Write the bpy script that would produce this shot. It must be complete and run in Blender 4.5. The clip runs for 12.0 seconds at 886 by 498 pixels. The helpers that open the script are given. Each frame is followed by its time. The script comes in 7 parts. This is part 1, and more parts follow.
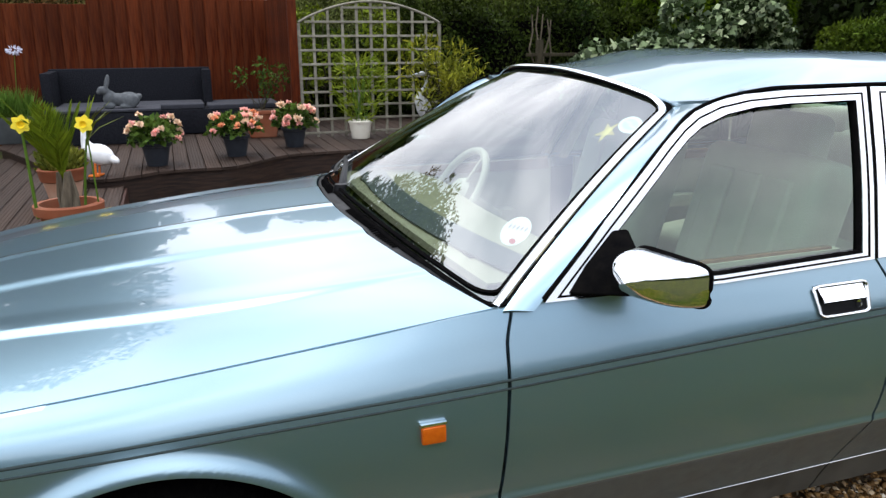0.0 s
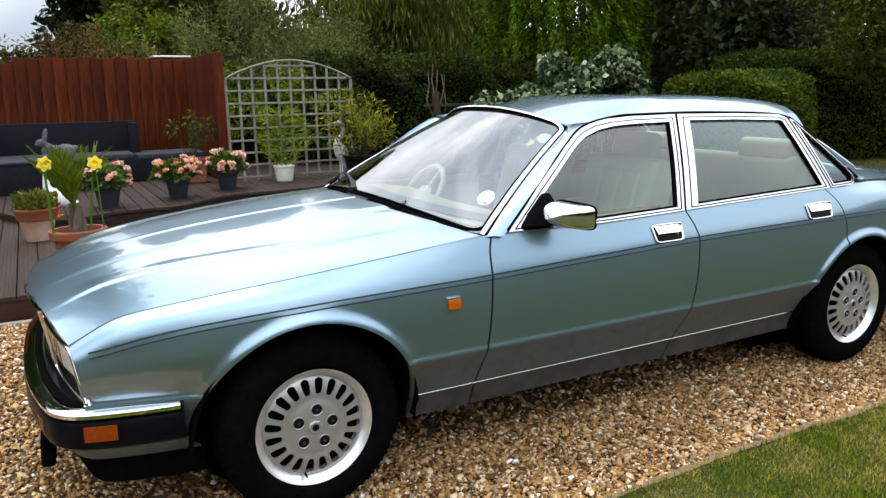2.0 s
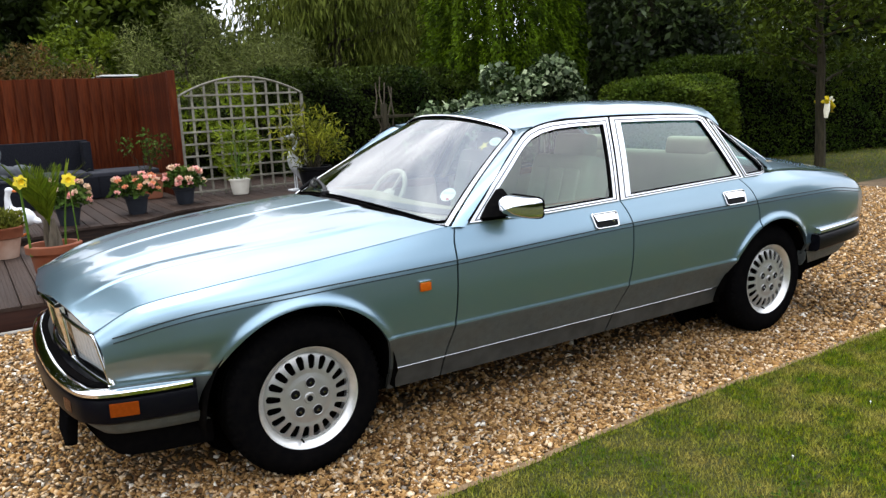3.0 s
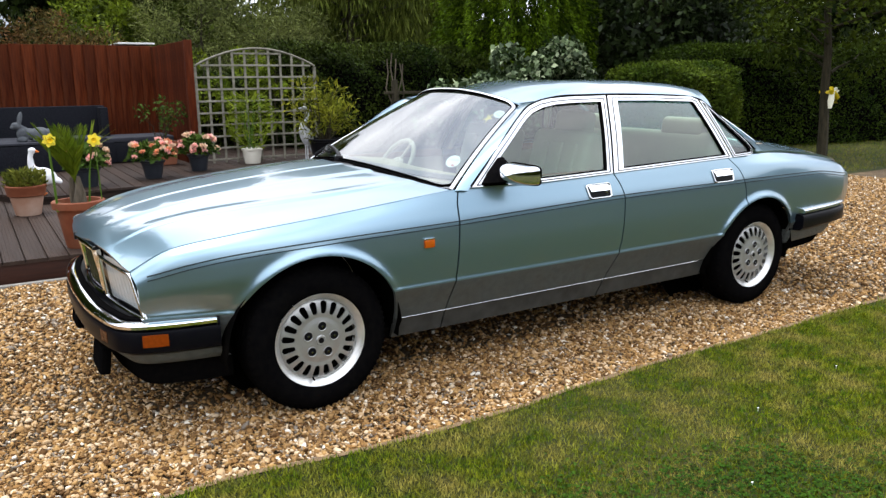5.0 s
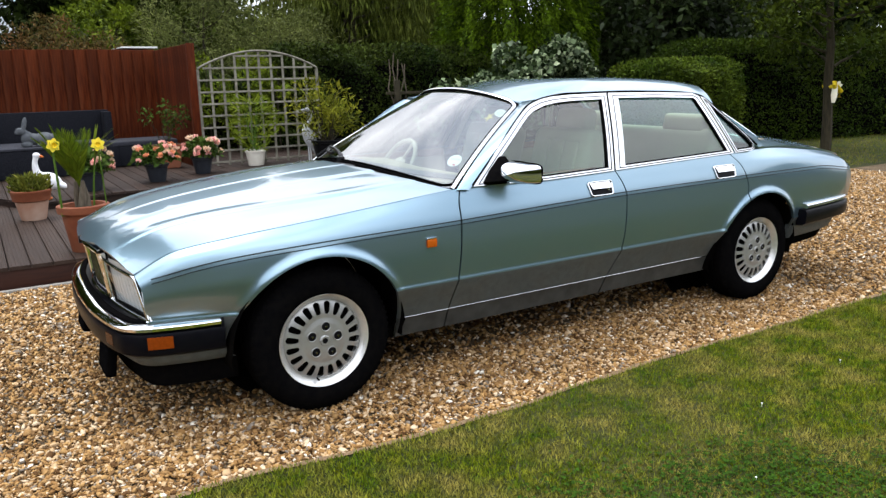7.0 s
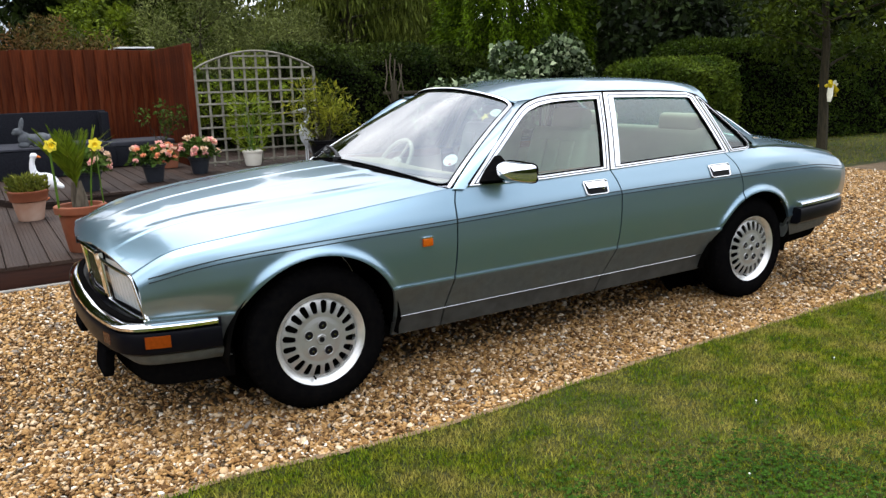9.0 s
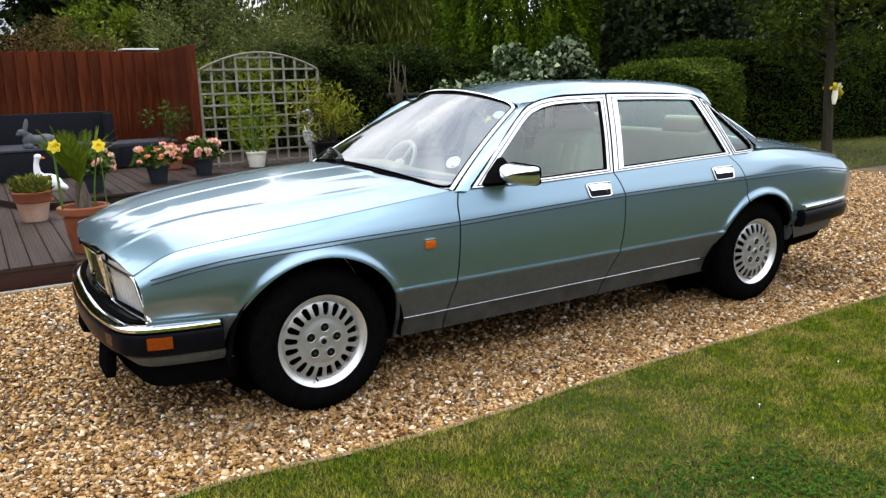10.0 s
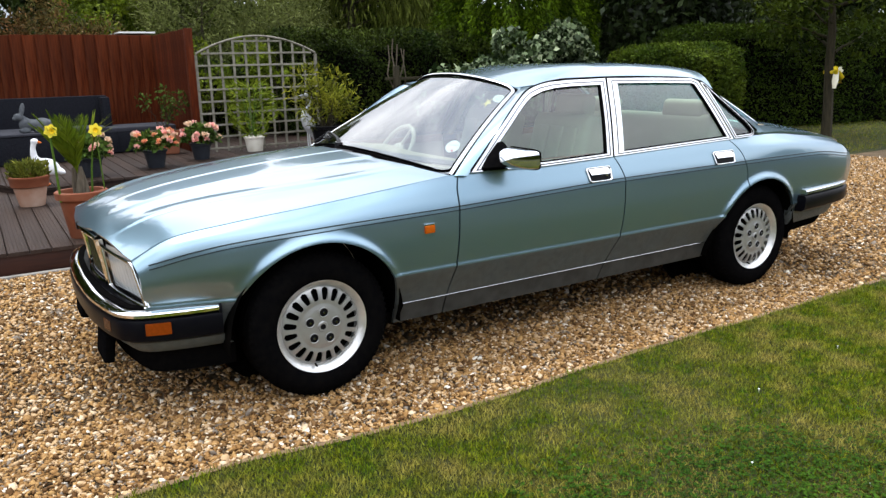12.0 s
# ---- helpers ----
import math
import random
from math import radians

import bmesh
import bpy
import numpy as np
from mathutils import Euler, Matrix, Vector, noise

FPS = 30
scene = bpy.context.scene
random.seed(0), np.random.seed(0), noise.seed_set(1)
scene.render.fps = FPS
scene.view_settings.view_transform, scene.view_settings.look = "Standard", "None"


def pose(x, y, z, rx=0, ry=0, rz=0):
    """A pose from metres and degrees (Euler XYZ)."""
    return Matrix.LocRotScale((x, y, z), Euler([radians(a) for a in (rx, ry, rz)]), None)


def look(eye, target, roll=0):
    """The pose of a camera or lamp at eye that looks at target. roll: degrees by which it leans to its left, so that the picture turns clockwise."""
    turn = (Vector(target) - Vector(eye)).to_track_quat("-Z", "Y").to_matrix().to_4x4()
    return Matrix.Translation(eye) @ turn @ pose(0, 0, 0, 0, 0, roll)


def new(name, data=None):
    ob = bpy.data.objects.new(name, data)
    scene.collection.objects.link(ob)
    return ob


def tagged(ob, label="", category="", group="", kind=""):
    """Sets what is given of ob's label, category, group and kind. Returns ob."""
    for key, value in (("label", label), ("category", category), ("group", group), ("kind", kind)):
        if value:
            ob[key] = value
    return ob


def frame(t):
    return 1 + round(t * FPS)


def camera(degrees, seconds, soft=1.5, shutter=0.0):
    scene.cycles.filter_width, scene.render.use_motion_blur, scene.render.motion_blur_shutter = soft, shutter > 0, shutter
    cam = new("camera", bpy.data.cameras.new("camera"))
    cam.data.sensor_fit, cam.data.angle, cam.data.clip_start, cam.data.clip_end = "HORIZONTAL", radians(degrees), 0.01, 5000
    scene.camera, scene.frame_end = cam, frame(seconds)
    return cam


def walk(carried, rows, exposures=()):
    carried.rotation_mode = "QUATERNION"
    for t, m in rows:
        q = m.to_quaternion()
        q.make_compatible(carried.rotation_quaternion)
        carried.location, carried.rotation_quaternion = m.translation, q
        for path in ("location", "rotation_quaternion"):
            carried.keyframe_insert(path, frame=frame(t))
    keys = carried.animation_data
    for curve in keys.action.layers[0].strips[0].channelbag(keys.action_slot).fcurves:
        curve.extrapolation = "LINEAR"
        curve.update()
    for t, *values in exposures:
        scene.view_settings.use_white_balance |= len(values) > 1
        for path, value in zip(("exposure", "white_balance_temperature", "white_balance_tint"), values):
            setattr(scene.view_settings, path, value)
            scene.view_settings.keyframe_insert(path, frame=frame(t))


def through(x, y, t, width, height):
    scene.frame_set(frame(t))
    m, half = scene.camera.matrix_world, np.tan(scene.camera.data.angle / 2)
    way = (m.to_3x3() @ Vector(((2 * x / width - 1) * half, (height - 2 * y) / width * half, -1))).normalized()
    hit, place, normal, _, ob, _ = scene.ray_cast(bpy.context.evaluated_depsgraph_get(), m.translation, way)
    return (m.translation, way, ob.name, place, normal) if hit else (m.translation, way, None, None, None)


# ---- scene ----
cam = camera(60.5, 12.0, soft=1.4)
PATH = [
    (0, (0.084, -1.316, 1.431), (0.728, 0.499, 0.892), -0.25),
    (0.5, (-0.129, -1.558, 1.423), (0.704, 0.184, 0.895), 0.35),
    (1, (-0.329, -1.870, 1.390), (0.373, -0.086, 0.822), -1.55),
    (1.5, (-0.553, -2.076, 1.399), (0.29, -0.337, 0.882), -0.6),
    (2, (-0.739, -2.306, 1.426), (0.187, -0.582, 1.014), -0.9),
    (2.5, (-0.863, -2.501, 1.435), (0.062, -0.778, 1.012), -3.2),
    (3, (-1.021, -2.628, 1.431), (0.026, -0.969, 1.042), -2.4),
    (3.2, (-1.059, -2.675, 1.426), (0.009, -1.037, 1.006), -1.9),
    (4.8, (-1.164, -2.878, 1.401), (-0.148, -1.206, 0.987), -1.7),
    (5, (-1.172, -2.88, 1.399), (-0.143, -1.222, 0.961), -0.5),
    (5.5, (-1.169, -2.889, 1.395), (-0.142, -1.237, 0.93), -0.7),
    (6, (-1.162, -2.891, 1.394), (-0.143, -1.235, 0.927), -1.3),
    (6.5, (-1.166, -2.893, 1.397), (-0.15, -1.231, 0.942), -1.4),
    (7, (-1.168, -2.896, 1.4), (-0.15, -1.231, 0.961), -1.3),
    (9, (-1.171, -2.916, 1.401), (-0.148, -1.254, 0.961), -1.4),
    (9.5, (-1.167, -2.92, 1.402), (-0.151, -1.254, 0.965), -1.4),
    (10, (-1.163, -2.912, 1.401), (-0.148, -1.245, 0.966), -1.3),
    (10.5, (-1.162, -2.906, 1.402), (-0.142, -1.242, 0.965), -1.3),
    (11, (-1.16, -2.902, 1.399), (-0.137, -1.244, 0.944), -1.3),
    (11.5, (-1.158, -2.902, 1.395), (-0.139, -1.249, 0.915), -1.4),
    (12, (-1.159, -2.898, 1.398), (-0.146, -1.24, 0.924), -1.3),
]
EXPOSURES = [(0.0, -0.11), (12.0, -0.11)]
walk(cam, [(t, look(eye, target, roll)) for t, eye, target, roll in PATH], EXPOSURES)

# ---- sky and sun: a bright day under broken cloud ----
world = bpy.data.worlds.new("sky")
scene.world = world
world.use_nodes = True
wn, wl = world.node_tree.nodes, world.node_tree.links
wn.clear()
sky = wn.new("ShaderNodeTexSky")
sky.sky_type = "NISHITA"
sky.sun_disc = False
SUN_ELEVATION, SUN_TURN = radians(74), radians(-30)
sky.sun_elevation, sky.sun_rotation = SUN_ELEVATION, SUN_TURN
wco = wn.new("ShaderNodeTexCoord")
wmap = wn.new("ShaderNodeMapping")
wmap.inputs["Scale"].default_value = (1.0, 1.0, 1.6)
wmap.inputs["Rotation"].default_value = (0, 0, radians(35))
wmap.inputs["Location"].default_value = (-1.1, 5.3, 1.4)
cloud = wn.new("ShaderNodeTexNoise")
cloud.inputs["Scale"].default_value = 1.7
cloud.inputs["Detail"].default_value = 4.0
cloud.inputs["Roughness"].default_value = 0.55
cloud.inputs["Distortion"].default_value = 0.6
cramp = wn.new("ShaderNodeValToRGB")
cramp.color_ramp.elements[0].position, cramp.color_ramp.elements[1].position = 0.34, 0.62
cramp.color_ramp.elements[0].color = (0.75, 0.75, 0.75, 1)
cmix = wn.new("ShaderNodeMixRGB")
# Cloud: grey undersides and bright tops.
lumps = wn.new("ShaderNodeTexNoise")
lumps.inputs["Scale"].default_value, lumps.inputs["Detail"].default_value, lumps.inputs["Distortion"].default_value = 2.3, 4.0, 0.3
lramp = wn.new("ShaderNodeValToRGB")
lramp.color_ramp.elements[0].position, lramp.color_ramp.elements[1].position = 0.34, 0.66
lramp.color_ramp.elements[0].color, lramp.color_ramp.elements[1].color = (0.36, 0.40, 0.48, 1), (0.94, 0.955, 1.01, 1)
lscale = wn.new("ShaderNodeVectorMath")
lscale.operation = "SCALE"
lscale.inputs["Scale"].default_value = 22.0
# An overcast sky is about three times as bright overhead as at the horizon.
wsep = wn.new("ShaderNodeSeparateXYZ")
wgrad = wn.new("ShaderNodeMapRange")
wgrad.inputs["From Min"].default_value, wgrad.inputs["From Max"].default_value = 0.0, 1.0
wgrad.inputs["To Min"].default_value, wgrad.inputs["To Max"].default_value = 0.85, 2.95
wmul = wn.new("ShaderNodeVectorMath")
wmul.operation = "SCALE"
wback = wn.new("ShaderNodeBackground")
wback.inputs["Strength"].default_value = 0.090
wout = wn.new("ShaderNodeOutputWorld")
wl.new(wco.outputs["Generated"], wmap.inputs["Vector"])
wl.new(wmap.outputs["Vector"], cloud.inputs["Vector"])
wl.new(cloud.outputs["Fac"], cramp.inputs["Fac"])
wl.new(cramp.outputs["Color"], cmix.inputs["Fac"])
wl.new(sky.outputs["Color"], cmix.inputs["Color1"])
wl.new(wmap.outputs["Vector"], lumps.inputs["Vector"])
wl.new(lumps.outputs["Fac"], lramp.inputs["Fac"])
wl.new(lramp.outputs["Color"], lscale.inputs[0])
wl.new(lscale.outputs["Vector"], cmix.inputs["Color2"])
wl.new(wco.outputs["Generated"], wsep.inputs["Vector"])
wl.new(wsep.outputs["Z"], wgrad.inputs["Value"])
wl.new(cmix.outputs["Color"], wmul.inputs[0])
wl.new(wgrad.outputs["Result"], wmul.inputs["Scale"])
wl.new(wmul.outputs["Vector"], wback.inputs["Color"])
wl.new(wback.outputs["Background"], wout.inputs["Surface"])

sun = new("sun", bpy.data.lights.new("sun", "SUN"))
sun.data.energy, sun.data.angle, sun.data.color = 2.6, radians(20), (1.0, 0.97, 0.91)
# The sky's sun_rotation runs clockwise from +y.
sun_from = Vector((math.sin(SUN_TURN) * math.cos(SUN_ELEVATION), math.cos(SUN_TURN) * math.cos(SUN_ELEVATION), math.sin(SUN_ELEVATION)))
sun.matrix_world = look(sun_from * 30, (0, 0, 0))


# ---- materials ----
def material(name, colour, rough=0.5, metal=0.0, other=None, scale=20.0, amount=0.5, bump=0.0, bump_scale=None,
             coat=0.0, spread=0.0, island=0.0, stretch=(1, 1, 1), sheen=0.0, spec=0.25, dirt=None, dirt_scale=1.5, dirt_amount=0.4):
    """A principled material: a base colour broken by fine noise towards `other`, large stains towards `dirt`, and fine relief."""
    m = bpy.data.materials.new(name)
    m.use_nodes = True
    n, l = m.node_tree.nodes, m.node_tree.links
    b = n["Principled BSDF"]
    b.inputs["Roughness"].default_value, b.inputs["Metallic"].default_value = rough, metal
    b.inputs["Coat Weight"].default_value, b.inputs["Coat Roughness"].default_value = coat, 0.03
    b.inputs["Specular IOR Level"].default_value = spec
    co = n.new("ShaderNodeTexCoord")
    mp = n.new("ShaderNodeMapping")
    mp.inputs["Scale"].default_value = stretch
    l.new(co.outputs["Object"], mp.inputs["Vector"])
    vec = mp.outputs["Vector"]

    def noise_at(s, detail=5.0):
        t = n.new("ShaderNodeTexNoise")
        t.inputs["Scale"].default_value, t.inputs["Detail"].default_value = s, detail
        l.new(vec, t.inputs["Vector"])
        return t.outputs["Fac"]

    def blend(fac, one, two):
        mx = n.new("ShaderNodeMixRGB")
        l.new(fac, mx.inputs["Fac"])
        for k, v in (("Color1", one), ("Color2", two)):
            if isinstance(v, tuple):
                mx.inputs[k].default_value = (*v, 1)
            else:
                l.new(v, mx.inputs[k])
        return mx.outputs["Color"]

    def ramp(fac, lo, hi, top):
        r = n.new("ShaderNodeMapRange")
        l.new(fac, r.inputs["Value"])
        r.inputs["From Min"].default_value, r.inputs["From Max"].default_value, r.inputs["To Max"].default_value = lo, hi, top
        return r.outputs["Result"]

    out = colour
    if other:
        out = blend(ramp(noise_at(scale), 0.3, 0.7, amount * 2), colour, other)
    if dirt:
        out = blend(ramp(noise_at(dirt_scale, 3.0), 0.42, 0.7, dirt_amount), out, dirt)
    if spread or island:
        hs = n.new("ShaderNodeHueSaturation")
        if isinstance(out, tuple):
            hs.inputs["Color"].default_value = (*out, 1)
        else:
            l.new(out, hs.inputs["Color"])
        if spread:
            src = n.new("ShaderNodeObjectInfo").outputs["Random"]
        else:
            src = n.new("ShaderNodeNewGeometry").outputs["Random Per Island"]
        r = n.new("ShaderNodeMapRange")
        k = spread or island
        l.new(src, r.inputs["Value"])
        r.inputs["To Min"].default_value, r.inputs["To Max"].default_value = 1 - k, 1 + k
        l.new(r.outputs["Result"], hs.inputs["Value"])
        out = hs.outputs["Color"]
    if isinstance(out, tuple):
        b.inputs["Base Color"].default_value = (*out, 1)
    else:
        l.new(out, b.inputs["Base Color"])
    if bump:
        bp = n.new("ShaderNodeBump")
        bp.inputs["Strength"].default_value, bp.inputs["Distance"].default_value = bump, 0.01
        l.new(noise_at(bump_scale or scale * 3), bp.inputs["Height"])
        l.new(bp.outputs["Normal"], b.inputs["Normal"])
    return m


def glass_material(name, tint, gloss=0.05):
    """A thin pane: clear with a tint, mirrored more the flatter it is looked along. gloss: its mirror seen square on."""
    m = bpy.data.materials.new(name)
    m.use_nodes = True
    n, l = m.node_tree.nodes, m.node_tree.links
    n.clear()
    out, mix = n.new("ShaderNodeOutputMaterial"), n.new("ShaderNodeMixShader")
    clear, shine, weight = n.new("ShaderNodeBsdfTransparent"), n.new("ShaderNodeBsdfGlossy"), n.new("ShaderNodeLayerWeight")
    power, share = n.new("ShaderNodeMath"), n.new("ShaderNodeMapRange")
    clear.inputs["Color"].default_value = (*tint, 1)
    shine.inputs["Roughness"].default_value = 0.01
    weight.inputs["Blend"].default_value = 0.5
    power.operation, power.inputs[1].default_value = "POWER", 4.5
    share.inputs["To Min"].default_value, share.inputs["To Max"].default_value = gloss, 1.0
    l.new(weight.outputs["Facing"], power.inputs[0])
    l.new(power.outputs["Value"], share.inputs["Value"])
    l.new(share.outputs["Result"], mix.inputs["Fac"])
    l.new(clear.outputs["BSDF"], mix.inputs[1])
    l.new(shine.outputs["BSDF"], mix.inputs[2])
    l.new(mix.outputs["Shader"], out.inputs["Surface"])
    return m


def leaf_material(name, colour, other, island=0.35, rough=0.5, through=0.25, dirt=None, dirt_scale=1.5, dirt_amount=0.5, scale=1.2):
    """Leaves: a colour that varies leaf by leaf and lets some light through."""
    m = material(name, colour, rough, other=other, scale=scale, amount=0.5, island=island, spec=0.04, dirt=dirt, dirt_scale=dirt_scale, dirt_amount=dirt_amount)
    n, l = m.node_tree.nodes, m.node_tree.links
    b, out = n["Principled BSDF"], n["Material Output"]
    tr, mix = n.new("ShaderNodeBsdfTranslucent"), n.new("ShaderNodeMixShader")
    mix.inputs["Fac"].default_value = through
    src = b.inputs["Base Color"].links[0].from_socket
    l.new(src, tr.inputs["Color"])
    l.new(b.outputs["BSDF"], mix.inputs[1])
    l.new(tr.outputs["BSDF"], mix.inputs[2])
    l.new(mix.outputs["Shader"], out.inputs["Surface"])
    return m


PAINT = material("metallic_blue_green_paint", (0.218, 0.332, 0.405), 0.32, 0.85, other=(0.200, 0.308, 0.378), scale=900.0, amount=0.4, coat=1.0, spec=0.5)
PAINT.node_tree.nodes["Principled BSDF"].inputs["Coat IOR"].default_value = 1.60
PAINT.node_tree.nodes["Principled BSDF"].inputs["Coat Roughness"].default_value = 0.02
# LOWER_PAINT is the body paint with the gravel's dim reflection put into its colour.
LOWER_PAINT = material("satin_paint_with_reflection", (0.108, 0.124, 0.126), 0.55, 0.3, other=(0.084, 0.096, 0.098), scale=30.0, amount=0.5, coat=0.12, spec=0.2, bump=0.25, bump_scale=420.0, dirt=(0.10, 0.085, 0.06), dirt_scale=6.0, dirt_amount=0.3)
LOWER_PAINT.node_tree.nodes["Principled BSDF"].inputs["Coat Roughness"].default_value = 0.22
# SILL_PAINT: satin sill finish, its colour darkened further for the shade down there.
SILL_PAINT = material("satin_sill_paint_with_shade", (0.060, 0.064, 0.062), 0.5, other=(0.028, 0.030, 0.030), scale=12.0, spec=0.3, bump=0.1, bump_scale=300.0)
CHROME = material("chrome", (0.86, 0.87, 0.88), 0.06, 1.0, other=(0.80, 0.81, 0.82), scale=30.0, amount=0.3)
FRAME_CHROME = material("satin_chrome_strip", (0.70, 0.71, 0.72), 0.16, 1.0, other=(0.62, 0.63, 0.64), scale=30.0, amount=0.3)
# Chrome with the grille's shade put into its colour; the wheel nuts share it.
DARK_CHROME = material("shaded_chrome_vane", (0.22, 0.22, 0.23), 0.2, 1.0, other=(0.16, 0.16, 0.17), scale=30.0, amount=0.3)
ALLOY_FACE = material("silver_grey_alloy_face", (0.40, 0.40, 0.39), 0.38, 0.6, other=(0.33, 0.33, 0.32), scale=18.0, amount=0.4, coat=0.2)
ALLOY = material("silver_alloy", (0.72, 0.72, 0.70), 0.32, 0.65, other=(0.52, 0.52, 0.50), scale=18.0, amount=0.4, coat=0.3)
RUBBER = material("black_rubber", (0.0024, 0.0024, 0.0028), 0.75, other=(0.0046, 0.0043, 0.0042), spec=0.0, scale=40.0, amount=0.5, bump=0.15, bump_scale=160.0)
BUMPER_BLACK = material("glossy_black_bumper", (0.003, 0.003, 0.005), 0.28, spec=0.05, other=(0.005, 0.005, 0.006), scale=30.0, bump=0.05, bump_scale=200.0)
TRIM = material("black_trim", (0.004, 0.004, 0.005), 0.35, spec=0.08, other=(0.009, 0.009, 0.010), scale=60.0, amount=0.4)
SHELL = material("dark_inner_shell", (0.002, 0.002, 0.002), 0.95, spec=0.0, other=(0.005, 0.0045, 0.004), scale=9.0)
GLASS = glass_material("window_glass", (0.56, 0.75, 0.67), 0.11)
SCREEN_GLASS = glass_material("windscreen_glass", (0.60, 0.73, 0.70), 0.27)
LAMP_GLASS = glass_material("lamp_glass", (0.93, 0.95, 0.95), 0.08)
LEATHER = material("cream_leather", (0.54, 0.49, 0.39), 0.5, other=(0.46, 0.41, 0.32), scale=14.0, amount=0.4, bump=0.2, bump_scale=220.0)
DASH_TOP = material("beige_dashboard_vinyl", (0.40, 0.35, 0.25), 0.7, other=(0.34, 0.29, 0.20), scale=14.0, spec=0.1, bump=0.2, bump_scale=300.0)
DASH = material("grey_dashboard", (0.06, 0.065, 0.07), 0.5, other=(0.09, 0.09, 0.09), scale=30.0, bump=0.2, bump_scale=300.0)
WALNUT = material("walnut_veneer", (0.16, 0.07, 0.03), 0.2, other=(0.28, 0.14, 0.06), scale=25.0, coat=0.6, stretch=(1, 3, 1))
CARPET = material("beige_carpet", (0.30, 0.25, 0.18), 0.95, other=(0.22, 0.18, 0.13), scale=60.0, bump=0.3, bump_scale=400.0)
AMBER = material("amber_lens", (0.50, 0.105, 0.006), 0.12, other=(0.40, 0.07, 0.004), scale=90.0, coat=0.6)
BUMPER_AMBER = material("dark_amber_lens", (0.23, 0.040, 0.004), 0.2, other=(0.17, 0.030, 0.003), scale=90.0, coat=0.4)
# Front lens: the same amber with shade put into its colour.
FRONT_AMBER = material("shaded_amber_lens", (0.05, 0.012, 0.003), 0.25, other=(0.035, 0.008, 0.002), scale=90.0)
REFLECTOR = material("lamp_reflector", (0.86, 0.87, 0.87), 0.3, 0.2, other=(0.74, 0.75, 0.75), scale=40.0, bump=0.3, bump_scale=120.0)
STRIPE = material("dark_green_coachline", (0.010, 0.020, 0.020), 0.45, other=(0.014, 0.026, 0.026), scale=60.0)
WHITE = material("white_plastic", (0.78, 0.78, 0.76), 0.35, other=(0.70, 0.70, 0.68), scale=20.0)
RED = material("red_print", (0.55, 0.03, 0.03), 0.4, other=(0.45, 0.02, 0.02), scale=40.0)
PINK_PRINT = material("faded_print", (0.42, 0.26, 0.30), 0.5, other=(0.36, 0.30, 0.34), scale=60.0)

STONES = material("gravel_stones", (0.3, 0.2, 0.1), 0.8, spec=0.1, other=(0.42, 0.31, 0.19), scale=45.0, bump=0.3, bump_scale=300.0)


def many_stones(m):
    """Each stone takes its own colour: browns, golds, creams and a few greys."""
    n, l = m.node_tree.nodes, m.node_tree.links
    r = n.new("ShaderNodeValToRGB")
    r.color_ramp.interpolation = "CONSTANT"
    tones = ((0.0, (0.105, 0.058, 0.024)), (0.12, (0.290, 0.174, 0.070)), (0.30, (0.430, 0.286, 0.125)), (0.48, (0.190, 0.118, 0.054)), (0.60, (0.520, 0.400, 0.248)),
             (0.74, (0.340, 0.220, 0.098)), (0.84, (0.640, 0.555, 0.440)), (0.92, (0.235, 0.218, 0.196)), (0.98, (0.760, 0.730, 0.670)))
    e = r.color_ramp.elements
    while len(e) < len(tones):
        e.new(0.5)
    for k, (at, c) in enumerate(tones):
        e[k].position, e[k].color = at, (*c, 1)
    mix = n.new("ShaderNodeMixRGB")
    mix.blend_type = "OVERLAY"
    mix.inputs["Fac"].default_value = 0.45
    src = n["Principled BSDF"].inputs["Base Color"].links[0].from_socket
    l.new(n.new("ShaderNodeNewGeometry").outputs["Random Per Island"], r.inputs["Fac"])
    l.new(r.outputs["Color"], mix.inputs["Color1"])
    l.new(src, mix.inputs["Color2"])
    l.new(mix.outputs["Color"], n["Principled BSDF"].inputs["Base Color"])


many_stones(STONES)


def by_leaf(m, tones):
    """Each leaf takes one of a few tones of its own."""
    n, l = m.node_tree.nodes, m.node_tree.links
    r = n.new("ShaderNodeValToRGB")
    r.color_ramp.interpolation = "CONSTANT"
    e = r.color_ramp.elements
    while len(e) < len(tones):
        e.new(0.5)
    for k, (at, c) in enumerate(tones):
        e[k].position, e[k].color = at, (*c, 1)
    l.new(n.new("ShaderNodeNewGeometry").outputs["Random Per Island"], r.inputs["Fac"])
    l.new(r.outputs["Color"], n["Principled BSDF"].inputs["Base Color"])
    for node in n:
        if node.bl_idname == "ShaderNodeBsdfTranslucent":
            l.new(r.outputs["Color"], node.inputs["Color"])
    return m


GRAVEL_BED = material("gravel_bed", (0.130, 0.090, 0.050), 0.9, other=(0.056, 0.039, 0.022), scale=55.0, amount=0.6, bump=0.8, bump_scale=70.0,
                      dirt=(0.21, 0.15, 0.088), dirt_scale=2.0)
EARTH = material("lawn_earth", (0.013, 0.022, 0.003), 0.95, other=(0.028, 0.032, 0.006), scale=3.0, amount=0.5, bump=0.6, bump_scale=90.0,
                 dirt=(0.075, 0.060, 0.016), dirt_scale=2.3, dirt_amount=0.4)
BLADES = leaf_material("grass_blades", (0.038, 0.090, 0.004), (0.172, 0.184, 0.010), 0.65, 0.6, 0.3, dirt=(0.300, 0.240, 0.064), dirt_scale=4.5, dirt_amount=0.75, scale=26.0)
CLOVER = leaf_material("clover_leaf", (0.016, 0.048, 0.004), (0.038, 0.082, 0.006), 0.6, 0.6, 0.2)
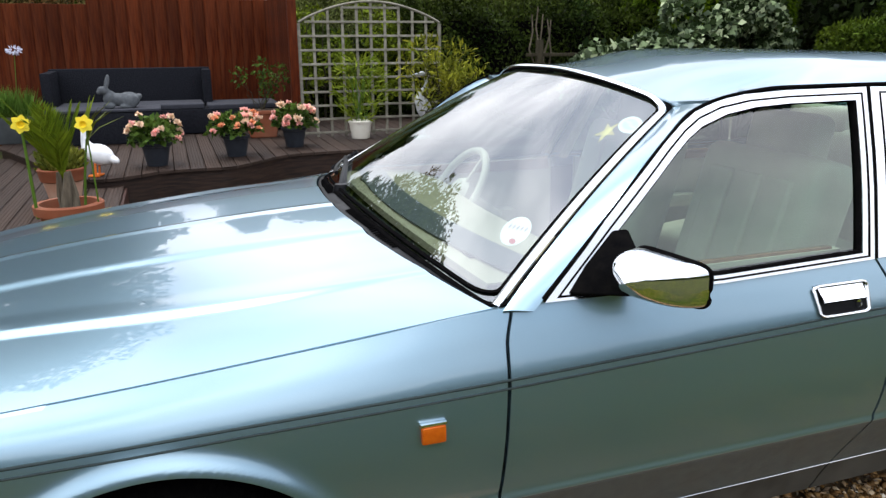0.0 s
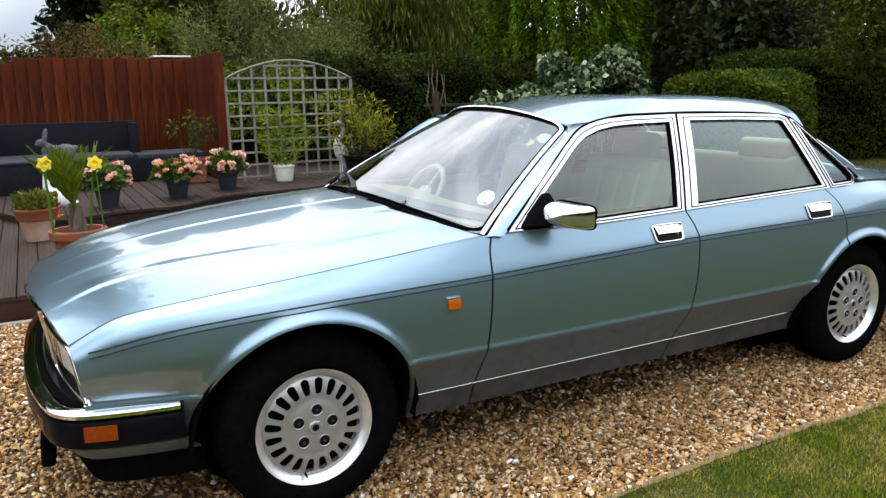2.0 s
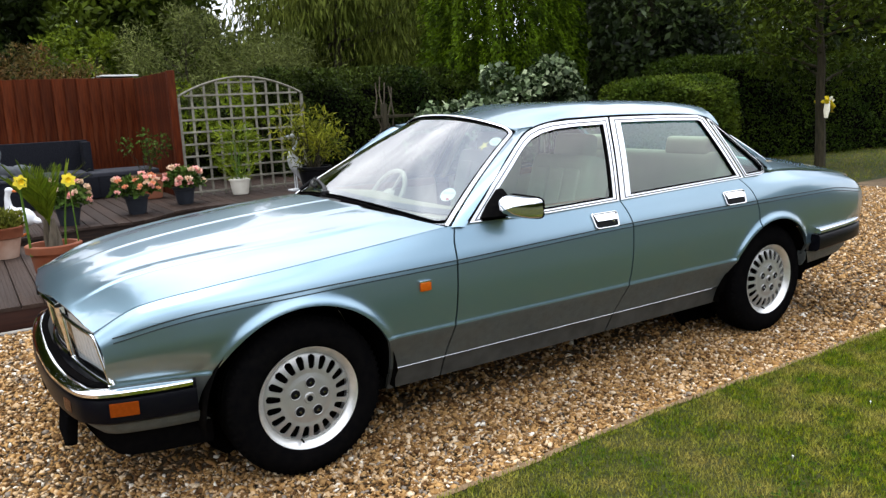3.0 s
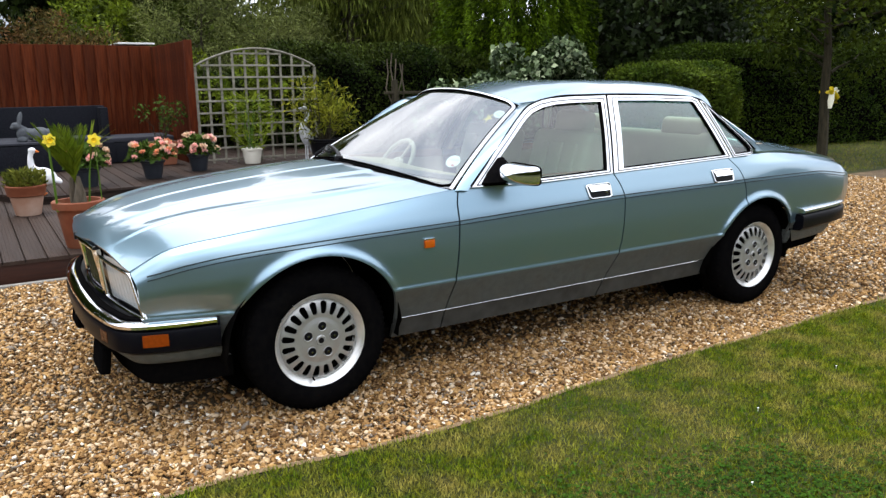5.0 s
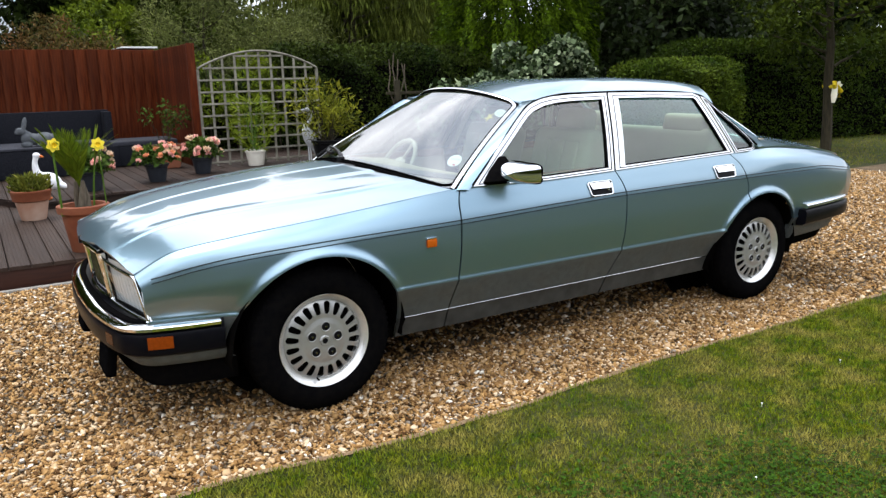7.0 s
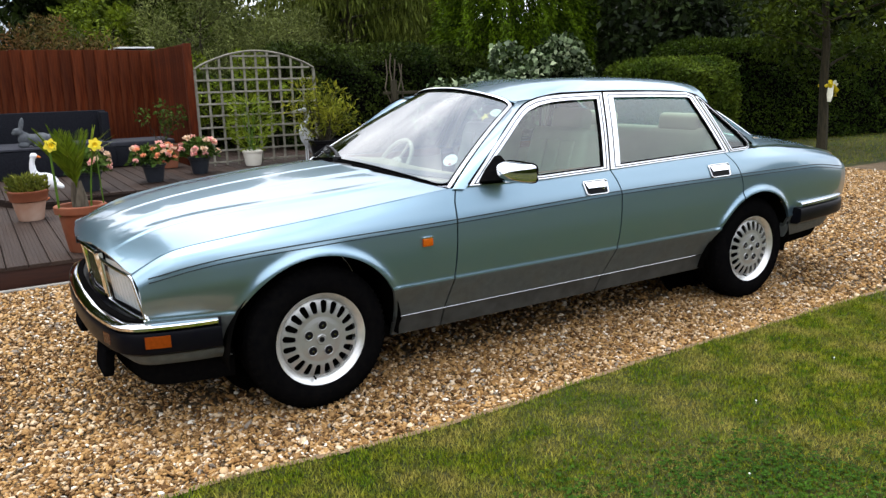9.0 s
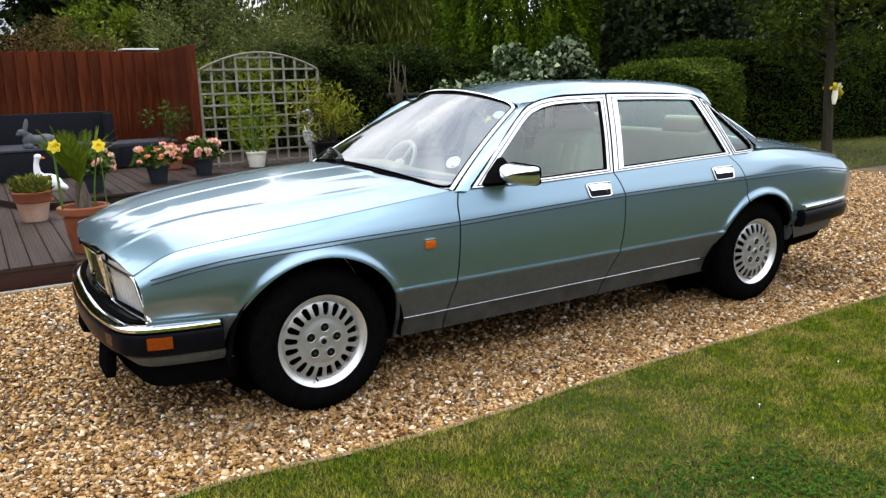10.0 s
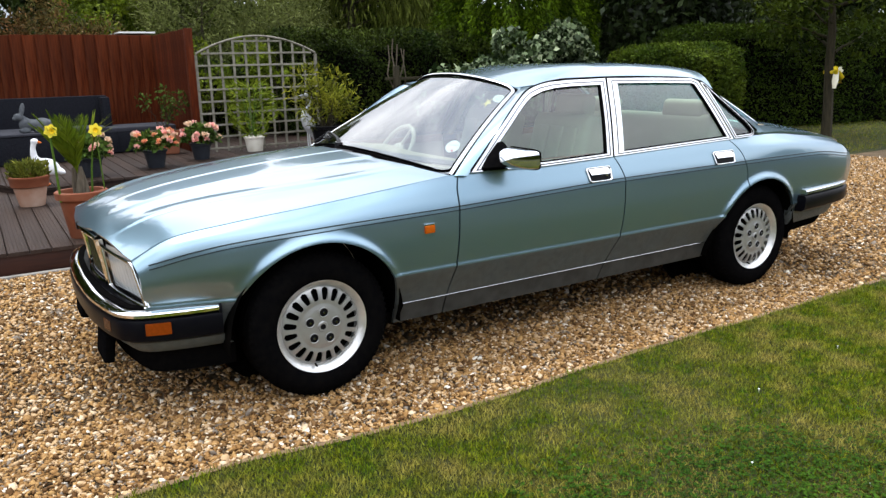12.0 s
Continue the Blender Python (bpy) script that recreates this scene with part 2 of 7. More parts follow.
EDGE_SOIL = material("bare_edge_soil", (0.23, 0.155, 0.085), 0.95, other=(0.14, 0.09, 0.05), scale=22.0, bump=0.7, bump_scale=120.0)
DECKING = material("red_brown_decking", (0.017, 0.0090, 0.0058), 0.65, other=(0.031, 0.018, 0.0125), scale=9.0, amount=0.5, bump=0.35, bump_scale=60.0,
                   spread=0.22, stretch=(6, 0.6, 6), dirt=(0.056, 0.036, 0.026), dirt_scale=1.3, dirt_amount=0.35)
FASCIA = material("stained_fascia_board", (0.040, 0.0125, 0.0066), 0.6, other=(0.020, 0.007, 0.0045), scale=7.0, bump=0.3, bump_scale=50.0, stretch=(0.6, 0.6, 6))
DARK_FASCIA = material("dark_edge_board", (0.018, 0.0085, 0.0055), 0.6, other=(0.008, 0.004, 0.003), scale=7.0, bump=0.3, bump_scale=50.0, stretch=(0.6, 0.6, 6), dirt=(0.05, 0.028, 0.016), dirt_scale=9.0, dirt_amount=0.5)
FENCE_WOOD = material("red_stained_fence_board", (0.088, 0.0165, 0.0034), 0.8, spec=0.1, other=(0.032, 0.0052, 0.0013), scale=8.0, amount=0.5, bump=0.4, bump_scale=50.0,
                      spread=0.30, stretch=(5, 5, 0.5), dirt=(0.12, 0.035, 0.014), dirt_scale=2.5, dirt_amount=0.45)
TRELLIS_WOOD = material("weathered_grey_lath", (0.25, 0.235, 0.19), 0.8, other=(0.13, 0.122, 0.095), scale=14.0, bump=0.3, bump_scale=80.0, spread=0.15)
TERRACOTTA = material("terracotta", (0.20, 0.060, 0.026), 0.75, other=(0.15, 0.042, 0.018), scale=9.0, bump=0.25, bump_scale=90.0,
                      dirt=(0.26, 0.12, 0.07), dirt_scale=5.0, dirt_amount=0.4)
PALE_TERRACOTTA = material("weathered_terracotta", (0.38, 0.21, 0.14), 0.8, other=(0.30, 0.15, 0.09), scale=8.0, bump=0.25, bump_scale=80.0,
                           dirt=(0.60, 0.45, 0.36), dirt_scale=4.0, dirt_amount=0.7)
DARK_POT = material("dark_grey_plastic_pot", (0.020, 0.023, 0.030), 0.45, other=(0.030, 0.034, 0.042), scale=12.0)
WHITE_POT = material("cream_ceramic_pot", (0.74, 0.71, 0.62), 0.35, other=(0.66, 0.62, 0.52), scale=8.0, coat=0.3)
RATTAN = material("charcoal_rattan", (0.0075, 0.008, 0.011), 0.75, other=(0.014, 0.015, 0.019), spec=0.06, scale=50.0, bump=0.9, bump_scale=70.0)
CUSHION = material("dark_grey_cushion", (0.034, 0.036, 0.045), 0.9, other=(0.025, 0.026, 0.033), scale=14.0, bump=0.3, bump_scale=220.0)
STONE_ORNAMENT = material("grey_cast_stone", (0.058, 0.064, 0.072), 0.85, other=(0.100, 0.108, 0.114), scale=24.0, bump=0.4, bump_scale=120.0)
GOOSE_WHITE = material("white_painted_ornament", (0.74, 0.74, 0.74), 0.5, other=(0.60, 0.61, 0.63), scale=10.0)
ORANGE = material("orange_paint", (0.65, 0.16, 0.02), 0.5, other=(0.5, 0.12, 0.02), scale=20.0)
HERON_GREY = material("painted_heron", (0.60, 0.61, 0.62), 0.6, other=(0.34, 0.36, 0.38), scale=8.0)
SOIL = material("potting_soil", (0.035, 0.024, 0.016), 0.95, other=(0.06, 0.042, 0.028), scale=40.0, bump=0.6, bump_scale=120.0)
BARK = material("bark", (0.046, 0.038, 0.020), 0.9, other=(0.020, 0.017, 0.010), scale=12.0, bump=0.8, bump_scale=40.0, stretch=(3, 3, 0.6))
PALE_BARK = material("pale_bark", (0.12, 0.10, 0.07), 0.9, other=(0.06, 0.048, 0.034), scale=14.0, bump=0.6, bump_scale=50.0, stretch=(3, 3, 0.6))
RIBBON = material("yellow_satin", (0.80, 0.62, 0.02), 0.35, other=(0.65, 0.50, 0.02), scale=12.0)
RIBBON_WHITE = material("cream_satin", (0.80, 0.78, 0.62), 0.35, other=(0.72, 0.68, 0.5), scale=12.0)
YELLOW_PETAL = leaf_material("yellow_petal", (0.86, 0.76, 0.10), (0.84, 0.70, 0.05), 0.15, 0.5, 0.2)
PINK_PETAL = leaf_material("coral_pink_petal", (0.82, 0.36, 0.33), (0.86, 0.55, 0.47), 0.30, 0.5, 0.2)
CREAM_PETAL = leaf_material("cream_petal", (0.82, 0.66, 0.48), (0.80, 0.52, 0.36), 0.2, 0.5, 0.2)
ORANGE_PETAL = leaf_material("peach_petal", (0.80, 0.40, 0.16), (0.85, 0.34, 0.26), 0.25, 0.5, 0.2)
L_FERN = leaf_material("palm_leaf", (0.050, 0.092, 0.006), (0.130, 0.170, 0.012), 0.4, scale=9.0)
L_POT = leaf_material("pot_plant_leaf", (0.028, 0.062, 0.012), (0.075, 0.115, 0.020), 0.45, scale=8.0)
L_YELLOW = leaf_material("golden_leaf", (0.22, 0.215, 0.018), (0.070, 0.092, 0.010), 0.5, scale=4.0)
L_SEDUM = leaf_material("drab_sedum_leaf", (0.17, 0.165, 0.025), (0.060, 0.082, 0.014), 0.5, scale=9.0)
L_BAMBOO = leaf_material("bright_bamboo_leaf", (0.085, 0.135, 0.010), (0.19, 0.225, 0.022), 0.45, scale=5.0)
L_CONIFER = leaf_material("dark_conifer", (0.006, 0.012, 0.003), (0.028, 0.042, 0.008), 0.6, scale=0.8)
L_GOLD_CONIFER = leaf_material("green_gold_conifer", (0.016, 0.036, 0.002), (0.098, 0.160, 0.005), 0.6, scale=2.6)
L_IVY = leaf_material("variegated_ivy_leaf", (0.085, 0.12, 0.055), (0.30, 0.34, 0.21), 0.65, 0.35)
by_leaf(L_IVY, ((0.0, (0.012, 0.022, 0.007)), (0.34, (0.035, 0.055, 0.020)), (0.52, (0.11, 0.145, 0.085)), (0.70, (0.185, 0.245, 0.125)), (0.88, (0.36, 0.42, 0.25))))
L_YEW = leaf_material("olive_conifer_leaf", (0.008, 0.018, 0.003), (0.045, 0.062, 0.010), 0.7)
L_LAUREL = leaf_material("dark_laurel_leaf", (0.012, 0.022, 0.007), (0.050, 0.072, 0.022), 0.7, 0.3)
L_LAUREL.node_tree.nodes["Principled BSDF"].inputs["Specular IOR Level"].default_value = 0.16
L_BOX = leaf_material("clipped_hedge_leaf", (0.020, 0.040, 0.004), (0.075, 0.105, 0.010), 0.6, scale=3.0)
L_HEDGE = leaf_material("tall_hedge_leaf", (0.012, 0.026, 0.003), (0.050, 0.078, 0.007), 0.6)
L_WILLOW = leaf_material("willow_leaf", (0.125, 0.145, 0.026), (0.040, 0.058, 0.008), 0.6)
L_SHRUB = leaf_material("grey_green_shrub_leaf", (0.030, 0.042, 0.009), (0.165, 0.185, 0.055), 0.6, scale=1.4)
L_TREE = leaf_material("tree_leaf", (0.008, 0.017, 0.003), (0.078, 0.108, 0.010), 0.6, scale=0.9)
L_RED = leaf_material("red_tinged_leaf", (0.150, 0.062, 0.024), (0.045, 0.068, 0.018), 0.6, scale=2.4)
L_LIME = leaf_material("yellow_green_leaf", (0.150, 0.190, 0.013), (0.036, 0.062, 0.005), 0.55, scale=2.4)
L_IRIS = leaf_material("strap_leaf", (0.07, 0.14, 0.02), (0.10, 0.17, 0.03), 0.3)


# ---- mesh helpers ----
def obj(name, me, mat, parent=None, label=""):
    me.materials.append(mat)
    ob = new(name, me)
    if parent:
        ob.parent = parent
    if label:
        ob["label"] = label
    return ob


def part(name, bm, mat, parent=None, label="", smooth=True, sharp=35):
    """Links a bmesh as one mesh object under a thing or under a part."""
    bmesh.ops.recalc_face_normals(bm, faces=bm.faces[:])
    me = bpy.data.meshes.new(name)
    if smooth:
        for fc in bm.faces:
            fc.smooth = True
        lim = radians(sharp)
        for e in bm.edges:
            if len(e.link_faces) == 2 and e.calc_face_angle(0) > lim:
                e.smooth = False
    bm.to_mesh(me)
    bm.free()
    return obj(name, me, mat, parent, label)


def raw(name, verts, faces, mat, parent=None, label="", smooth=False):
    me = bpy.data.meshes.new(name)
    me.from_pydata([tuple(v) for v in verts], [], faces)
    if smooth:
        me.polygons.foreach_set("use_smooth", [True] * len(me.polygons))
    return obj(name, me, mat, parent, label)


def empty(name, label, category, group="", at=(0, 0, 0), turn=0, kind=""):
    e = new(name)
    e.empty_display_size = 0.1
    e.matrix_basis = pose(*at, 0, 0, turn)
    return tagged(e, label, category, group, kind)


def add_box(bm, size, m=None, bevel=0.0, seg=2):
    t = bmesh.new()
    bmesh.ops.create_cube(t, size=1.0)
    bmesh.ops.scale(t, vec=size, verts=t.verts)
    if bevel:
        bmesh.ops.bevel(t, geom=t.edges[:], offset=bevel, segments=seg, profile=0.6, affect="EDGES")
    join(bm, t, m)
    return bm


def join(bm, t, m=None):
    if m is not None:
        bmesh.ops.transform(t, matrix=m, verts=t.verts)
    vs = {v: bm.verts.new(v.co) for v in t.verts}
    for fc in t.faces:
        try:
            bm.faces.new([vs[v] for v in fc.verts])
        except ValueError:
            pass
    t.free()
    return bm


def box(size, m=None, bevel=0.0, seg=2):
    return add_box(bmesh.new(), size, m, bevel, seg)


def lathe(profile, n=32, m=None, axis="z"):
    """A turned body from (radius, height) pairs."""
    bm = bmesh.new()
    rings = []
    for r, h in profile:
        if r < 1e-5:
            rings.append([bm.verts.new((0, 0, h))])
        else:
            rings.append([bm.verts.new((r * math.cos(2 * math.pi * k / n), r * math.sin(2 * math.pi * k / n), h)) for k in range(n)])
    for a, b in zip(rings, rings[1:]):
        for k in range(n):
            f4 = [a[k % len(a)], a[(k + 1) % len(a)], b[(k + 1) % len(b)], b[k % len(b)]]
            f4 = list(dict.fromkeys(f4))
            if len(f4) > 2:
                bm.faces.new(f4)
    if m is not None:
        bmesh.ops.transform(bm, matrix=m, verts=bm.verts)
    return bm


def tube(points, radius, n=8, closed=False, flat=1.0, bm=None, up=(0, 0, 1)):
    """A round or flattened bar along points; radius may be a list."""
    bm = bm or bmesh.new()
    pts = [Vector(p) for p in points]
    rr = radius if isinstance(radius, (list, tuple)) else [radius] * len(pts)
    rings = []
    for i, p in enumerate(pts):
        a = pts[i - 1] if (i or closed) else p
        b = pts[(i + 1) % len(pts)] if (i + 1 < len(pts) or closed) else p
        d = (b - a).normalized()
        side = d.cross(Vector(up))
        side = side.normalized() if side.length > 1e-4 else Vector((1, 0, 0))
        top = side.cross(d)
        rings.append([bm.verts.new(p + rr[i] * (math.cos(q) * side + flat * math.sin(q) * top)) for q in (2 * math.pi * k / n for k in range(n))])
    pairs = list(zip(rings, rings[1:])) + ([(rings[-1], rings[0])] if closed else [])
    for a, b in pairs:
        for k in range(n):
            bm.faces.new((a[k], a[(k + 1) % n], b[(k + 1) % n], b[k]))
    if not closed:
        bm.faces.new(rings[0][::-1])
        bm.faces.new(rings[-1])
    return bm


def sheet(fn, nu, nv, thick=0.0, keep=None):
    """A surface fn(u, v) over the unit square; thick: made into a panel, inward of its normal."""
    bm = bmesh.new()
    g = [[bm.verts.new(fn(i / nu, j / nv)) for j in range(nv + 1)] for i in range(nu + 1)]
    for i in range(nu):
        for j in range(nv):
            if keep is None or keep((i + 0.5) / nu, (j + 0.5) / nv):
                bm.faces.new((g[i][j], g[i + 1][j], g[i + 1][j + 1], g[i][j + 1]))
    bmesh.ops.delete(bm, geom=[v for v in bm.verts if not v.link_faces], context="VERTS")
    if thick:
        bmesh.ops.solidify(bm, geom=bm.faces[:], thickness=thick)
    return bm


def curve(keys):
    """A smooth monotone curve through (x, value) keys; values may be tuples."""
    xs = np.array([k[0] for k in keys], float)
    ys = np.array([np.atleast_1d(k[1]) for k in keys], float)
    h = np.diff(xs)[:, None]
    d = np.diff(ys, axis=0) / h
    m = np.zeros_like(ys)
    m[0], m[-1] = d[0], d[-1]
    for i in range(1, len(xs) - 1):
        same = d[i - 1] * d[i] > 0
        w1, w2 = 2 * h[i] + h[i - 1], h[i] + 2 * h[i - 1]
        with np.errstate(divide="ignore", invalid="ignore"):
            m[i] = np.where(same, (w1 + w2) / (w1 / d[i - 1] + w2 / d[i]), 0)

    def at(x):
        x = min(max(x, xs[0]), xs[-1])
        i = min(max(int(np.searchsorted(xs, x)) - 1, 0), len(xs) - 2)
        t = (x - xs[i]) / h[i, 0]
        a, b = 2 * t**3 - 3 * t * t + 1, t**3 - 2 * t * t + t
        out = a * ys[i] + b * h[i] * m[i] + (1 - a) * ys[i + 1] + (t**3 - t * t) * h[i] * m[i + 1]
        return out if len(out) > 1 else float(out[0])

    return at


def step(x, a, b):
    t = min(max((x - a) / (b - a), 0), 1)
    return t * t * (3 - 2 * t)


# ---- the car ----
# Its left front hub stands over the origin; x runs to its tail, y to its far side; w is the distance from its middle line.
YC = 0.84
car = empty("car", "metallic blue-green four-door saloon car with chrome trim, parked on gravel", "car")


def at_side(x, w, z, s=1):
    return Vector((x, YC - s * w, z))


# Half-sections of the lower body along x: (z, w) from the sill to the shoulder.
SECTION = curve([
    (-0.72, (0.24, 0.60, 0.338, 0.626, 0.492, 0.712, 0.507, 0.708, 0.580, 0.728, 0.620, 0.728, 0.647, 0.720, 0.663, 0.702, 0.673, 0.676)),
    (-0.55, (0.24, 0.68, 0.338, 0.691, 0.492, 0.757, 0.507, 0.753, 0.600, 0.796, 0.665, 0.800, 0.712, 0.795, 0.745, 0.778, 0.768, 0.745)),
    (-0.35, (0.24, 0.73, 0.338, 0.748, 0.492, 0.812, 0.507, 0.808, 0.615, 0.850, 0.690, 0.852, 0.738, 0.845, 0.775, 0.828, 0.802, 0.792)),
    (0.00, (0.24, 0.76, 0.338, 0.801, 0.492, 0.870, 0.507, 0.866, 0.625, 0.884, 0.705, 0.886, 0.755, 0.880, 0.800, 0.858, 0.838, 0.822)),
    (0.35, (0.24, 0.77, 0.338, 0.808, 0.492, 0.882, 0.507, 0.878, 0.630, 0.893, 0.712, 0.894, 0.764, 0.889, 0.822, 0.866, 0.874, 0.836)),
    (0.66, (0.24, 0.775, 0.338, 0.811, 0.492, 0.886, 0.507, 0.882, 0.630, 0.896, 0.715, 0.897, 0.772, 0.892, 0.842, 0.868, 0.905, 0.843)),
    (1.70, (0.24, 0.775, 0.338, 0.812, 0.492, 0.888, 0.507, 0.884, 0.635, 0.899, 0.735, 0.899, 0.800, 0.894, 0.866, 0.869, 0.926, 0.842)),
    (2.60, (0.24, 0.775, 0.338, 0.810, 0.492, 0.885, 0.507, 0.881, 0.640, 0.895, 0.745, 0.895, 0.807, 0.890, 0.878, 0.865, 0.942, 0.836)),
    (3.00, (0.24, 0.77, 0.338, 0.801, 0.492, 0.877, 0.507, 0.873, 0.640, 0.888, 0.745, 0.888, 0.806, 0.881, 0.880, 0.858, 0.940, 0.808)),
    (3.40, (0.24, 0.74, 0.338, 0.776, 0.492, 0.853, 0.507, 0.849, 0.640, 0.868, 0.740, 0.868, 0.803, 0.858, 0.862, 0.830, 0.905, 0.770)),
    (3.80, (0.26, 0.68, 0.338, 0.726, 0.492, 0.795, 0.507, 0.803, 0.620, 0.820, 0.710, 0.820, 0.765, 0.808, 0.810, 0.780, 0.842, 0.720)),
    (3.98, (0.28, 0.62, 0.338, 0.666, 0.492, 0.735, 0.507, 0.742, 0.610, 0.757, 0.690, 0.756, 0.738, 0.742, 0.772, 0.710, 0.792, 0.650)),
])
ARCH_F, ARCH_R, ARCH = (-0.005, 0.315), (2.845, 0.305), 0.381


def side_w(x, z):
    """Half-width of the body at x and height z, with the flares round the wheel openings."""
    s = SECTION(x).reshape(-1, 2)
    zs, ws = s[:, 0], s[:, 1]
    i = min(max(int(np.searchsorted(zs, z)) - 1, 0), len(zs) - 2)
    t = (z - zs[i]) / (zs[i + 1] - zs[i])

    def slope(k):
        if k in (0, len(zs) - 1):
            a = min(k, len(zs) - 2)
            return (ws[a + 1] - ws[a]) / (zs[a + 1] - zs[a])
        return (ws[k + 1] - ws[k - 1]) / (zs[k + 1] - zs[k - 1])

    if i == 2:
        w = ws[i] + t * (ws[i + 1] - ws[i])
    else:
        dz = zs[i + 1] - zs[i]
        m0 = slope(i) if i != 3 else (ws[4] - ws[3]) / (zs[4] - zs[3]) * 1.3
        m1 = slope(i + 1) if i + 1 != 2 else (ws[2] - ws[1]) / (zs[2] - zs[1])
        a, b = 2 * t**3 - 3 * t * t + 1, t**3 - 2 * t * t + t
        w = a * ws[i] + b * dz * m0 + (1 - a) * ws[i + 1] + (t**3 - t * t) * dz * m1
    for cx, cz in (ARCH_F, ARCH_R):
        r = math.hypot(x - cx, z - cz)
        if z > 0.40 and r < 0.5:
            k = step(z, 0.40, 0.56)
            w += k * (0.019 * math.exp(-(((r - 0.385) / 0.024) ** 2)))
    return w


def top_z(x):
    """Height of the body's upper side edge: hood line, belt line and rear shoulder."""
    return float(SECTION(x)[-2])


def out_of_arch(x, z):
    for cx, cz in (ARCH_F, ARCH_R):
        dx, dz = x - cx, z - cz
        if abs(dx) < ARCH + 0.02 and z < cz + ARCH:
            if dz > 0:
                if math.hypot(dx, dz) < ARCH:
                    return False
            elif abs(dx) < ARCH - 0.015:
                return False
    return True


def flange(bm, s, depth=0.016):
    """Turns a panel's free edges inward."""
    bmesh.ops.remove_doubles(bm, verts=bm.verts, dist=0.0004)
    ext = bmesh.ops.extrude_edge_only(bm, edges=[e for e in bm.edges if e.is_boundary])
    for v in (g for g in ext["geom"] if isinstance(g, bmesh.types.BMVert)):
        v.co.y += s * depth
    return bm


def side_panel(name, left, right, low, s, nx, nz, label=""):
    """A pressed panel between two lines x = left(z), right(z), cut out round the wheels."""
    bm = bmesh.new()
    grid = []
    for i in range(nx + 1):
        col = []
        for j in range(nz + 1):
            u = i / nx
            # Even rows below the swage line, close rows along it, even rows above.
            if j <= 18:
                z = low + j / 18 * (0.490 - low)
            elif j <= 22:
                z = 0.490 + (j - 18) * 0.005
            else:
                v = (j - 22) / (nz - 22)
                zz = 0.51 + v * 0.34
                hi = top_z(left(zz) + u * (right(zz) - left(zz)))
                z = 0.51 + v * (hi - 0.51)
            x = left(z) + u * (right(z) - left(z))
            col.append([x, z])
        grid.append(col)
    cut = max(1.25 * (right(0.6) - left(0.6)) / nx, 0.0155)
    for col in grid:
        for p in col:
            for cx, cz in (ARCH_F, ARCH_R):
                dx, dz = p[0] - cx, p[1] - cz
                if dz > -0.005:
                    r = math.hypot(dx, dz)
                    if ARCH - cut < r < ARCH + cut * 0.5:
                        p[0], p[1] = cx + dx * ARCH / r, cz + dz * ARCH / r
                elif ARCH - 0.015 - cut < abs(dx) < ARCH - 0.015 + cut * 0.5:
                    p[0] = cx + math.copysign(ARCH - 0.003, dx)
    vs = [[bm.verts.new(at_side(x, side_w(x, z), z, s)) for x, z in col] for col in grid]
    for i in range(nx):
        for j in range(nz):
            ps = (grid[i][j], grid[i + 1][j], grid[i + 1][j + 1], grid[i][j + 1])
            mx, mz = sum(p[0] for p in ps) / 4, sum(p[1] for p in ps) / 4
            if out_of_arch(mx, mz) and not (mx < -0.37 and mz < 0.30) and not (mx > 3.0 and mz < 0.40):
                bm.faces.new((vs[i][j], vs[i + 1][j], vs[i + 1][j + 1], vs[i][j + 1]))
    bmesh.ops.delete(bm, geom=[v for v in bm.verts if not v.link_faces], context="VERTS")
    bmesh.ops.recalc_face_normals(bm, faces=bm.faces[:])
    if sum(fc.normal.y for fc in bm.faces) * s > 0:
        bmesh.ops.reverse_faces(bm, faces=bm.faces[:])
    ob = part(name, flange(bm, s), PAINT, car, label, sharp=40)
    # Below the swage line the satin paint's colour holds the dim gravel reflection, and below the chrome strip the
    # sill's shade.
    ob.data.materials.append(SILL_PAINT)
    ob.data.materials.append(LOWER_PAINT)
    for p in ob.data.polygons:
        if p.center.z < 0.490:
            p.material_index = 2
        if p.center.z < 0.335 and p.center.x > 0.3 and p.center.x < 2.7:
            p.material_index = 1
    return ob


front_line = curve([(0.24, -0.60), (0.45, -0.665), (0.50, -0.682), (0.62, -0.690), (0.70, -0.705), (0.95, -0.705)])
gap_front = curve([(0.24, 0.637), (0.368, 0.645), (0.56, 0.664), (0.763, 0.672), (0.835, 0.676), (0.90, 0.695), (0.95, 0.71)])
gap_mid = curve([(0.24, 1.628), (0.371, 1.655), (0.571, 1.694), (0.781, 1.699), (0.841, 1.687), (0.93, 1.645)])
gap_rear = curve([(0.24, 2.46), (0.50, 2.52), (0.65, 2.69), (0.723, 2.690), (0.791, 2.672), (0.859, 2.644), (0.95, 2.55)])
tail_line = curve([(0.24, 3.80), (0.45, 3.88), (0.60, 3.95), (0.75, 3.96), (0.84, 3.90), (0.95, 3.86)])
SEAM = 0.0040
for s in (1, -1):
    side_panel("front_wing", front_line, lambda z: gap_front(z) - SEAM, 0.24, s, 190, 82)
    doorf = side_panel("front_door", lambda z: gap_front(z) + SEAM, lambda z: gap_mid(z) - SEAM, 0.24, s, 40, 52)
    doorr = side_panel("rear_door", lambda z: gap_mid(z) + SEAM, lambda z: gap_rear(z) - SEAM, 0.24, s, 140, 82)
    side_panel("rear_wing", lambda z: gap_rear(z) + SEAM, tail_line, 0.24, s, 190, 82)

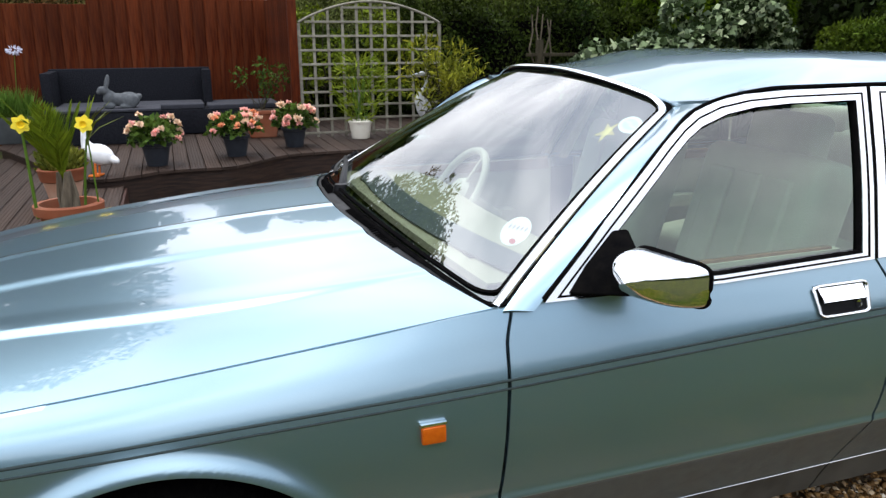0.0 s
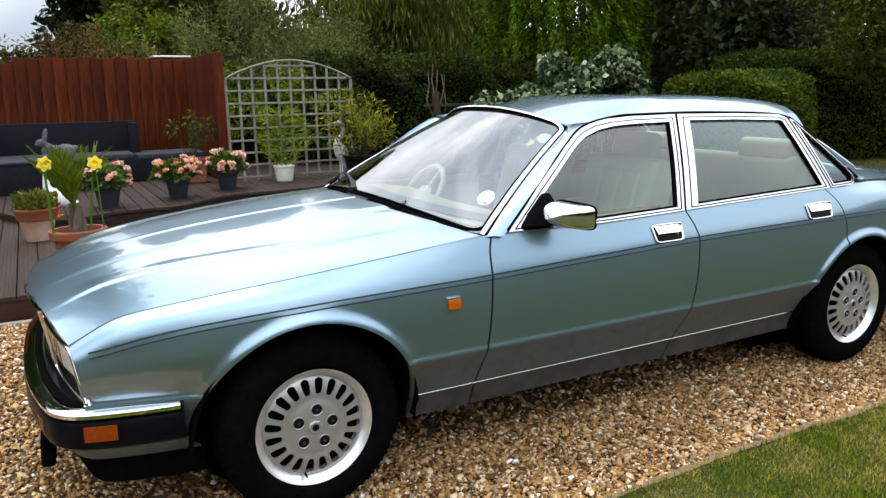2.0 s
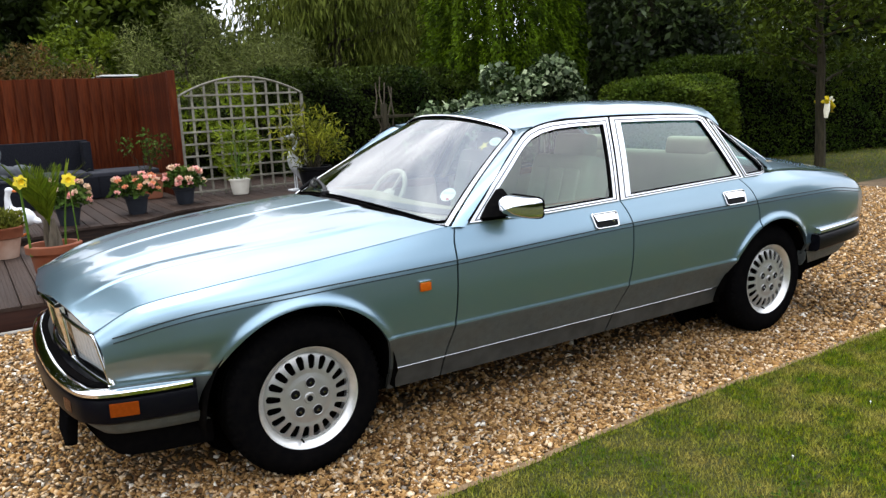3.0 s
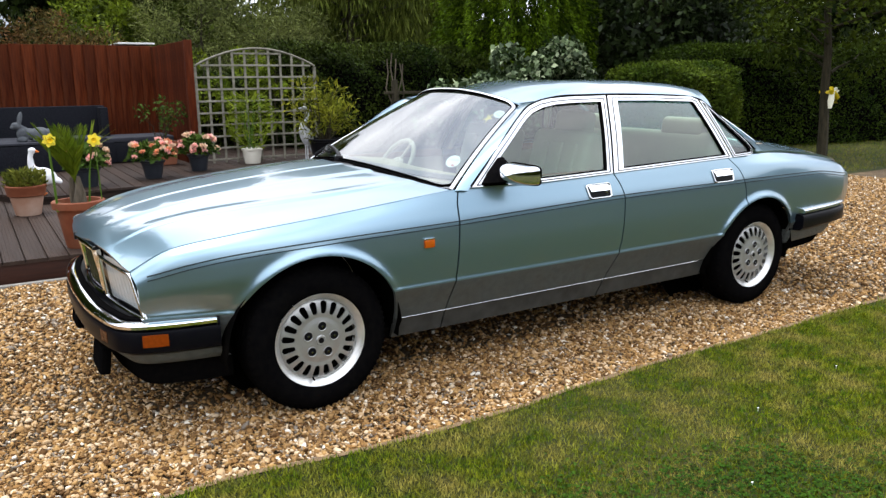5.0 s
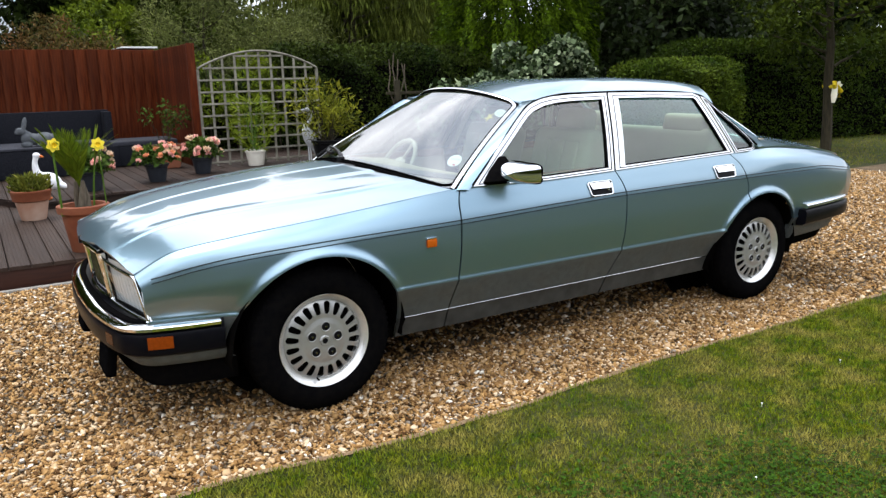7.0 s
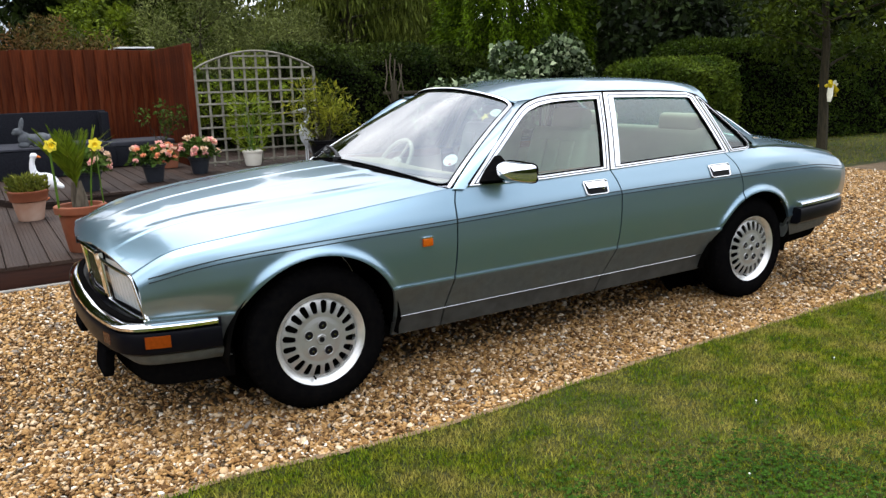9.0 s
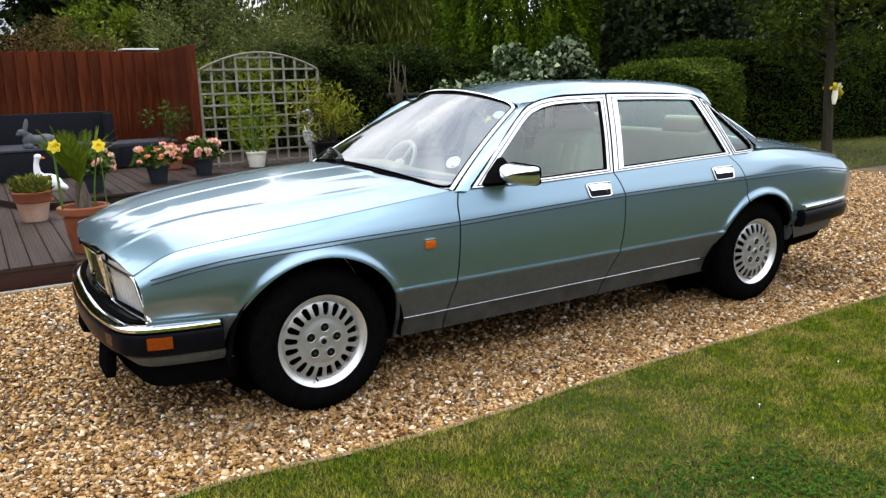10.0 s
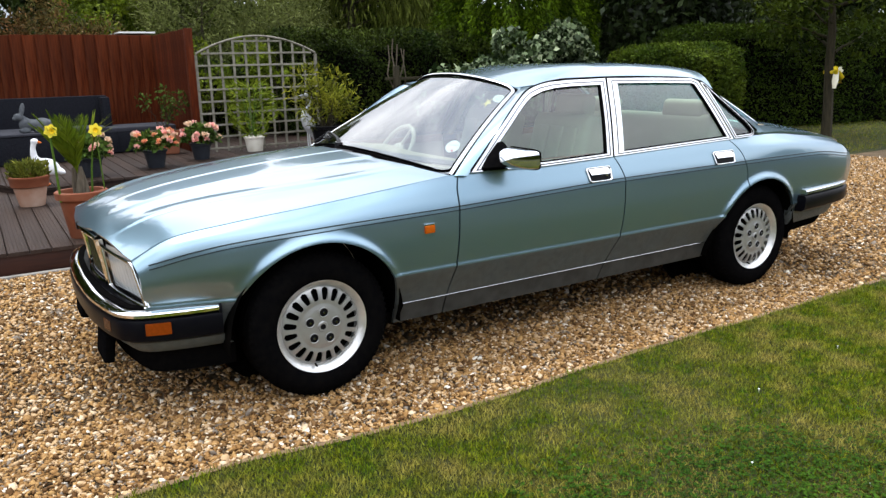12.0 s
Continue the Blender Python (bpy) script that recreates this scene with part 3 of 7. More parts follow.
# The inner shell closes the gaps between the panels and the wheel housings.
for s in (1, -1):
    def inner(u, v, s=s):
        x = -0.60 + u * 4.4
        z = 0.26 + v * (top_z(x) - 0.05 - 0.26)
        return at_side(x, side_w(x, z) - 0.035, z, s)
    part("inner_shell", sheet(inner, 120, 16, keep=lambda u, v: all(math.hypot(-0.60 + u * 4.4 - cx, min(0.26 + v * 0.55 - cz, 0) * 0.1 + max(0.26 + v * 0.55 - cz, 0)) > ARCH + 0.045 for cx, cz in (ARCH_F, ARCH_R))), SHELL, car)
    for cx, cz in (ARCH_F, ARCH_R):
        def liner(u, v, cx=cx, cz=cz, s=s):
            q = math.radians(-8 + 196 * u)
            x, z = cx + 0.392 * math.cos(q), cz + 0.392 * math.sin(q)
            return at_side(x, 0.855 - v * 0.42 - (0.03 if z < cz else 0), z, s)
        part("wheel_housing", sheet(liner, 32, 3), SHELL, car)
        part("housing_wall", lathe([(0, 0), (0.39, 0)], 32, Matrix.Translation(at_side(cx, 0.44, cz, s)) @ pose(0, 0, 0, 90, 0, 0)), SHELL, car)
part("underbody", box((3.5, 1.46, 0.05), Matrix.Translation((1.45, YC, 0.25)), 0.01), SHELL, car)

# Hood.
HOOD_MID = curve([(-0.815, 0.732), (-0.80, 0.748), (-0.75, 0.781), (-0.70, 0.801), (-0.60, 0.829), (-0.37, 0.876), (0.0, 0.922), (0.35, 0.950), (0.52, 0.958), (0.70, 0.962)])
HOOD_EDGE = curve([(-0.72, (0.676, 0.673)), (-0.55, (0.745, 0.768)), (-0.35, (0.792, 0.802)), (0.0, (0.822, 0.838)), (0.35, (0.836, 0.874)), (0.66, (0.843, 0.905)), (0.72, (0.843, 0.91))])


def hood_z(x, w):
    we, ze = HOOD_EDGE(max(x, -0.72))
    zc = HOOD_MID(x)
    q = min(abs(w) / we, 1.0)
    z = ze + (zc - ze) * (1 - q**3.0)
    # A fine crest along the middle, the raised middle panel, and the sharp flutes that run back from the lamps.
    lift = step(x, -0.80, -0.50)
    z += 0.0035 * math.exp(-((w / 0.016) ** 2)) * lift
    b = 0.25 + 0.07 * step(x, -0.75, 0.5)
    z += 0.008 * (1 - step(abs(w), b - 0.022, b + 0.022)) * lift - 0.0035
    c = 0.455 + 0.175 * step(x, -0.80, 0.30)
    near_screen = 1 - 0.7 * step(x, 0.15, 0.55)
    z += 0.0075 * (1 - step(abs(w), c - 0.006, c + 0.022)) * step(abs(w), c - 0.10, c - 0.004) * step(x, -0.78, -0.55) * near_screen
    return z + 0.005 * q**8


def hood_rear(w):
    return 0.505 + 0.150 * (abs(w) / 0.84) ** 2.2


def hood_front(w):
    w = abs(w)
    return -0.812 + 0.028 * (w / 0.27) ** 2 if w < 0.27 else -0.784 + 0.078 * ((w - 0.27) / 0.40) ** 1.5


def hood_at(u, v):
    """v runs over the width, u from the nose to the windscreen."""
    q = 2 * v - 1
    x0 = -0.70 + 1.35 * u
    for _ in range(3):
        we = HOOD_EDGE(x0)[0] - 0.004
        w = q * we
        a, b = hood_front(w), hood_rear(w)
        x0 = a + u * (b - a)
    return Vector((x0, YC + w, hood_z(x0, w)))


hood = part("hood", sheet(hood_at, 90, 240, 0.012), PAINT, car)

# Cowl with its grilles below the windscreen.
SCREEN_LOW = lambda u: Vector((0.556 + 0.112 * abs(u) ** 2.2, YC - 0.828 * u, 0.968 - 0.066 * u * u))
SCREEN_TOP = lambda u: Vector((1.165 + 0.105 * u * u, YC - 0.525 * u, 1.334 - 0.074 * abs(u) ** 2.4))


def cowl_at(u, v):
    q = (2 * v - 1) * 0.955
    a = Vector((hood_rear(0.84 * q) + 0.006, YC - 0.835 * q, hood_z(hood_rear(0.84 * q), 0.835 * q) - 0.010))
    b = SCREEN_LOW(q * 1.02) + Vector((0.02, 0, 0.004))
    return a.lerp(b, u) + Vector((0, 0, -0.006 * math.sin(math.pi * u)))


cowl = part("cowl", sheet(cowl_at, 8, 60, 0.006), TRIM, car, "black plastic cowl")
for q0, q1 in ((0.12, 0.56), (-0.66, -0.22)):
    vent = bmesh.new()
    for k in range(26):
        q = q0 + (q1 - q0) * k / 25
        tube([cowl_at(0.18, (q + 1) / 2) + Vector((0, 0, 0.006)), cowl_at(0.62, (q + 1) / 2) + Vector((0, 0, 0.007))], 0.0035, 5, bm=vent)
    part("cowl_grille", vent, RUBBER, cowl)


def screen_at(u, v, lift=0.0):
    q = 2 * u - 1
    p = SCREEN_LOW(q).lerp(SCREEN_TOP(q), v)
    return p + Vector((-0.42, 0, 0.9)) * (0.026 * 4 * v * (1 - v) + lift) * (1 - 0.4 * q * q)


screen = part("windscreen", sheet(screen_at, 40, 24), SCREEN_GLASS, car)
screen.visible_shadow = False


def ring(path, r, mat, name, parent, flat=1.0, label="", n=8):
    return part(name, tube(path, r, n, closed=True, flat=flat), mat, parent, label, sharp=60)


def round_rect(fn, n=24, c=0.06, m=0.0):
    """A path round the unit square with rounded corners, through fn(u, v)."""
    pts = []
    corners = ((1 - c - m, 1 - c - m, 0), (c + m, 1 - c - m, 90), (c + m, c + m, 180), (1 - c - m, c + m, 270))
    for k, (cu, cv, q0) in enumerate(corners):
        for i in range(6):
            q = radians(q0 + 90 * i / 5)
            pts.append((cu + c * math.cos(q), cv + c * math.sin(q)))
        nu, nv, q1 = corners[(k + 1) % 4]
        a, b = pts[-1], (nu + c * math.cos(radians(q1)), nv + c * math.sin(radians(q1)))
        pts += [(a[0] + (b[0] - a[0]) * i / n, a[1] + (b[1] - a[1]) * i / n) for i in range(1, n)]
    return [fn(u, v) for u, v in pts]


def open_trim(m, c=0.06):
    """Up one side of the screen, across its top with rounded corners and down the other side."""
    pts = [(1 - m, v / 20 * (1 - c - m)) for v in range(20)]
    pts += [(1 - m - c + c * math.cos(radians(90 * k / 8)), 1 - m - c + c * math.sin(radians(90 * k / 8))) for k in range(9)]
    pts += [(1 - m - c - (1 - 2 * c - 2 * m) * k / 30, 1 - m) for k in range(1, 30)]
    return pts + [(1 - u, v) for u, v in pts[28::-1]]


part("screen_trim", tube([screen_at(u, v, 0.009) for u, v in open_trim(0.0)], 0.0105, 8, flat=0.6), FRAME_CHROME, car, "chrome windscreen surround", sharp=60)
ring(round_rect(lambda u, v: screen_at(u, v, 0.004), 22, 0.05, 0.010), 0.0060, RUBBER, "screen_seal", car, 0.6)
ring(round_rect(lambda u, v: screen_at(u, v, 0.002), 22, 0.05, -0.011), 0.0080, RUBBER, "screen_seal", car, 0.6)

# Side edge of the roof, from the foot of the front pillar to the foot of the rear one: x -> (w, z).
DRIP = curve([(0.735, (0.858, 0.895)), (0.947, (0.777, 1.053)), (1.136, (0.702, 1.198)), (1.232, (0.669, 1.260)), (1.352, (0.653, 1.290)), (1.508, (0.646, 1.304)),
              (1.80, (0.646, 1.305)), (2.125, (0.651, 1.297)), (2.400, (0.656, 1.282)), (2.500, (0.664, 1.262)), (2.560, (0.690, 1.217)), (2.690, (0.755, 1.096)), (2.84, (0.828, 0.957))])
ROOF_MID = curve([(1.16, 1.334), (1.30, 1.352), (1.60, 1.371), (1.95, 1.375), (2.30, 1.363), (2.55, 1.341), (2.64, 1.328)])
REAR_TOP = lambda u: Vector((2.635 - 0.055 * u * u, YC - 0.535 * u, 1.326 - 0.060 * abs(u) ** 2.2))
REAR_LOW = lambda u: Vector((3.135 - 0.09 * u * u, YC - 0.680 * u, 1.000 - 0.018 * u * u))


def roof_at(u, v):
    q = 2 * v - 1
    k = abs(q)
    # The front edge follows the windscreen, then runs out to the gutter.
    if k < 0.8:
        head_edge = SCREEN_TOP(q / 0.8)
    else:
        wd, zd = DRIP(1.275)
        head_edge = SCREEN_TOP(math.copysign(1, q)).lerp(at_side(1.275, wd - 0.004, zd, math.copysign(1, q)), (k - 0.8) / 0.2)
    b = 2.640 - 0.065 * q * q
    x = head_edge.x + u * (b - head_edge.x)
    we, ze = DRIP(x)
    zc = ROOF_MID(x)
    w = q * (we - 0.004)
    z = ze + (zc - ze) * (1 - k ** (4.6 + 2.4 * step(u, 0.0, 0.35)))
    t = 1 - step(u, 0.0, 0.42)
    w_front = YC - head_edge.y
    w, z = w + (w_front - w) * t, z + (head_edge.z - z) * t
    return Vector((x, YC - w, z))


roof = part("roof", sheet(roof_at, 60, 80, 0.010), PAINT, car)
# The outline of the sliding panel in the roof.
ring(round_rect(lambda u, v: roof_at(0.10 + 0.33 * u, 0.24 + 0.52 * v) + Vector((0, 0, 0.0005)), 20, 0.10), 0.0035, FRAME_CHROME, "sunroof_seam", roof)

for s in (1, -1):
    def a_pillar(u, v, s=s):
        a = screen_at(1.012 if s > 0 else -0.012, u, -0.004)
        x = 0.735 + u * (1.262 - 0.735)
        w, z = DRIP(x)
        b = at_side(x, w, z, s)
        p = a.lerp(b, v)
        n = Vector((-0.25, -s * 0.8, 0.6))
        return p + n * 0.004 * math.sin(math.pi * v)
    part("front_pillar", sheet(a_pillar, 24, 8, 0.008), PAINT, car)

    def c_pillar(u, v, s=s):
        a = REAR_TOP(s * 1.0).lerp(REAR_LOW(s * 1.0), u)
        x = 2.46 + u * (2.90 - 2.46)
        w, z = DRIP(min(x, 2.84))
        b = at_side(x, w, z, s)
        p = b.lerp(a, v)
        return p + Vector((0.35, -s * 0.55, 0.6)) * 0.004 * math.sin(math.pi * v) ** 0.8 * (0.75 + 0.25 * (1 - u))
    part("rear_pillar", sheet(c_pillar, 24, 14, 0.008), PAINT, car)
    part("pillar_lining", sheet(lambda u, v, s=s: c_pillar(0.04 + 0.92 * u, 0.05 + 0.9 * v, s) + Vector((-0.012, s * 0.022, -0.016)), 12, 8), DASH, car, "grey pillar lining")


def rear_at(u, v):
    q = 2 * u - 1
    return REAR_LOW(q).lerp(REAR_TOP(q), v) + Vector((0.55, 0, 0.8)) * 0.012 * 4 * v * (1 - v)


rearglass = part("rear_window", sheet(rear_at, 24, 14), GLASS, car)
rearglass.visible_shadow = False
ring(round_rect(rear_at, 16, 0.06), 0.012, CHROME, "rear_window_trim", car, 0.6)

# Boot lid, tail panel and the deck round the rear window.
BOOT_MID = curve([(2.80, 1.002), (3.10, 1.000), (3.30, 0.988), (3.60, 0.945), (3.85, 0.880), (3.98, 0.825), (4.02, 0.79)])


def boot_at(u, v):
    q = 2 * v - 1
    x = 2.86 + u * (4.015 - 0.10 * q * q - 2.86)
    s = SECTION(min(x, 3.98))
    we, ze = s[-1], s[-2]
    return Vector((x, YC - q * we, ze + (BOOT_MID(x) - ze) * (1 - abs(q) ** 2.4)))


part("boot_lid", sheet(boot_at, 50, 50, 0.010), PAINT, car)


def tail_at(u, v):
    q = 2 * v - 1
    top = boot_at(1.0, v)
    x = top.x - 0.03 * (u**2)
    return Vector((x, YC - q * (0.65 + 0.09 * step(u, 0, 0.5)), top.z - u * (top.z - 0.44)))


part("tail_panel", sheet(tail_at, 12, 30, 0.010), PAINT, car)


# Side windows.
def window_w(z):
    t = (z - 0.932) / 0.353
    return 0.842 - 0.184 * t + 0.008 * math.sin(math.pi * min(max(t, 0), 1))


def on_side(p, s, off=0.0):
    x, z = p
    return at_side(x, window_w(z) + off, z - off * 0.0, s)


def inset(poly, widths):
    """The polygon moved inward, edge by edge."""
    n = len(poly)
    ps = [Vector(p) for p in poly]
    area = sum(ps[i].x * ps[(i + 1) % n].y - ps[(i + 1) % n].x * ps[i].y for i in range(n))
    sg = 1 if area > 0 else -1
    lines = []
    for i in range(n):
        d = (ps[(i + 1) % n] - ps[i]).normalized()
        nn = Vector((-d.y, d.x)) * sg
        lines.append((ps[i] + nn * widths[i], d))
    out = []
    for i in range(n):
        (p, d), (q, e) = lines[i - 1], lines[i]
        den = d.x * e.y - d.y * e.x
        if abs(den) < 1e-3:
            out.append(q.copy())
        else:
            t = ((q.x - p.x) * e.y - (q.y - p.y) * e.x) / den
            out.append(p + d * t)
    return [tuple(p) for p in out]


def dense(poly, n=5):
    out = []
    for i, p in enumerate(poly):
        q = poly[(i + 1) % len(poly)]
        out += [(p[0] + (q[0] - p[0]) * k / n, p[1] + (q[1] - p[1]) * k / n) for k in range(n)]
    return out


def flat_ring(outer, inner, s, lift, depth):
    bm = bmesh.new()
    o, i = dense(outer), dense(inner)
    rows = [[bm.verts.new(on_side(p, s, lift)) for p in o], [bm.verts.new(on_side(p, s, lift)) for p in i],
            [bm.verts.new(on_side(p, s, lift - depth)) for p in i], [bm.verts.new(on_side(p, s, lift - depth)) for p in o]]
    n = len(o)
    for a in range(4):
        for k in range(n):
            bm.faces.new((rows[a][k], rows[a][(k + 1) % n], rows[(a + 1) % 4][(k + 1) % n], rows[(a + 1) % 4][k]))
    bmesh.ops.bevel(bm, geom=[e for e in bm.edges if e.is_manifold and e.calc_face_angle(0) > 1.2], offset=0.003, segments=2, profile=0.5, affect="EDGES")
    return bm


FRONT_WINDOW = [(0.762, 0.912), (0.935, 1.052), (1.124, 1.197), (1.180, 1.236), (1.232, 1.264), (1.295, 1.283), (1.380, 1.295), (1.508, 1.301), (1.762, 1.303), (1.640, 0.914), (1.20, 0.905)]
FRONT_WIDTH = [0.031, 0.031, 0.031, 0.032, 0.034, 0.032, 0.030, 0.030, 0.034, 0.016, 0.016]
REAR_WINDOW = [(1.652, 0.915), (1.776, 1.303), (2.125, 1.296), (2.420, 1.284), (2.470, 1.266), (2.600, 0.937), (2.20, 0.928)]
REAR_WIDTH = [0.066, 0.026, 0.026, 0.026, 0.040, 0.016, 0.016]
QUARTER = [(2.487, 1.262), (2.515, 1.252), (2.560, 1.205), (2.690, 1.088), (2.762, 1.024), (2.796, 0.980), (2.790, 0.952), (2.762, 0.942), (2.614, 0.938)]
QUARTER_WIDTH = [0.012, 0.012, 0.012, 0.012, 0.012, 0.012, 0.012, 0.014, 0.024]
for s in (1, -1):
    for nm, poly, wd in (("front_window", FRONT_WINDOW, FRONT_WIDTH), ("rear_side_window", REAR_WINDOW, REAR_WIDTH), ("quarter_window", QUARTER, QUARTER_WIDTH)):
        inn = inset(poly, wd)
        fr = part("window_frame", flat_ring(poly, inn, s, 0.008, 0.018), FRAME_CHROME, car, "chrome window frame", sharp=30)
        groove = inset(poly, [w * 0.42 for w in wd])
        part("frame_groove", flat_ring(groove, inset(groove, [0.0032] * len(wd)), s, 0.0105, 0.006), RUBBER, fr, sharp=30)
        seal = inset(inn, [0.0045] * len(inn))
        part("window_seal", flat_ring(inn, seal, s, 0.003, 0.02), RUBBER, fr, sharp=30)
        bm = bmesh.new()
        ps = seal
        cx, cz = sum(p[0] for p in ps) / len(ps), sum(p[1] for p in ps) / len(ps)
        # A pane in rings, so that it bows with the body.
        rows = [[bm.verts.new(on_side((cx + (p[0] - cx) * k / 5, cz + (p[1] - cz) * k / 5), s, -0.008)) for p in dense(inn, 4)] for k in range(1, 6)]
        mid = bm.verts.new(on_side((cx, cz), s, -0.008))
        nn = len(rows[0])
        for k in range(nn):
            bm.faces.new((mid, rows[0][k], rows[0][(k + 1) % nn]))
            for a, b in zip(rows, rows[1:]):
                bm.faces.new((a[k], b[k], b[(k + 1) % nn], a[(k + 1) % nn]))
        pane = part("pane", bm, GLASS, fr)
        pane.visible_shadow = False
    # Black gutter over the doors and the strip between them.
    xs = [0.76 + (2.83 - 0.76) * k / 70 for k in range(71)]
    part("roof_gutter", tube([at_side(x, DRIP(x)[0] + 0.004, DRIP(x)[1] + 0.003, s) for x in xs], 0.0062, 6), RUBBER, car)
    part("pillar_strip", tube([on_side((1.645 + 0.124 * k / 6, 0.915 + 0.388 * k / 6), s, 0.007) for k in range(7)], 0.004, 6), RUBBER, car)

# Wheels.
TYRE_W = 0.215


def wheel(at, s, steer=0.0):
    """A wheel: tyre, alloy rim with twenty slots, five nuts in wells and a square cap. Its outer face looks along -z here."""
    tyre_profile = [(0.196, -0.085), (0.203, -0.100), (0.216, -0.108), (0.245, -0.1115), (0.270, -0.108), (0.288, -0.101), (0.300, -0.092), (0.311, -0.080), (0.3185, -0.060),
                    (0.320, -0.040), (0.315, -0.037), (0.315, -0.031), (0.3205, -0.028), (0.321, -0.004), (0.315, -0.001), (0.315, 0.004), (0.321, 0.007), (0.3205, 0.030),
                    (0.315, 0.033), (0.315, 0.039), (0.320, 0.042), (0.3185, 0.060), (0.311, 0.080), (0.288, 0.100), (0.245, 0.1115), (0.203, 0.100), (0.196, 0.085)]
    # Outer face lies near the hub plane: local -z looks out of the car.
    m = Matrix.Translation(at) @ pose(0, 0, 0, 0, 0, steer) @ (Matrix(((1, 0, 0, 0), (0, 0, s, 0.0), (0, 1, 0, 0), (0, 0, 0, 1)))) @ Matrix.Translation((0, 0, 0.095))
    t = lathe(tyre_profile, 72)
    bmesh.ops.transform(t, matrix=m, verts=t.verts)
    hub = part("wheel", t, RUBBER, car, "black tyre on a silver alloy wheel", sharp=50)
    hub.name = "tyre"
    lugs = bmesh.new()
    for k in range(72):
        q = 2 * math.pi * (k + 0.5) / 72
        add_box(lugs, (0.010, 0.011, 0.022), pose(0, 0, 0, 0, 0, math.degrees(q)) @ pose(0.3045, 0, -0.083, 0, 50, 0))
    bmesh.ops.transform(lugs, matrix=m, verts=lugs.verts)
    part("tread_block", lugs, RUBBER, hub)
    # Barrel and lip.
    lip = lathe([(0.150, 0.04), (0.172, -0.050), (0.176, -0.074), (0.181, -0.083), (0.188, -0.090), (0.196, -0.100), (0.2035, -0.104), (0.2045, -0.100), (0.201, -0.088)], 80)
    bmesh.ops.transform(lip, matrix=m, verts=lip.verts)
    rim = part("rim", lip, ALLOY, hub, "silver alloy rim", sharp=60)
    # Face with twenty slots.
    face_z = curve([(0.0, -0.096), (0.045, -0.098), (0.085, -0.096), (0.098, -0.092), (0.118, -0.094), (0.150, -0.088), (0.170, -0.080), (0.177, -0.074)])
    radii = [0.022, 0.040, 0.052, 0.062, 0.072, 0.085, 0.096, 0.102, 0.110, 0.115, 0.121, 0.133, 0.146, 0.158, 0.165, 0.170, 0.1735, 0.177]
    per = 10
    na = 20 * per
    bm = bmesh.new()
    half = {9: 0.0055, 10: 0.0105, 11: 0.0124, 12: 0.0140, 13: 0.0146, 14: 0.0130, 15: 0.0}
    vs = []
    for i, r in enumerate(radii):
        row = []
        for k in range(na):
            c, j = divmod(k, per)
            q = 2 * math.pi * (c + 0.5) / 20
            d = (j - per / 2) / per * 2 * math.pi / 20
            if i in half:
                hw = half[i] / r
                edge = 2 * math.pi / 20 / per * 3
                sg = 1 if d > 0 else -1
                full = math.pi / 20
                if abs(d) > edge - 1e-6:
                    d = sg * (hw + (abs(d) - edge) / (full - edge) * (full - hw))
                elif edge:
                    d = sg * hw * abs(d) / edge if abs(d) > 1e-9 else 0
            q += d
            row.append(bm.verts.new((r * math.cos(q), r * math.sin(q), face_z(r))))
        vs.append(row)
    holes = [(0.062, 2 * math.pi * k / 5 + 0.19) for k in range(5)]
    for i in range(len(radii) - 1):
        for k in range(na):
            j = k % per
            if 9 <= i < 15 and 2 <= j < 8:
                continue
            try:
                bm.faces.new((vs[i][k], vs[i][(k + 1) % na], vs[i + 1][(k + 1) % na], vs[i + 1][k]))
            except ValueError:
                pass
    bmesh.ops.remove_doubles(bm, verts=bm.verts, dist=1e-5)
    ext = bmesh.ops.extrude_edge_only(bm, edges=[e for e in bm.edges if e.is_boundary and 0.112 < e.verts[0].co.xy.length < 0.1715])
    for v in (g for g in ext["geom"] if isinstance(g, bmesh.types.BMVert)):
        v.co.z += 0.007
        v.co.xy *= 0.995
    bmesh.ops.transform(bm, matrix=m, verts=bm.verts)
    part("rim_face", bm, ALLOY_FACE, rim, "slotted silver wheel face", sharp=40)
    # Near-black disc closing the rim, put in for the shade behind the slots.
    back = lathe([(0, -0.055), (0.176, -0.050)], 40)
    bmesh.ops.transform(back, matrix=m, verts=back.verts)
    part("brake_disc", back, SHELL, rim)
    for r, q in holes:
        loc = Matrix.Translation((r * math.cos(q), r * math.sin(q), -0.0985))
        part("nut_well", lathe([(0.0225, 0.003), (0.0220, -0.001), (0.0205, -0.003), (0.0185, -0.0015), (0.0175, 0.002)], 24, m @ loc), ALLOY_FACE, rim)
        # A black disc in each well stands for the shade of the hole.
        part("well_floor", lathe([(0, -0.0012), (0.0195, -0.0012)], 20, m @ loc), TRIM, rim)
        part("wheel_nut", lathe([(0, -0.008), (0.005, -0.0075), (0.0080, -0.002), (0.0082, 0.004)], 6, m @ loc), DARK_CHROME, rim)
    part("centre_cap", lathe([(0, -0.102), (0.012, -0.103), (0.0205, -0.104), (0.0240, -0.100), (0.0245, -0.090)], 8, m), ALLOY_FACE, rim)
    part("cap_badge", lathe([(0, -0.1045), (0.0125, -0.1045), (0.013, -0.102)], 8, m), TRIM, rim)
    part("tyre_valve", tube([m @ Vector((-0.04, -0.165, -0.085)), m @ Vector((-0.041, -0.168, -0.108))], 0.004, 8), RUBBER, rim)
    return hub


for cx, st in ((0.0, 0.0), (2.87, 0.0)):
    for s in (1, -1):
        wheel(Vector((cx, YC - s * YC, 0.32)), s, st)


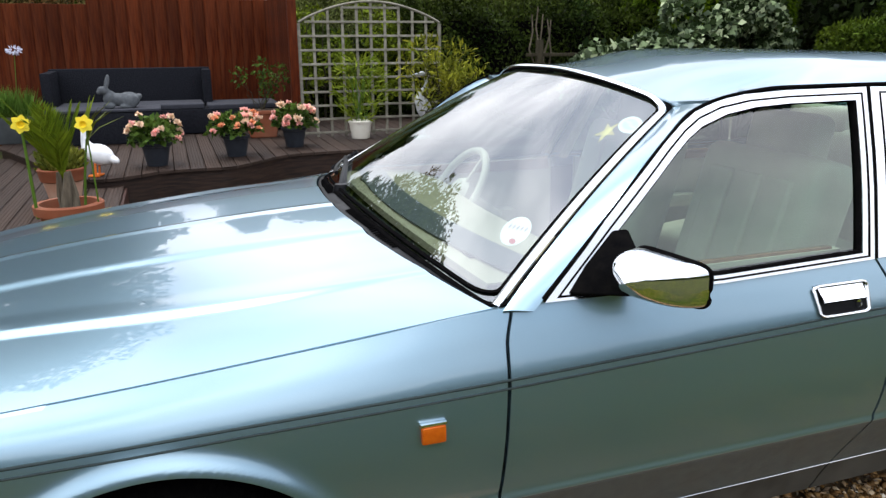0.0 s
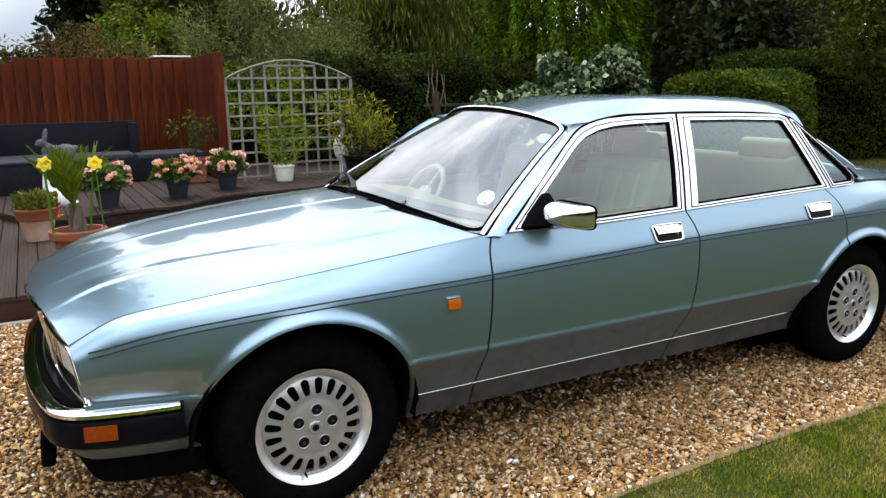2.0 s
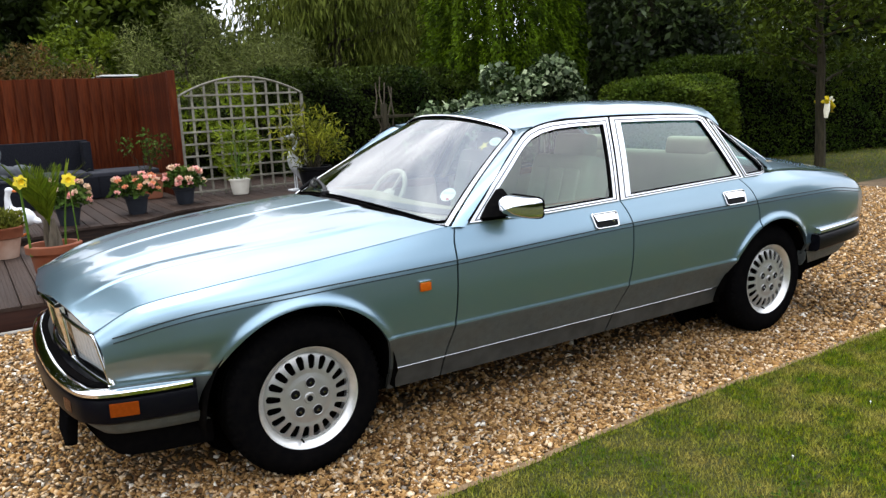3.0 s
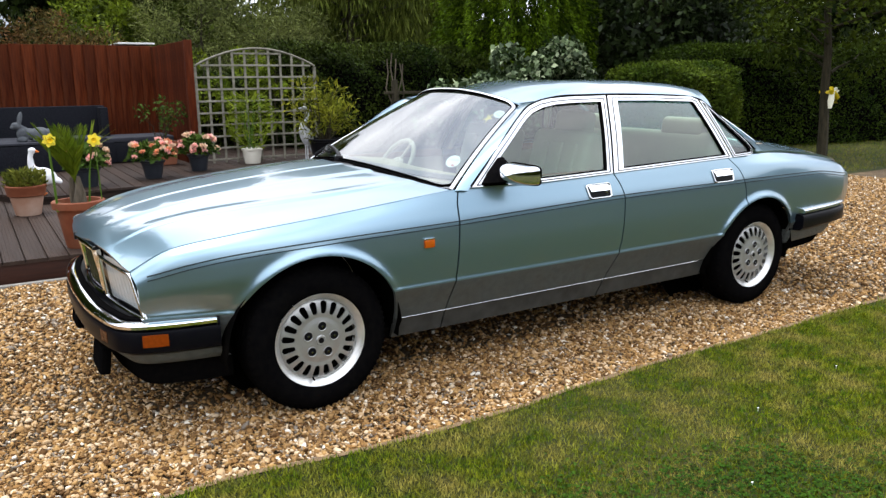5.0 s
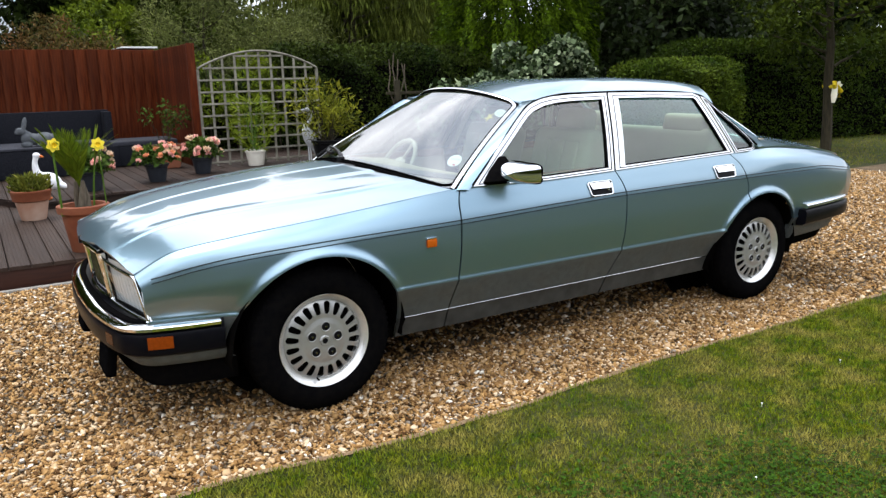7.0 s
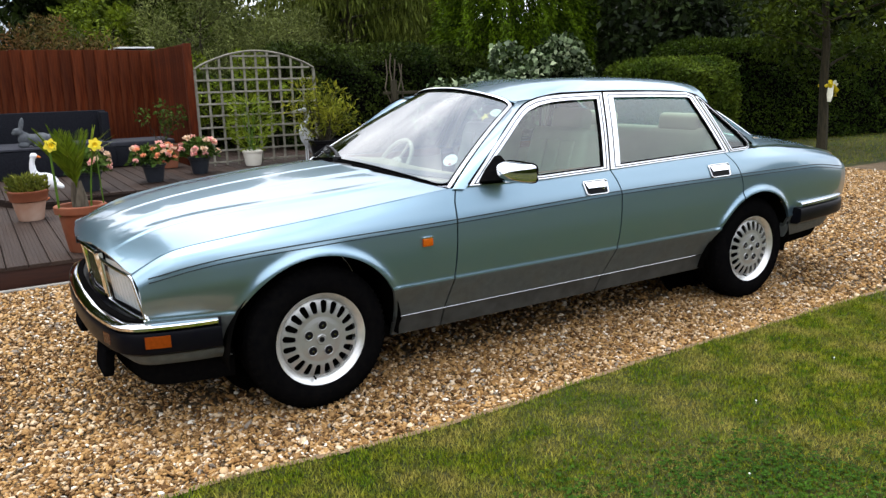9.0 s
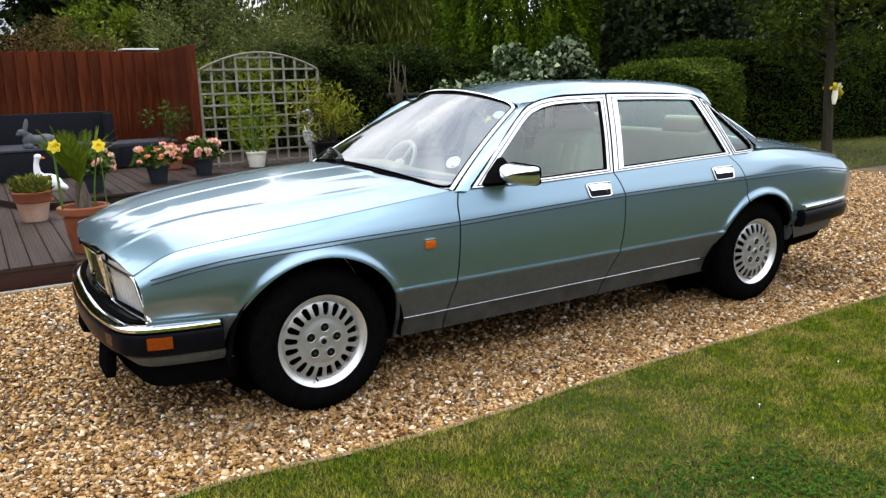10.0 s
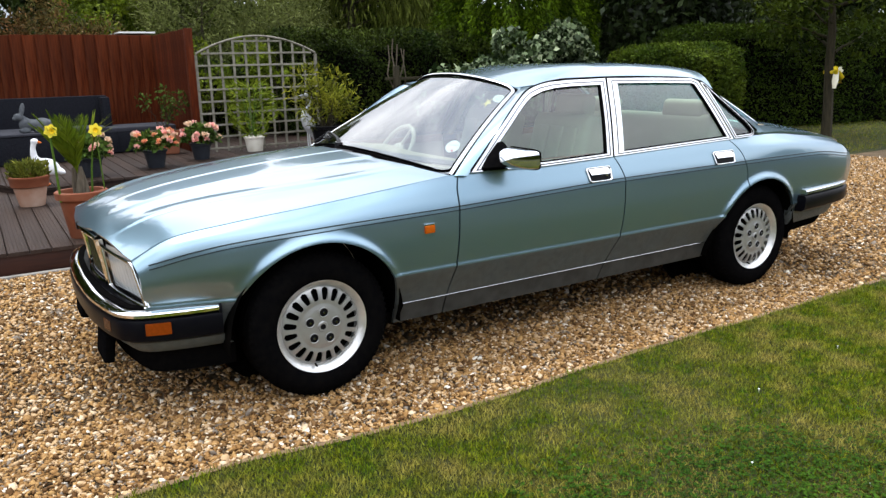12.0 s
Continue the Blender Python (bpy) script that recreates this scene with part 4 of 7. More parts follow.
# ---- the car: bumpers, lamps, trim ----
def swept(path, section, name, mat, parent=None, label="", sharp=40):
    """A section of (out, z) carried along a plan path of (x, y), outward to the path's right."""
    bm = bmesh.new()
    pts = [Vector(p) for p in path]
    rows = []
    for i, p in enumerate(pts):
        a, b = pts[max(i - 1, 0)], pts[min(i + 1, len(pts) - 1)]
        d = (b - a).normalized()
        n = Vector((d.y, -d.x))
        rows.append([bm.verts.new((p.x + n.x * o, p.y + n.y * o, z)) for o, z in section])
    for a, b in zip(rows, rows[1:]):
        for k in range(len(section)):
            bm.faces.new((a[k], a[(k + 1) % len(section)], b[(k + 1) % len(section)], b[k]))
    bm.faces.new(rows[0][::-1])
    bm.faces.new(rows[-1])
    return part(name, bm, mat, parent, label, sharp=sharp)


def both_sides(half):
    """A plan path over the whole width from (x, w) points that end at the middle."""
    return [(x, YC - w) for x, w in half] + [(x, YC + w) for x, w in half[-2::-1]]


def smooth_path(pts, n=6):
    out = []
    for i in range(len(pts) - 1):
        p0, p1, p2, p3 = pts[max(i - 1, 0)], pts[i], pts[i + 1], pts[min(i + 2, len(pts) - 1)]
        for k in range(n):
            t = k / n
            out.append(tuple(0.5 * (2 * b + (c - a) * t + (2 * a - 5 * b + 4 * c - d) * t * t + (3 * b - a - 3 * c + d) * t**3) for a, b, c, d in zip(p0, p1, p2, p3)))
    return out + [pts[-1]]


FRONT_BAR = smooth_path([(-0.400, 0.748), (-0.50, 0.735), (-0.60, 0.712), (-0.668, 0.690), (-0.705, 0.664), (-0.730, 0.62), (-0.757, 0.50), (-0.782, 0.30), (-0.792, 0.0)])
# The path runs from the near end round the nose, so outward lies to its left: mirrored to keep it on the right.
front_path = both_sides(FRONT_BAR)[::-1]
bumper = swept(front_path, [(0.0, 0.352), (0.036, 0.356), (0.054, 0.368), (0.060, 0.390), (0.060, 0.440), (0.055, 0.452), (0.030, 0.458), (0.0, 0.458)], "front_bumper", BUMPER_BLACK, car, "black rubber bumper with a chrome blade")
swept(front_path[1:-1], [(0.020, 0.4605), (0.050, 0.4605), (0.056, 0.464), (0.056, 0.476), (0.050, 0.483), (0.020, 0.489), (0.012, 0.489)], "chrome_blade", CHROME, bumper, "chrome bumper blade")
swept(both_sides([(x, w) for x, w in FRONT_BAR if w < 0.68])[::-1], [(-0.090, 0.468), (0.012, 0.484), (0.012, 0.489), (-0.090, 0.482)], "bumper_shelf", BUMPER_BLACK, bumper, "black shelf behind the blade")
for half in (front_path[:2], front_path[-2:]):
    swept(half, [(0.004, 0.452), (0.058, 0.452), (0.058, 0.476), (0.050, 0.488), (0.004, 0.493)], "end_cap", BUMPER_BLACK, bumper)
swept(front_path, [(-0.01, 0.488), (0.016, 0.490), (0.016, 0.496), (-0.01, 0.498)], "bumper_seal", RUBBER, bumper)
for s in (1, -1):
    side_lamp = swept([(x, YC - s * w) for x, w in FRONT_BAR if -0.672 < x < -0.575][:: -s], [(0.056, 0.392), (0.0625, 0.393), (0.0625, 0.441), (0.056, 0.442)], "side_indicator", BUMPER_AMBER, bumper, "amber indicator lens")
    swept([(x, YC - s * w) for x, w in FRONT_BAR if 0.50 < w < 0.60][:: -s], [(0.056, 0.390), (0.0615, 0.391), (0.0615, 0.436), (0.056, 0.437)], "front_indicator", FRONT_AMBER, bumper, "amber indicator lens")
# Painted valance and black air dam under the bumper.
swept(both_sides([(x + 0.02, w - 0.012) for x, w in FRONT_BAR])[::-1], [(-0.03, 0.296), (0.0, 0.298), (0.028, 0.325), (0.034, 0.349), (-0.02, 0.350)], "valance", LOWER_PAINT, car)
swept(both_sides([(x + 0.06, w - 0.05) for x, w in FRONT_BAR])[::-1], [(-0.03, 0.19), (0.0, 0.19), (0.012, 0.22), (0.016, 0.299), (-0.02, 0.299)], "air_dam", RUBBER, car, "black air dam")
for w in (0.36, -0.36):
    part("brake_duct", box((0.045, 0.20, 0.12), Matrix.Translation((-0.795, YC - w, 0.268)) @ pose(0, 0, 0, 0, 8, 0), 0.014, 3), RUBBER, car, "black duct under the bumper")


# Nose: grille between two wide lamps.
def nose_x(w, z):
    """The face of the nose at half-width w and height z."""
    w = abs(w)
    base = -0.795 + 0.030 * (w / 0.27) ** 2 if w < 0.27 else -0.765 + 0.058 * ((w - 0.27) / 0.42) ** 1.6
    return base + 0.017 + 0.10 * (0.68 - z)


def nose(w, z, off=0.0):
    return Vector((nose_x(w, z) - off, YC - w, z))


def lamp_top(w):
    return 0.684 - 0.030 * max(w - 0.30, 0)


part("nose_panel", sheet(lambda u, v: nose(-0.69 + 1.38 * u, 0.478 + v * 0.215, -0.032), 40, 6), TRIM, car)
for s in (1, -1):
    def lamp_face(u, v, off=0.0, s=s):
        w = 0.300 + u * (0.378 + 0.052 * (1 - v))
        z = 0.500 + v * (lamp_top(w) - 0.500)
        p = nose(w, z, off)
        p.y = YC - s * w
        return p
    lampb = part("headlamp", sheet(lambda u, v: lamp_face(u, v, -0.028 + 0.02 * (2 * abs(u - 0.5)) ** 2), 16, 8), REFLECTOR, car, "wide rectangular headlamp behind clear glass")
    part("lamp_glass", sheet(lambda u, v: lamp_face(u, v, 0.010 + 0.010 * math.sin(math.pi * u) * math.sin(math.pi * v)), 16, 8), LAMP_GLASS, lampb).visible_shadow = False
    ribs = bmesh.new()
    for k in range(1, 10):
        tube([lamp_face(k / 10, v / 6, 0.002) for v in range(7)], 0.0010, 4, bm=ribs)
    part("lens_rib", ribs, LAMP_GLASS, lampb).visible_shadow = False
    ring(round_rect(lambda u, v: lamp_face(u, v, 0.012), 14, 0.06), 0.007, CHROME, "lamp_bezel", lampb, 1.0, "chrome lamp bezel")
    part("lamp_corner", tube([lamp_face(0.99, v / 6, 0.004) for v in range(7)], 0.008, 8), CHROME, lampb)
grille = part("grille", sheet(lambda u, v: nose(-0.25 + 0.5 * u, 0.50 + 0.185 * v, -0.026), 12, 4, 0.01), TRIM, car, "chrome radiator grille with upright vanes")
for k in range(23):
    w = -0.24 + 0.48 * k / 22
    part("vane", tube([nose(w, 0.505, -0.010), nose(w, 0.685, -0.012)], 0.0032, 6, flat=1.6), DARK_CHROME, grille)
gs = [nose(-0.275 + 0.55 * k / 20, 0.708 + 0.018 * (1 - (k / 10 - 1) ** 2), 0.010) for k in range(21)]
part("grille_shell", tube(gs, 0.020, 10, flat=0.8), CHROME, grille, "chrome grille surround")
for s in (1, -1):
    part("grille_shell", tube([nose(s * (0.275 - 0.012 * v / 6), 0.708 - 0.205 * v / 6, 0.010) for v in range(7)], [0.022, 0.020, 0.017, 0.014, 0.012, 0.012, 0.012], 8), CHROME, grille, "chrome grille surround")
part("grille_bar", tube([nose(-0.265 + 0.53 * k / 12, 0.502, 0.008) for k in range(13)], 0.008, 8), CHROME, grille)
part("grille_badge", lathe([(0, -0.006), (0.016, -0.005), (0.019, 0), (0.019, 0.01)], 16, Matrix.Translation(nose(0, 0.724, 0.028)) @ pose(0, 0, 0, 0, 90, 0)), TRIM, grille)

# Rear bumper.
REAR_BAR = smooth_path([(3.24, 0.852), (3.45, 0.828), (3.65, 0.800), (3.80, 0.765), (3.875, 0.72), (3.915, 0.64), (3.945, 0.40), (3.955, 0.0)])
rear_path = both_sides(REAR_BAR)
rb = swept(rear_path, [(0.0, 0.435), (0.045, 0.438), (0.062, 0.450), (0.066, 0.47), (0.066, 0.525), (0.058, 0.537), (0.030, 0.540), (0.0, 0.540)], "rear_bumper", BUMPER_BLACK, car, "black rubber rear bumper with a chrome blade")
swept(rear_path[1:-1], [(0.010, 0.543), (0.052, 0.543), (0.060, 0.548), (0.058, 0.562), (0.046, 0.572), (0.010, 0.576)], "chrome_blade", CHROME, rb, "chrome bumper blade")
swept(both_sides([(x - 0.03, w - 0.03) for x, w in REAR_BAR]), [(-0.03, 0.345), (0.000, 0.347), (0.024, 0.385), (0.030, 0.434), (-0.02, 0.436)], "rear_valance", LOWER_PAINT, car)
part("exhaust", tube([(3.55, 0.42, 0.27), (3.86, 0.42, 0.27)], 0.026, 12), CHROME, car, "exhaust pipe")

# Coachlines, sill strips, door handles, repeaters, mirrors.
LINE = curve([(-0.66, 0.672), (-0.50, 0.712), (-0.36, 0.733), (0.015, 0.755), (0.66, 0.770), (1.31, 0.791), (1.67, 0.801), (2.45, 0.806), (2.8, 0.806), (3.40, 0.800), (3.85, 0.752)])
for s in (1, -1):
    for drop, r in ((0.0, 0.0030), (0.017, 0.0024)):
        xs = [-0.655 + (3.85 + 0.655) * k / 160 for k in range(161)]
        part("coachline", tube([at_side(x, side_w(x, LINE(x) - drop) + 0.0006, LINE(x) - drop, s) for x in xs], r, 6, flat=1.0), STRIPE, car, "thin dark coachline")
    part("sill_strip", tube([at_side(0.385 + (2.47 - 0.385) * k / 40, side_w(0.385 + (2.47 - 0.385) * k / 40, 0.338) + 0.002, 0.338, s) for k in range(41)], 0.0015, 6), FRAME_CHROME, car, "thin chrome sill strip")
    for x0, x1, z0, z1 in ((1.448, 1.608, 0.802, 0.869), (2.398, 2.572, 0.809, 0.877)):
        def pl(u, v, off=0.0, s=s, x0=x0, x1=x1, z0=z0, z1=z1):
            x = x0 + (x1 - x0) * u + 0.018 * (1 - v) * (0.6 - u)
            z = z0 + (z1 - z0) * v
            return at_side(x, side_w(x, z) + off, z, s)
        hd = ring(round_rect(lambda u, v: pl(u, v, 0.004), 8, 0.12), 0.0055, FRAME_CHROME, "door_handle", car, 0.7, "chrome door handle in a recess")
        part("handle_recess", sheet(lambda u, v: pl(u, v, 0.0012), 8, 5), TRIM, hd)
        part("pull_flap", sheet(lambda u, v: pl(0.08 + 0.84 * u, 0.52 + 0.40 * v, 0.004 + 0.013 * (1 - v) ** 1.3), 8, 5, 0.005), CHROME, hd, "chrome pull flap")
        if x0 < 2:
            part("key_lock", lathe([(0, -0.003), (0.009, -0.002), (0.010, 0.002)], 14, Matrix.Translation(pl(0.80, 0.28, 0.003)) @ pose(0, 0, 0, -90 if s < 0 else 90, 0, 0)), CHROME, hd)
    rp = part("side_repeater", box((0.050, 0.016, 0.036), Matrix.Translation(at_side(0.508, side_w(0.508, 0.687) + 0.005, 0.687, s)), 0.005), AMBER, car, "amber side repeater lamp")
    part("repeater_base", box((0.054, 0.010, 0.007), Matrix.Translation(at_side(0.508, side_w(0.508, 0.687) + 0.005, 0.709, s)), 0.002), CHROME, rp)

    # Door mirror: black foot in the window corner, chrome head.
    foot = bmesh.new()
    base = [(0.812, 0.922), (0.965, 0.914), (0.985, 1.035), (0.945, 1.035), (0.865, 0.970)]
    rowa = [foot.verts.new(on_side(p, s, 0.008)) for p in base]
    tip = [(0.895, 0.935), (0.935, 0.932), (0.938, 0.985), (0.925, 0.992), (0.90, 0.972)]
    rowb = [foot.verts.new(at_side(x + 0.01, 0.935, z - 0.003, s)) for x, z in tip]
    for k in range(5):
        foot.faces.new((rowa[k], rowa[(k + 1) % 5], rowb[(k + 1) % 5], rowb[k]))
    foot.faces.new(rowa[::-1])
    foot.faces.new(rowb)
    bmesh.ops.bevel(foot, geom=foot.edges[:], offset=0.006, segments=2, profile=0.5, affect="EDGES")
    ft = part("mirror_foot", foot, RUBBER, car, "black mirror foot")

    def head(u, v, s=s):
        """The chrome shell, from its nose round to the black rim."""
        k = math.sin(math.pi * 0.5 * min(u * 1.02, 1.0)) ** 0.42
        q = 2 * math.pi * v
        cw = 0.078 * k
        ch = 0.047 * k
        ex = 6.0
        c, sn = math.cos(q), math.sin(q)
        pw = cw * math.copysign(abs(c) ** (2 / ex), c)
        pz = ch * math.copysign(abs(sn) ** (2 / ex), sn)
        taper = 1 - 0.08 * (pw / 0.078)
        return at_side(0.893 + 0.105 * u + 0.035 * pw / 0.078, 0.940 + pw, 0.962 + pz * taper - 0.004 * (pw / 0.078), s)
    mh = part("mirror_head", sheet(head, 14, 40), CHROME, ft, "chrome door mirror shell", sharp=70)
    rim_mid = sum((head(1.0, v / 40) for v in range(40)), Vector()) / 40
    rim_pts = [rim_mid.lerp(head(1.0, v / 40), 0.97) + Vector((0.004, 0, 0)) for v in range(40)]
    part("mirror_rim", tube(rim_pts, 0.006, 6, closed=True), RUBBER, ft)
    bmf = bmesh.new()
    bmf.faces.new([bmf.verts.new(p) for p in rim_pts])
    part("mirror_glass", bmf, CHROME, ft)

# Wiper with its long arm, parked on the far side.
wp = part("wiper", tube([(0.575, 1.02, 0.975), (0.600, 1.10, 1.000), (0.640, 1.25, 1.012), (0.668, 1.38, 1.012)], [0.014, 0.011, 0.009, 0.007], 8), TRIM, car, "black wiper arm")
part("wiper_blade", tube([screen_at(0.30 - 0.20 * k / 8, 0.045 + 0.10 * (k / 8) ** 2, 0.020) for k in range(9)], 0.008, 6), TRIM, wp)
part("wiper_blade", tube([screen_at(0.045, 0.03 + 0.16 * k / 6, 0.022) for k in range(7)], 0.009, 6), TRIM, wp)
part("wiper_pivot", lathe([(0, 0.03), (0.02, 0.028), (0.026, 0.01), (0.03, -0.01)], 14, Matrix.Translation((0.57, 1.01, 0.958))), TRIM, wp)
part("aerial_base", lathe([(0, 0.012), (0.010, 0.01), (0.014, 0)], 12, Matrix.Translation((3.35, 1.45, 0.93))), TRIM, car)

# Papers on the windscreen.
def disc_on_screen(u, v, ru, rv, mat, name, parent, off=-0.004):
    bm = bmesh.new()
    c = bm.verts.new(screen_at(u, v, off))
    n = 28
    vs = [bm.verts.new(screen_at(u + ru * math.cos(2 * math.pi * k / n), v + rv * math.sin(2 * math.pi * k / n), off)) for k in range(n)]
    for k in range(n):
        bm.faces.new((c, vs[k], vs[(k + 1) % n]))
    return part(name, bm, mat, parent)


permit = disc_on_screen(0.963, 0.835, 0.024, 0.048, WHITE, "permit_disc", car)
permit["label"] = "round white paper disc inside the windscreen"
disc_on_screen(0.963, 0.835, 0.016, 0.030, material("pale_blue_print", (0.45, 0.60, 0.66), 0.5, other=(0.5, 0.65, 0.7), scale=30.0), "print", permit, -0.003)
for a in (-0.006, 0.006):
    disc_on_screen(0.963 + a, 0.835 - a, 0.009, 0.006, WHITE, "print_bar", permit, -0.002)
sticker = disc_on_screen(0.942, 0.243, 0.024, 0.058, WHITE, "oval_sticker", car)
sticker["label"] = "oval white sticker with grey and red print"
disc_on_screen(0.950, 0.206, 0.006, 0.010, RED, "print", sticker, -0.003)
for k in range(5):
    disc_on_screen(0.928 + 0.007 * k, 0.248 + 0.004 * k, 0.0020, 0.010, PINK_PRINT, "print_bar", sticker, -0.003)

# ---- the car: cabin ----


def cushion(name, size, at, rx=0, ry=0, parent=car, mat=LEATHER, bev=0.05, label=""):
    bm = box(size, pose(*at, rx, ry, 0), min(bev, min(size) * 0.45), 4)
    return part(name, bm, mat, parent, label, sharp=80)


for y in (0.47, 1.21):
    st = cushion("front_seat", (0.52, 0.50, 0.17), (1.38, y, 0.52), 0, -6, label="cream leather front seat")
    cushion("seat_back", (0.16, 0.50, 0.62), (1.70, y, 0.80), 0, 16, st, bev=0.06)
    for dy in (-0.12, 0.0, 0.12):
        cushion("back_flute", (0.03, 0.10, 0.46), (1.625, y + dy, 0.82), 0, 16, st, bev=0.014)
    cushion("headrest", (0.09, 0.27, 0.16), (1.805, y, 1.135), 0, 10, st, bev=0.04)
    for dy in (-0.06, 0.06):
        part("headrest_post", tube([(1.80, y + dy, 1.02), (1.805, y + dy, 1.08)], 0.007, 6), CHROME, st)
bench = cushion("rear_seat", (0.50, 1.34, 0.18), (2.32, YC, 0.55), 0, -6, label="cream leather rear bench")
cushion("seat_back", (0.17, 1.34, 0.52), (2.66, YC, 0.80), 0, 20, bench, bev=0.06)
for y in (0.45, 1.23):
    cushion("headrest", (0.10, 0.34, 0.13), (2.72, y, 1.08), 0, 10, bench, bev=0.04)
part("parcel_shelf", box((0.42, 1.25, 0.02), Matrix.Translation((2.97, YC, 0.965)), 0.005), CARPET, car)
part("cabin_floor", box((2.4, 1.5, 0.03), Matrix.Translation((1.75, YC, 0.33)), 0.005), CARPET, car)
part("bulkhead", box((0.03, 1.56, 0.60), Matrix.Translation((0.70, YC, 0.62)), 0.004), SHELL, car)
dash = part("dashboard", sheet(lambda u, v: Vector((0.665 + 0.36 * u + 0.02 * (2 * v - 1) ** 2, YC + (2 * v - 1) * 0.74, 0.925 - 0.012 * u - 0.12 * step(u, 0.86, 1.0) + 0.018 * math.exp(-(((v - 0.75) / 0.14) ** 2)) * step(u, 0.3, 0.7))), 24, 30, 0.02), DASH_TOP, car, "beige dashboard top")
part("wood_fascia", box((0.03, 1.42, 0.09), Matrix.Translation((1.03, YC, 0.80)) @ pose(0, 0, 0, 0, 12, 0), 0.008), WALNUT, dash)
part("demister_slot", box((0.05, 1.10, 0.006), Matrix.Translation((0.745, YC, 0.9265)), 0.002), TRIM, dash)
part("screen_shade", sheet(lambda u, v: Vector((0.69 + 0.10 * u + 0.07 * (2 * v - 1) ** 2, YC + (2 * v - 1) * 0.73, 0.932 + 0.002 * u)), 4, 20, 0.004), DASH, dash)
sw = Matrix.Translation((1.04, 1.24, 0.885)) @ pose(0, 0, 0, 0, -56, 0)
wheel_ring = tube([sw @ Vector((0.172 * math.cos(2 * math.pi * k / 40), 0.172 * math.sin(2 * math.pi * k / 40), 0)) for k in range(40)], 0.014, 10, closed=True)
stw = part("steering_wheel", wheel_ring, LEATHER, car, "cream steering wheel on the far side")
for q in (200, 340, 90):
    part("spoke", tube([sw @ Vector((0, 0, -0.015)), sw @ Vector((0.168 * math.cos(radians(q)), 0.168 * math.sin(radians(q)), 0))], 0.016, 8, flat=0.5), LEATHER, stw)
part("wheel_boss", lathe([(0, 0.012), (0.05, 0.008), (0.065, -0.012), (0.03, -0.09), (0.03, -0.20)], 20, sw), LEATHER, stw)
part("rear_view_mirror", box((0.02, 0.24, 0.06), Matrix.Translation((1.13, YC, 1.22)) @ pose(0, 0, 0, 0, 10, 8), 0.008), TRIM, car)
for s in (1, -1):
    for x0, x1 in ((0.78, 1.62), (1.74, 2.50)):
        dc = part("door_card", sheet(lambda u, v: at_side(x0 + (x1 - x0) * u, 0.775 - 0.01 * math.sin(math.pi * v), 0.38 + 0.54 * v, s), 8, 6, 0.02), LEATHER, car, "cream leather door card")
        part("wood_capping", box((x1 - x0 - 0.04, 0.02, 0.045), Matrix.Translation(at_side((x0 + x1) / 2, 0.762, 0.905, s)), 0.006), WALNUT, dc)
        part("armrest", box((0.36, 0.07, 0.06), Matrix.Translation(at_side((x0 + x1) / 2 + 0.05, 0.735, 0.70, s)), 0.02), LEATHER, dc)
    part("pillar_trim", tube([on_side((1.70 + 0.09 * k / 4, 0.92 + 0.36 * k / 4), s, -0.04) for k in range(5)], 0.03, 8, flat=0.5), LEATHER, car)
part("headlining", sheet(lambda u, v: roof_at(0.03 + 0.94 * u, 0.06 + 0.88 * v) + Vector((0, 0, -0.028)), 16, 16), LEATHER, car)
# The small yellow star that hangs behind the screen.
star = bmesh.new()
sp = [star.verts.new(screen_at(0.917 + (0.030 if k % 2 == 0 else 0.011) * math.cos(2 * math.pi * k / 10) * 0.7, 0.785 + (0.072 if k % 2 == 0 else 0.028) * math.sin(2 * math.pi * k / 10), -0.03)) for k in range(10)]
star.faces.new(sp)
bmesh.ops.solidify(star, geom=star.faces[:], thickness=0.006)
part("hanging_star", star, RIBBON, car, "yellow star hung behind the windscreen", smooth=False)


# ---- ground ----
LAWN_Y, DECK_Y, DECK_Z, UPPER_Z = -0.42, 3.15, 0.17, 0.25
rng = np.random.default_rng(7)


LAWN_LINE = curve([(-14, -0.60), (-1.6, -0.46), (-0.80, -0.390), (-0.55, -0.376), (-0.24, -0.408), (0.09, -0.455), (0.50, -0.466), (0.98, -0.432), (1.45, -0.422), (1.95, -0.412), (2.50, -0.425), (3.29, -0.415), (6.0, -0.42), (26, -0.45)])


def lawn_edge(x):
    return LAWN_LINE(x) + 0.006 * math.sin(5.1 * x) + 0.004 * math.sin(13.0 * x + 1)


EDGE_X = np.linspace(-14, 26, 2000)
EDGE_Y = np.array([lawn_edge(x) for x in EDGE_X])


def lines(a, b, n):
    return [a + (b - a) * k / n for k in range(n + 1)]


def quad_grid(xs, ys, fn):
    verts = [fn(x, y) for x in xs for y in ys]
    n = len(ys)
    return verts, [(i * n + j, (i + 1) * n + j, (i + 1) * n + j + 1, i * n + j + 1) for i in range(len(xs) - 1) for j in range(n - 1)]


spread_x = lines(-400, -30, 5) + lines(-26, 34, 40) + lines(40, 400, 5)
ground = tagged(raw("ground", *quad_grid(spread_x, spread_x, lambda x, y: (x, y, -0.035)), EARTH), "green garden ground reaching to the trees", "ground", kind="structure")
drive = tagged(raw("road", *quad_grid(lines(-14, 26, 240), lines(-0.7, 3.4, 40), lambda x, y: (x, y, 0.006 * noise.noise((x * 3, y * 3, 0)) - 0.012)), GRAVEL_BED, smooth=True),
               "golden gravel driveway", "driveway", kind="structure")


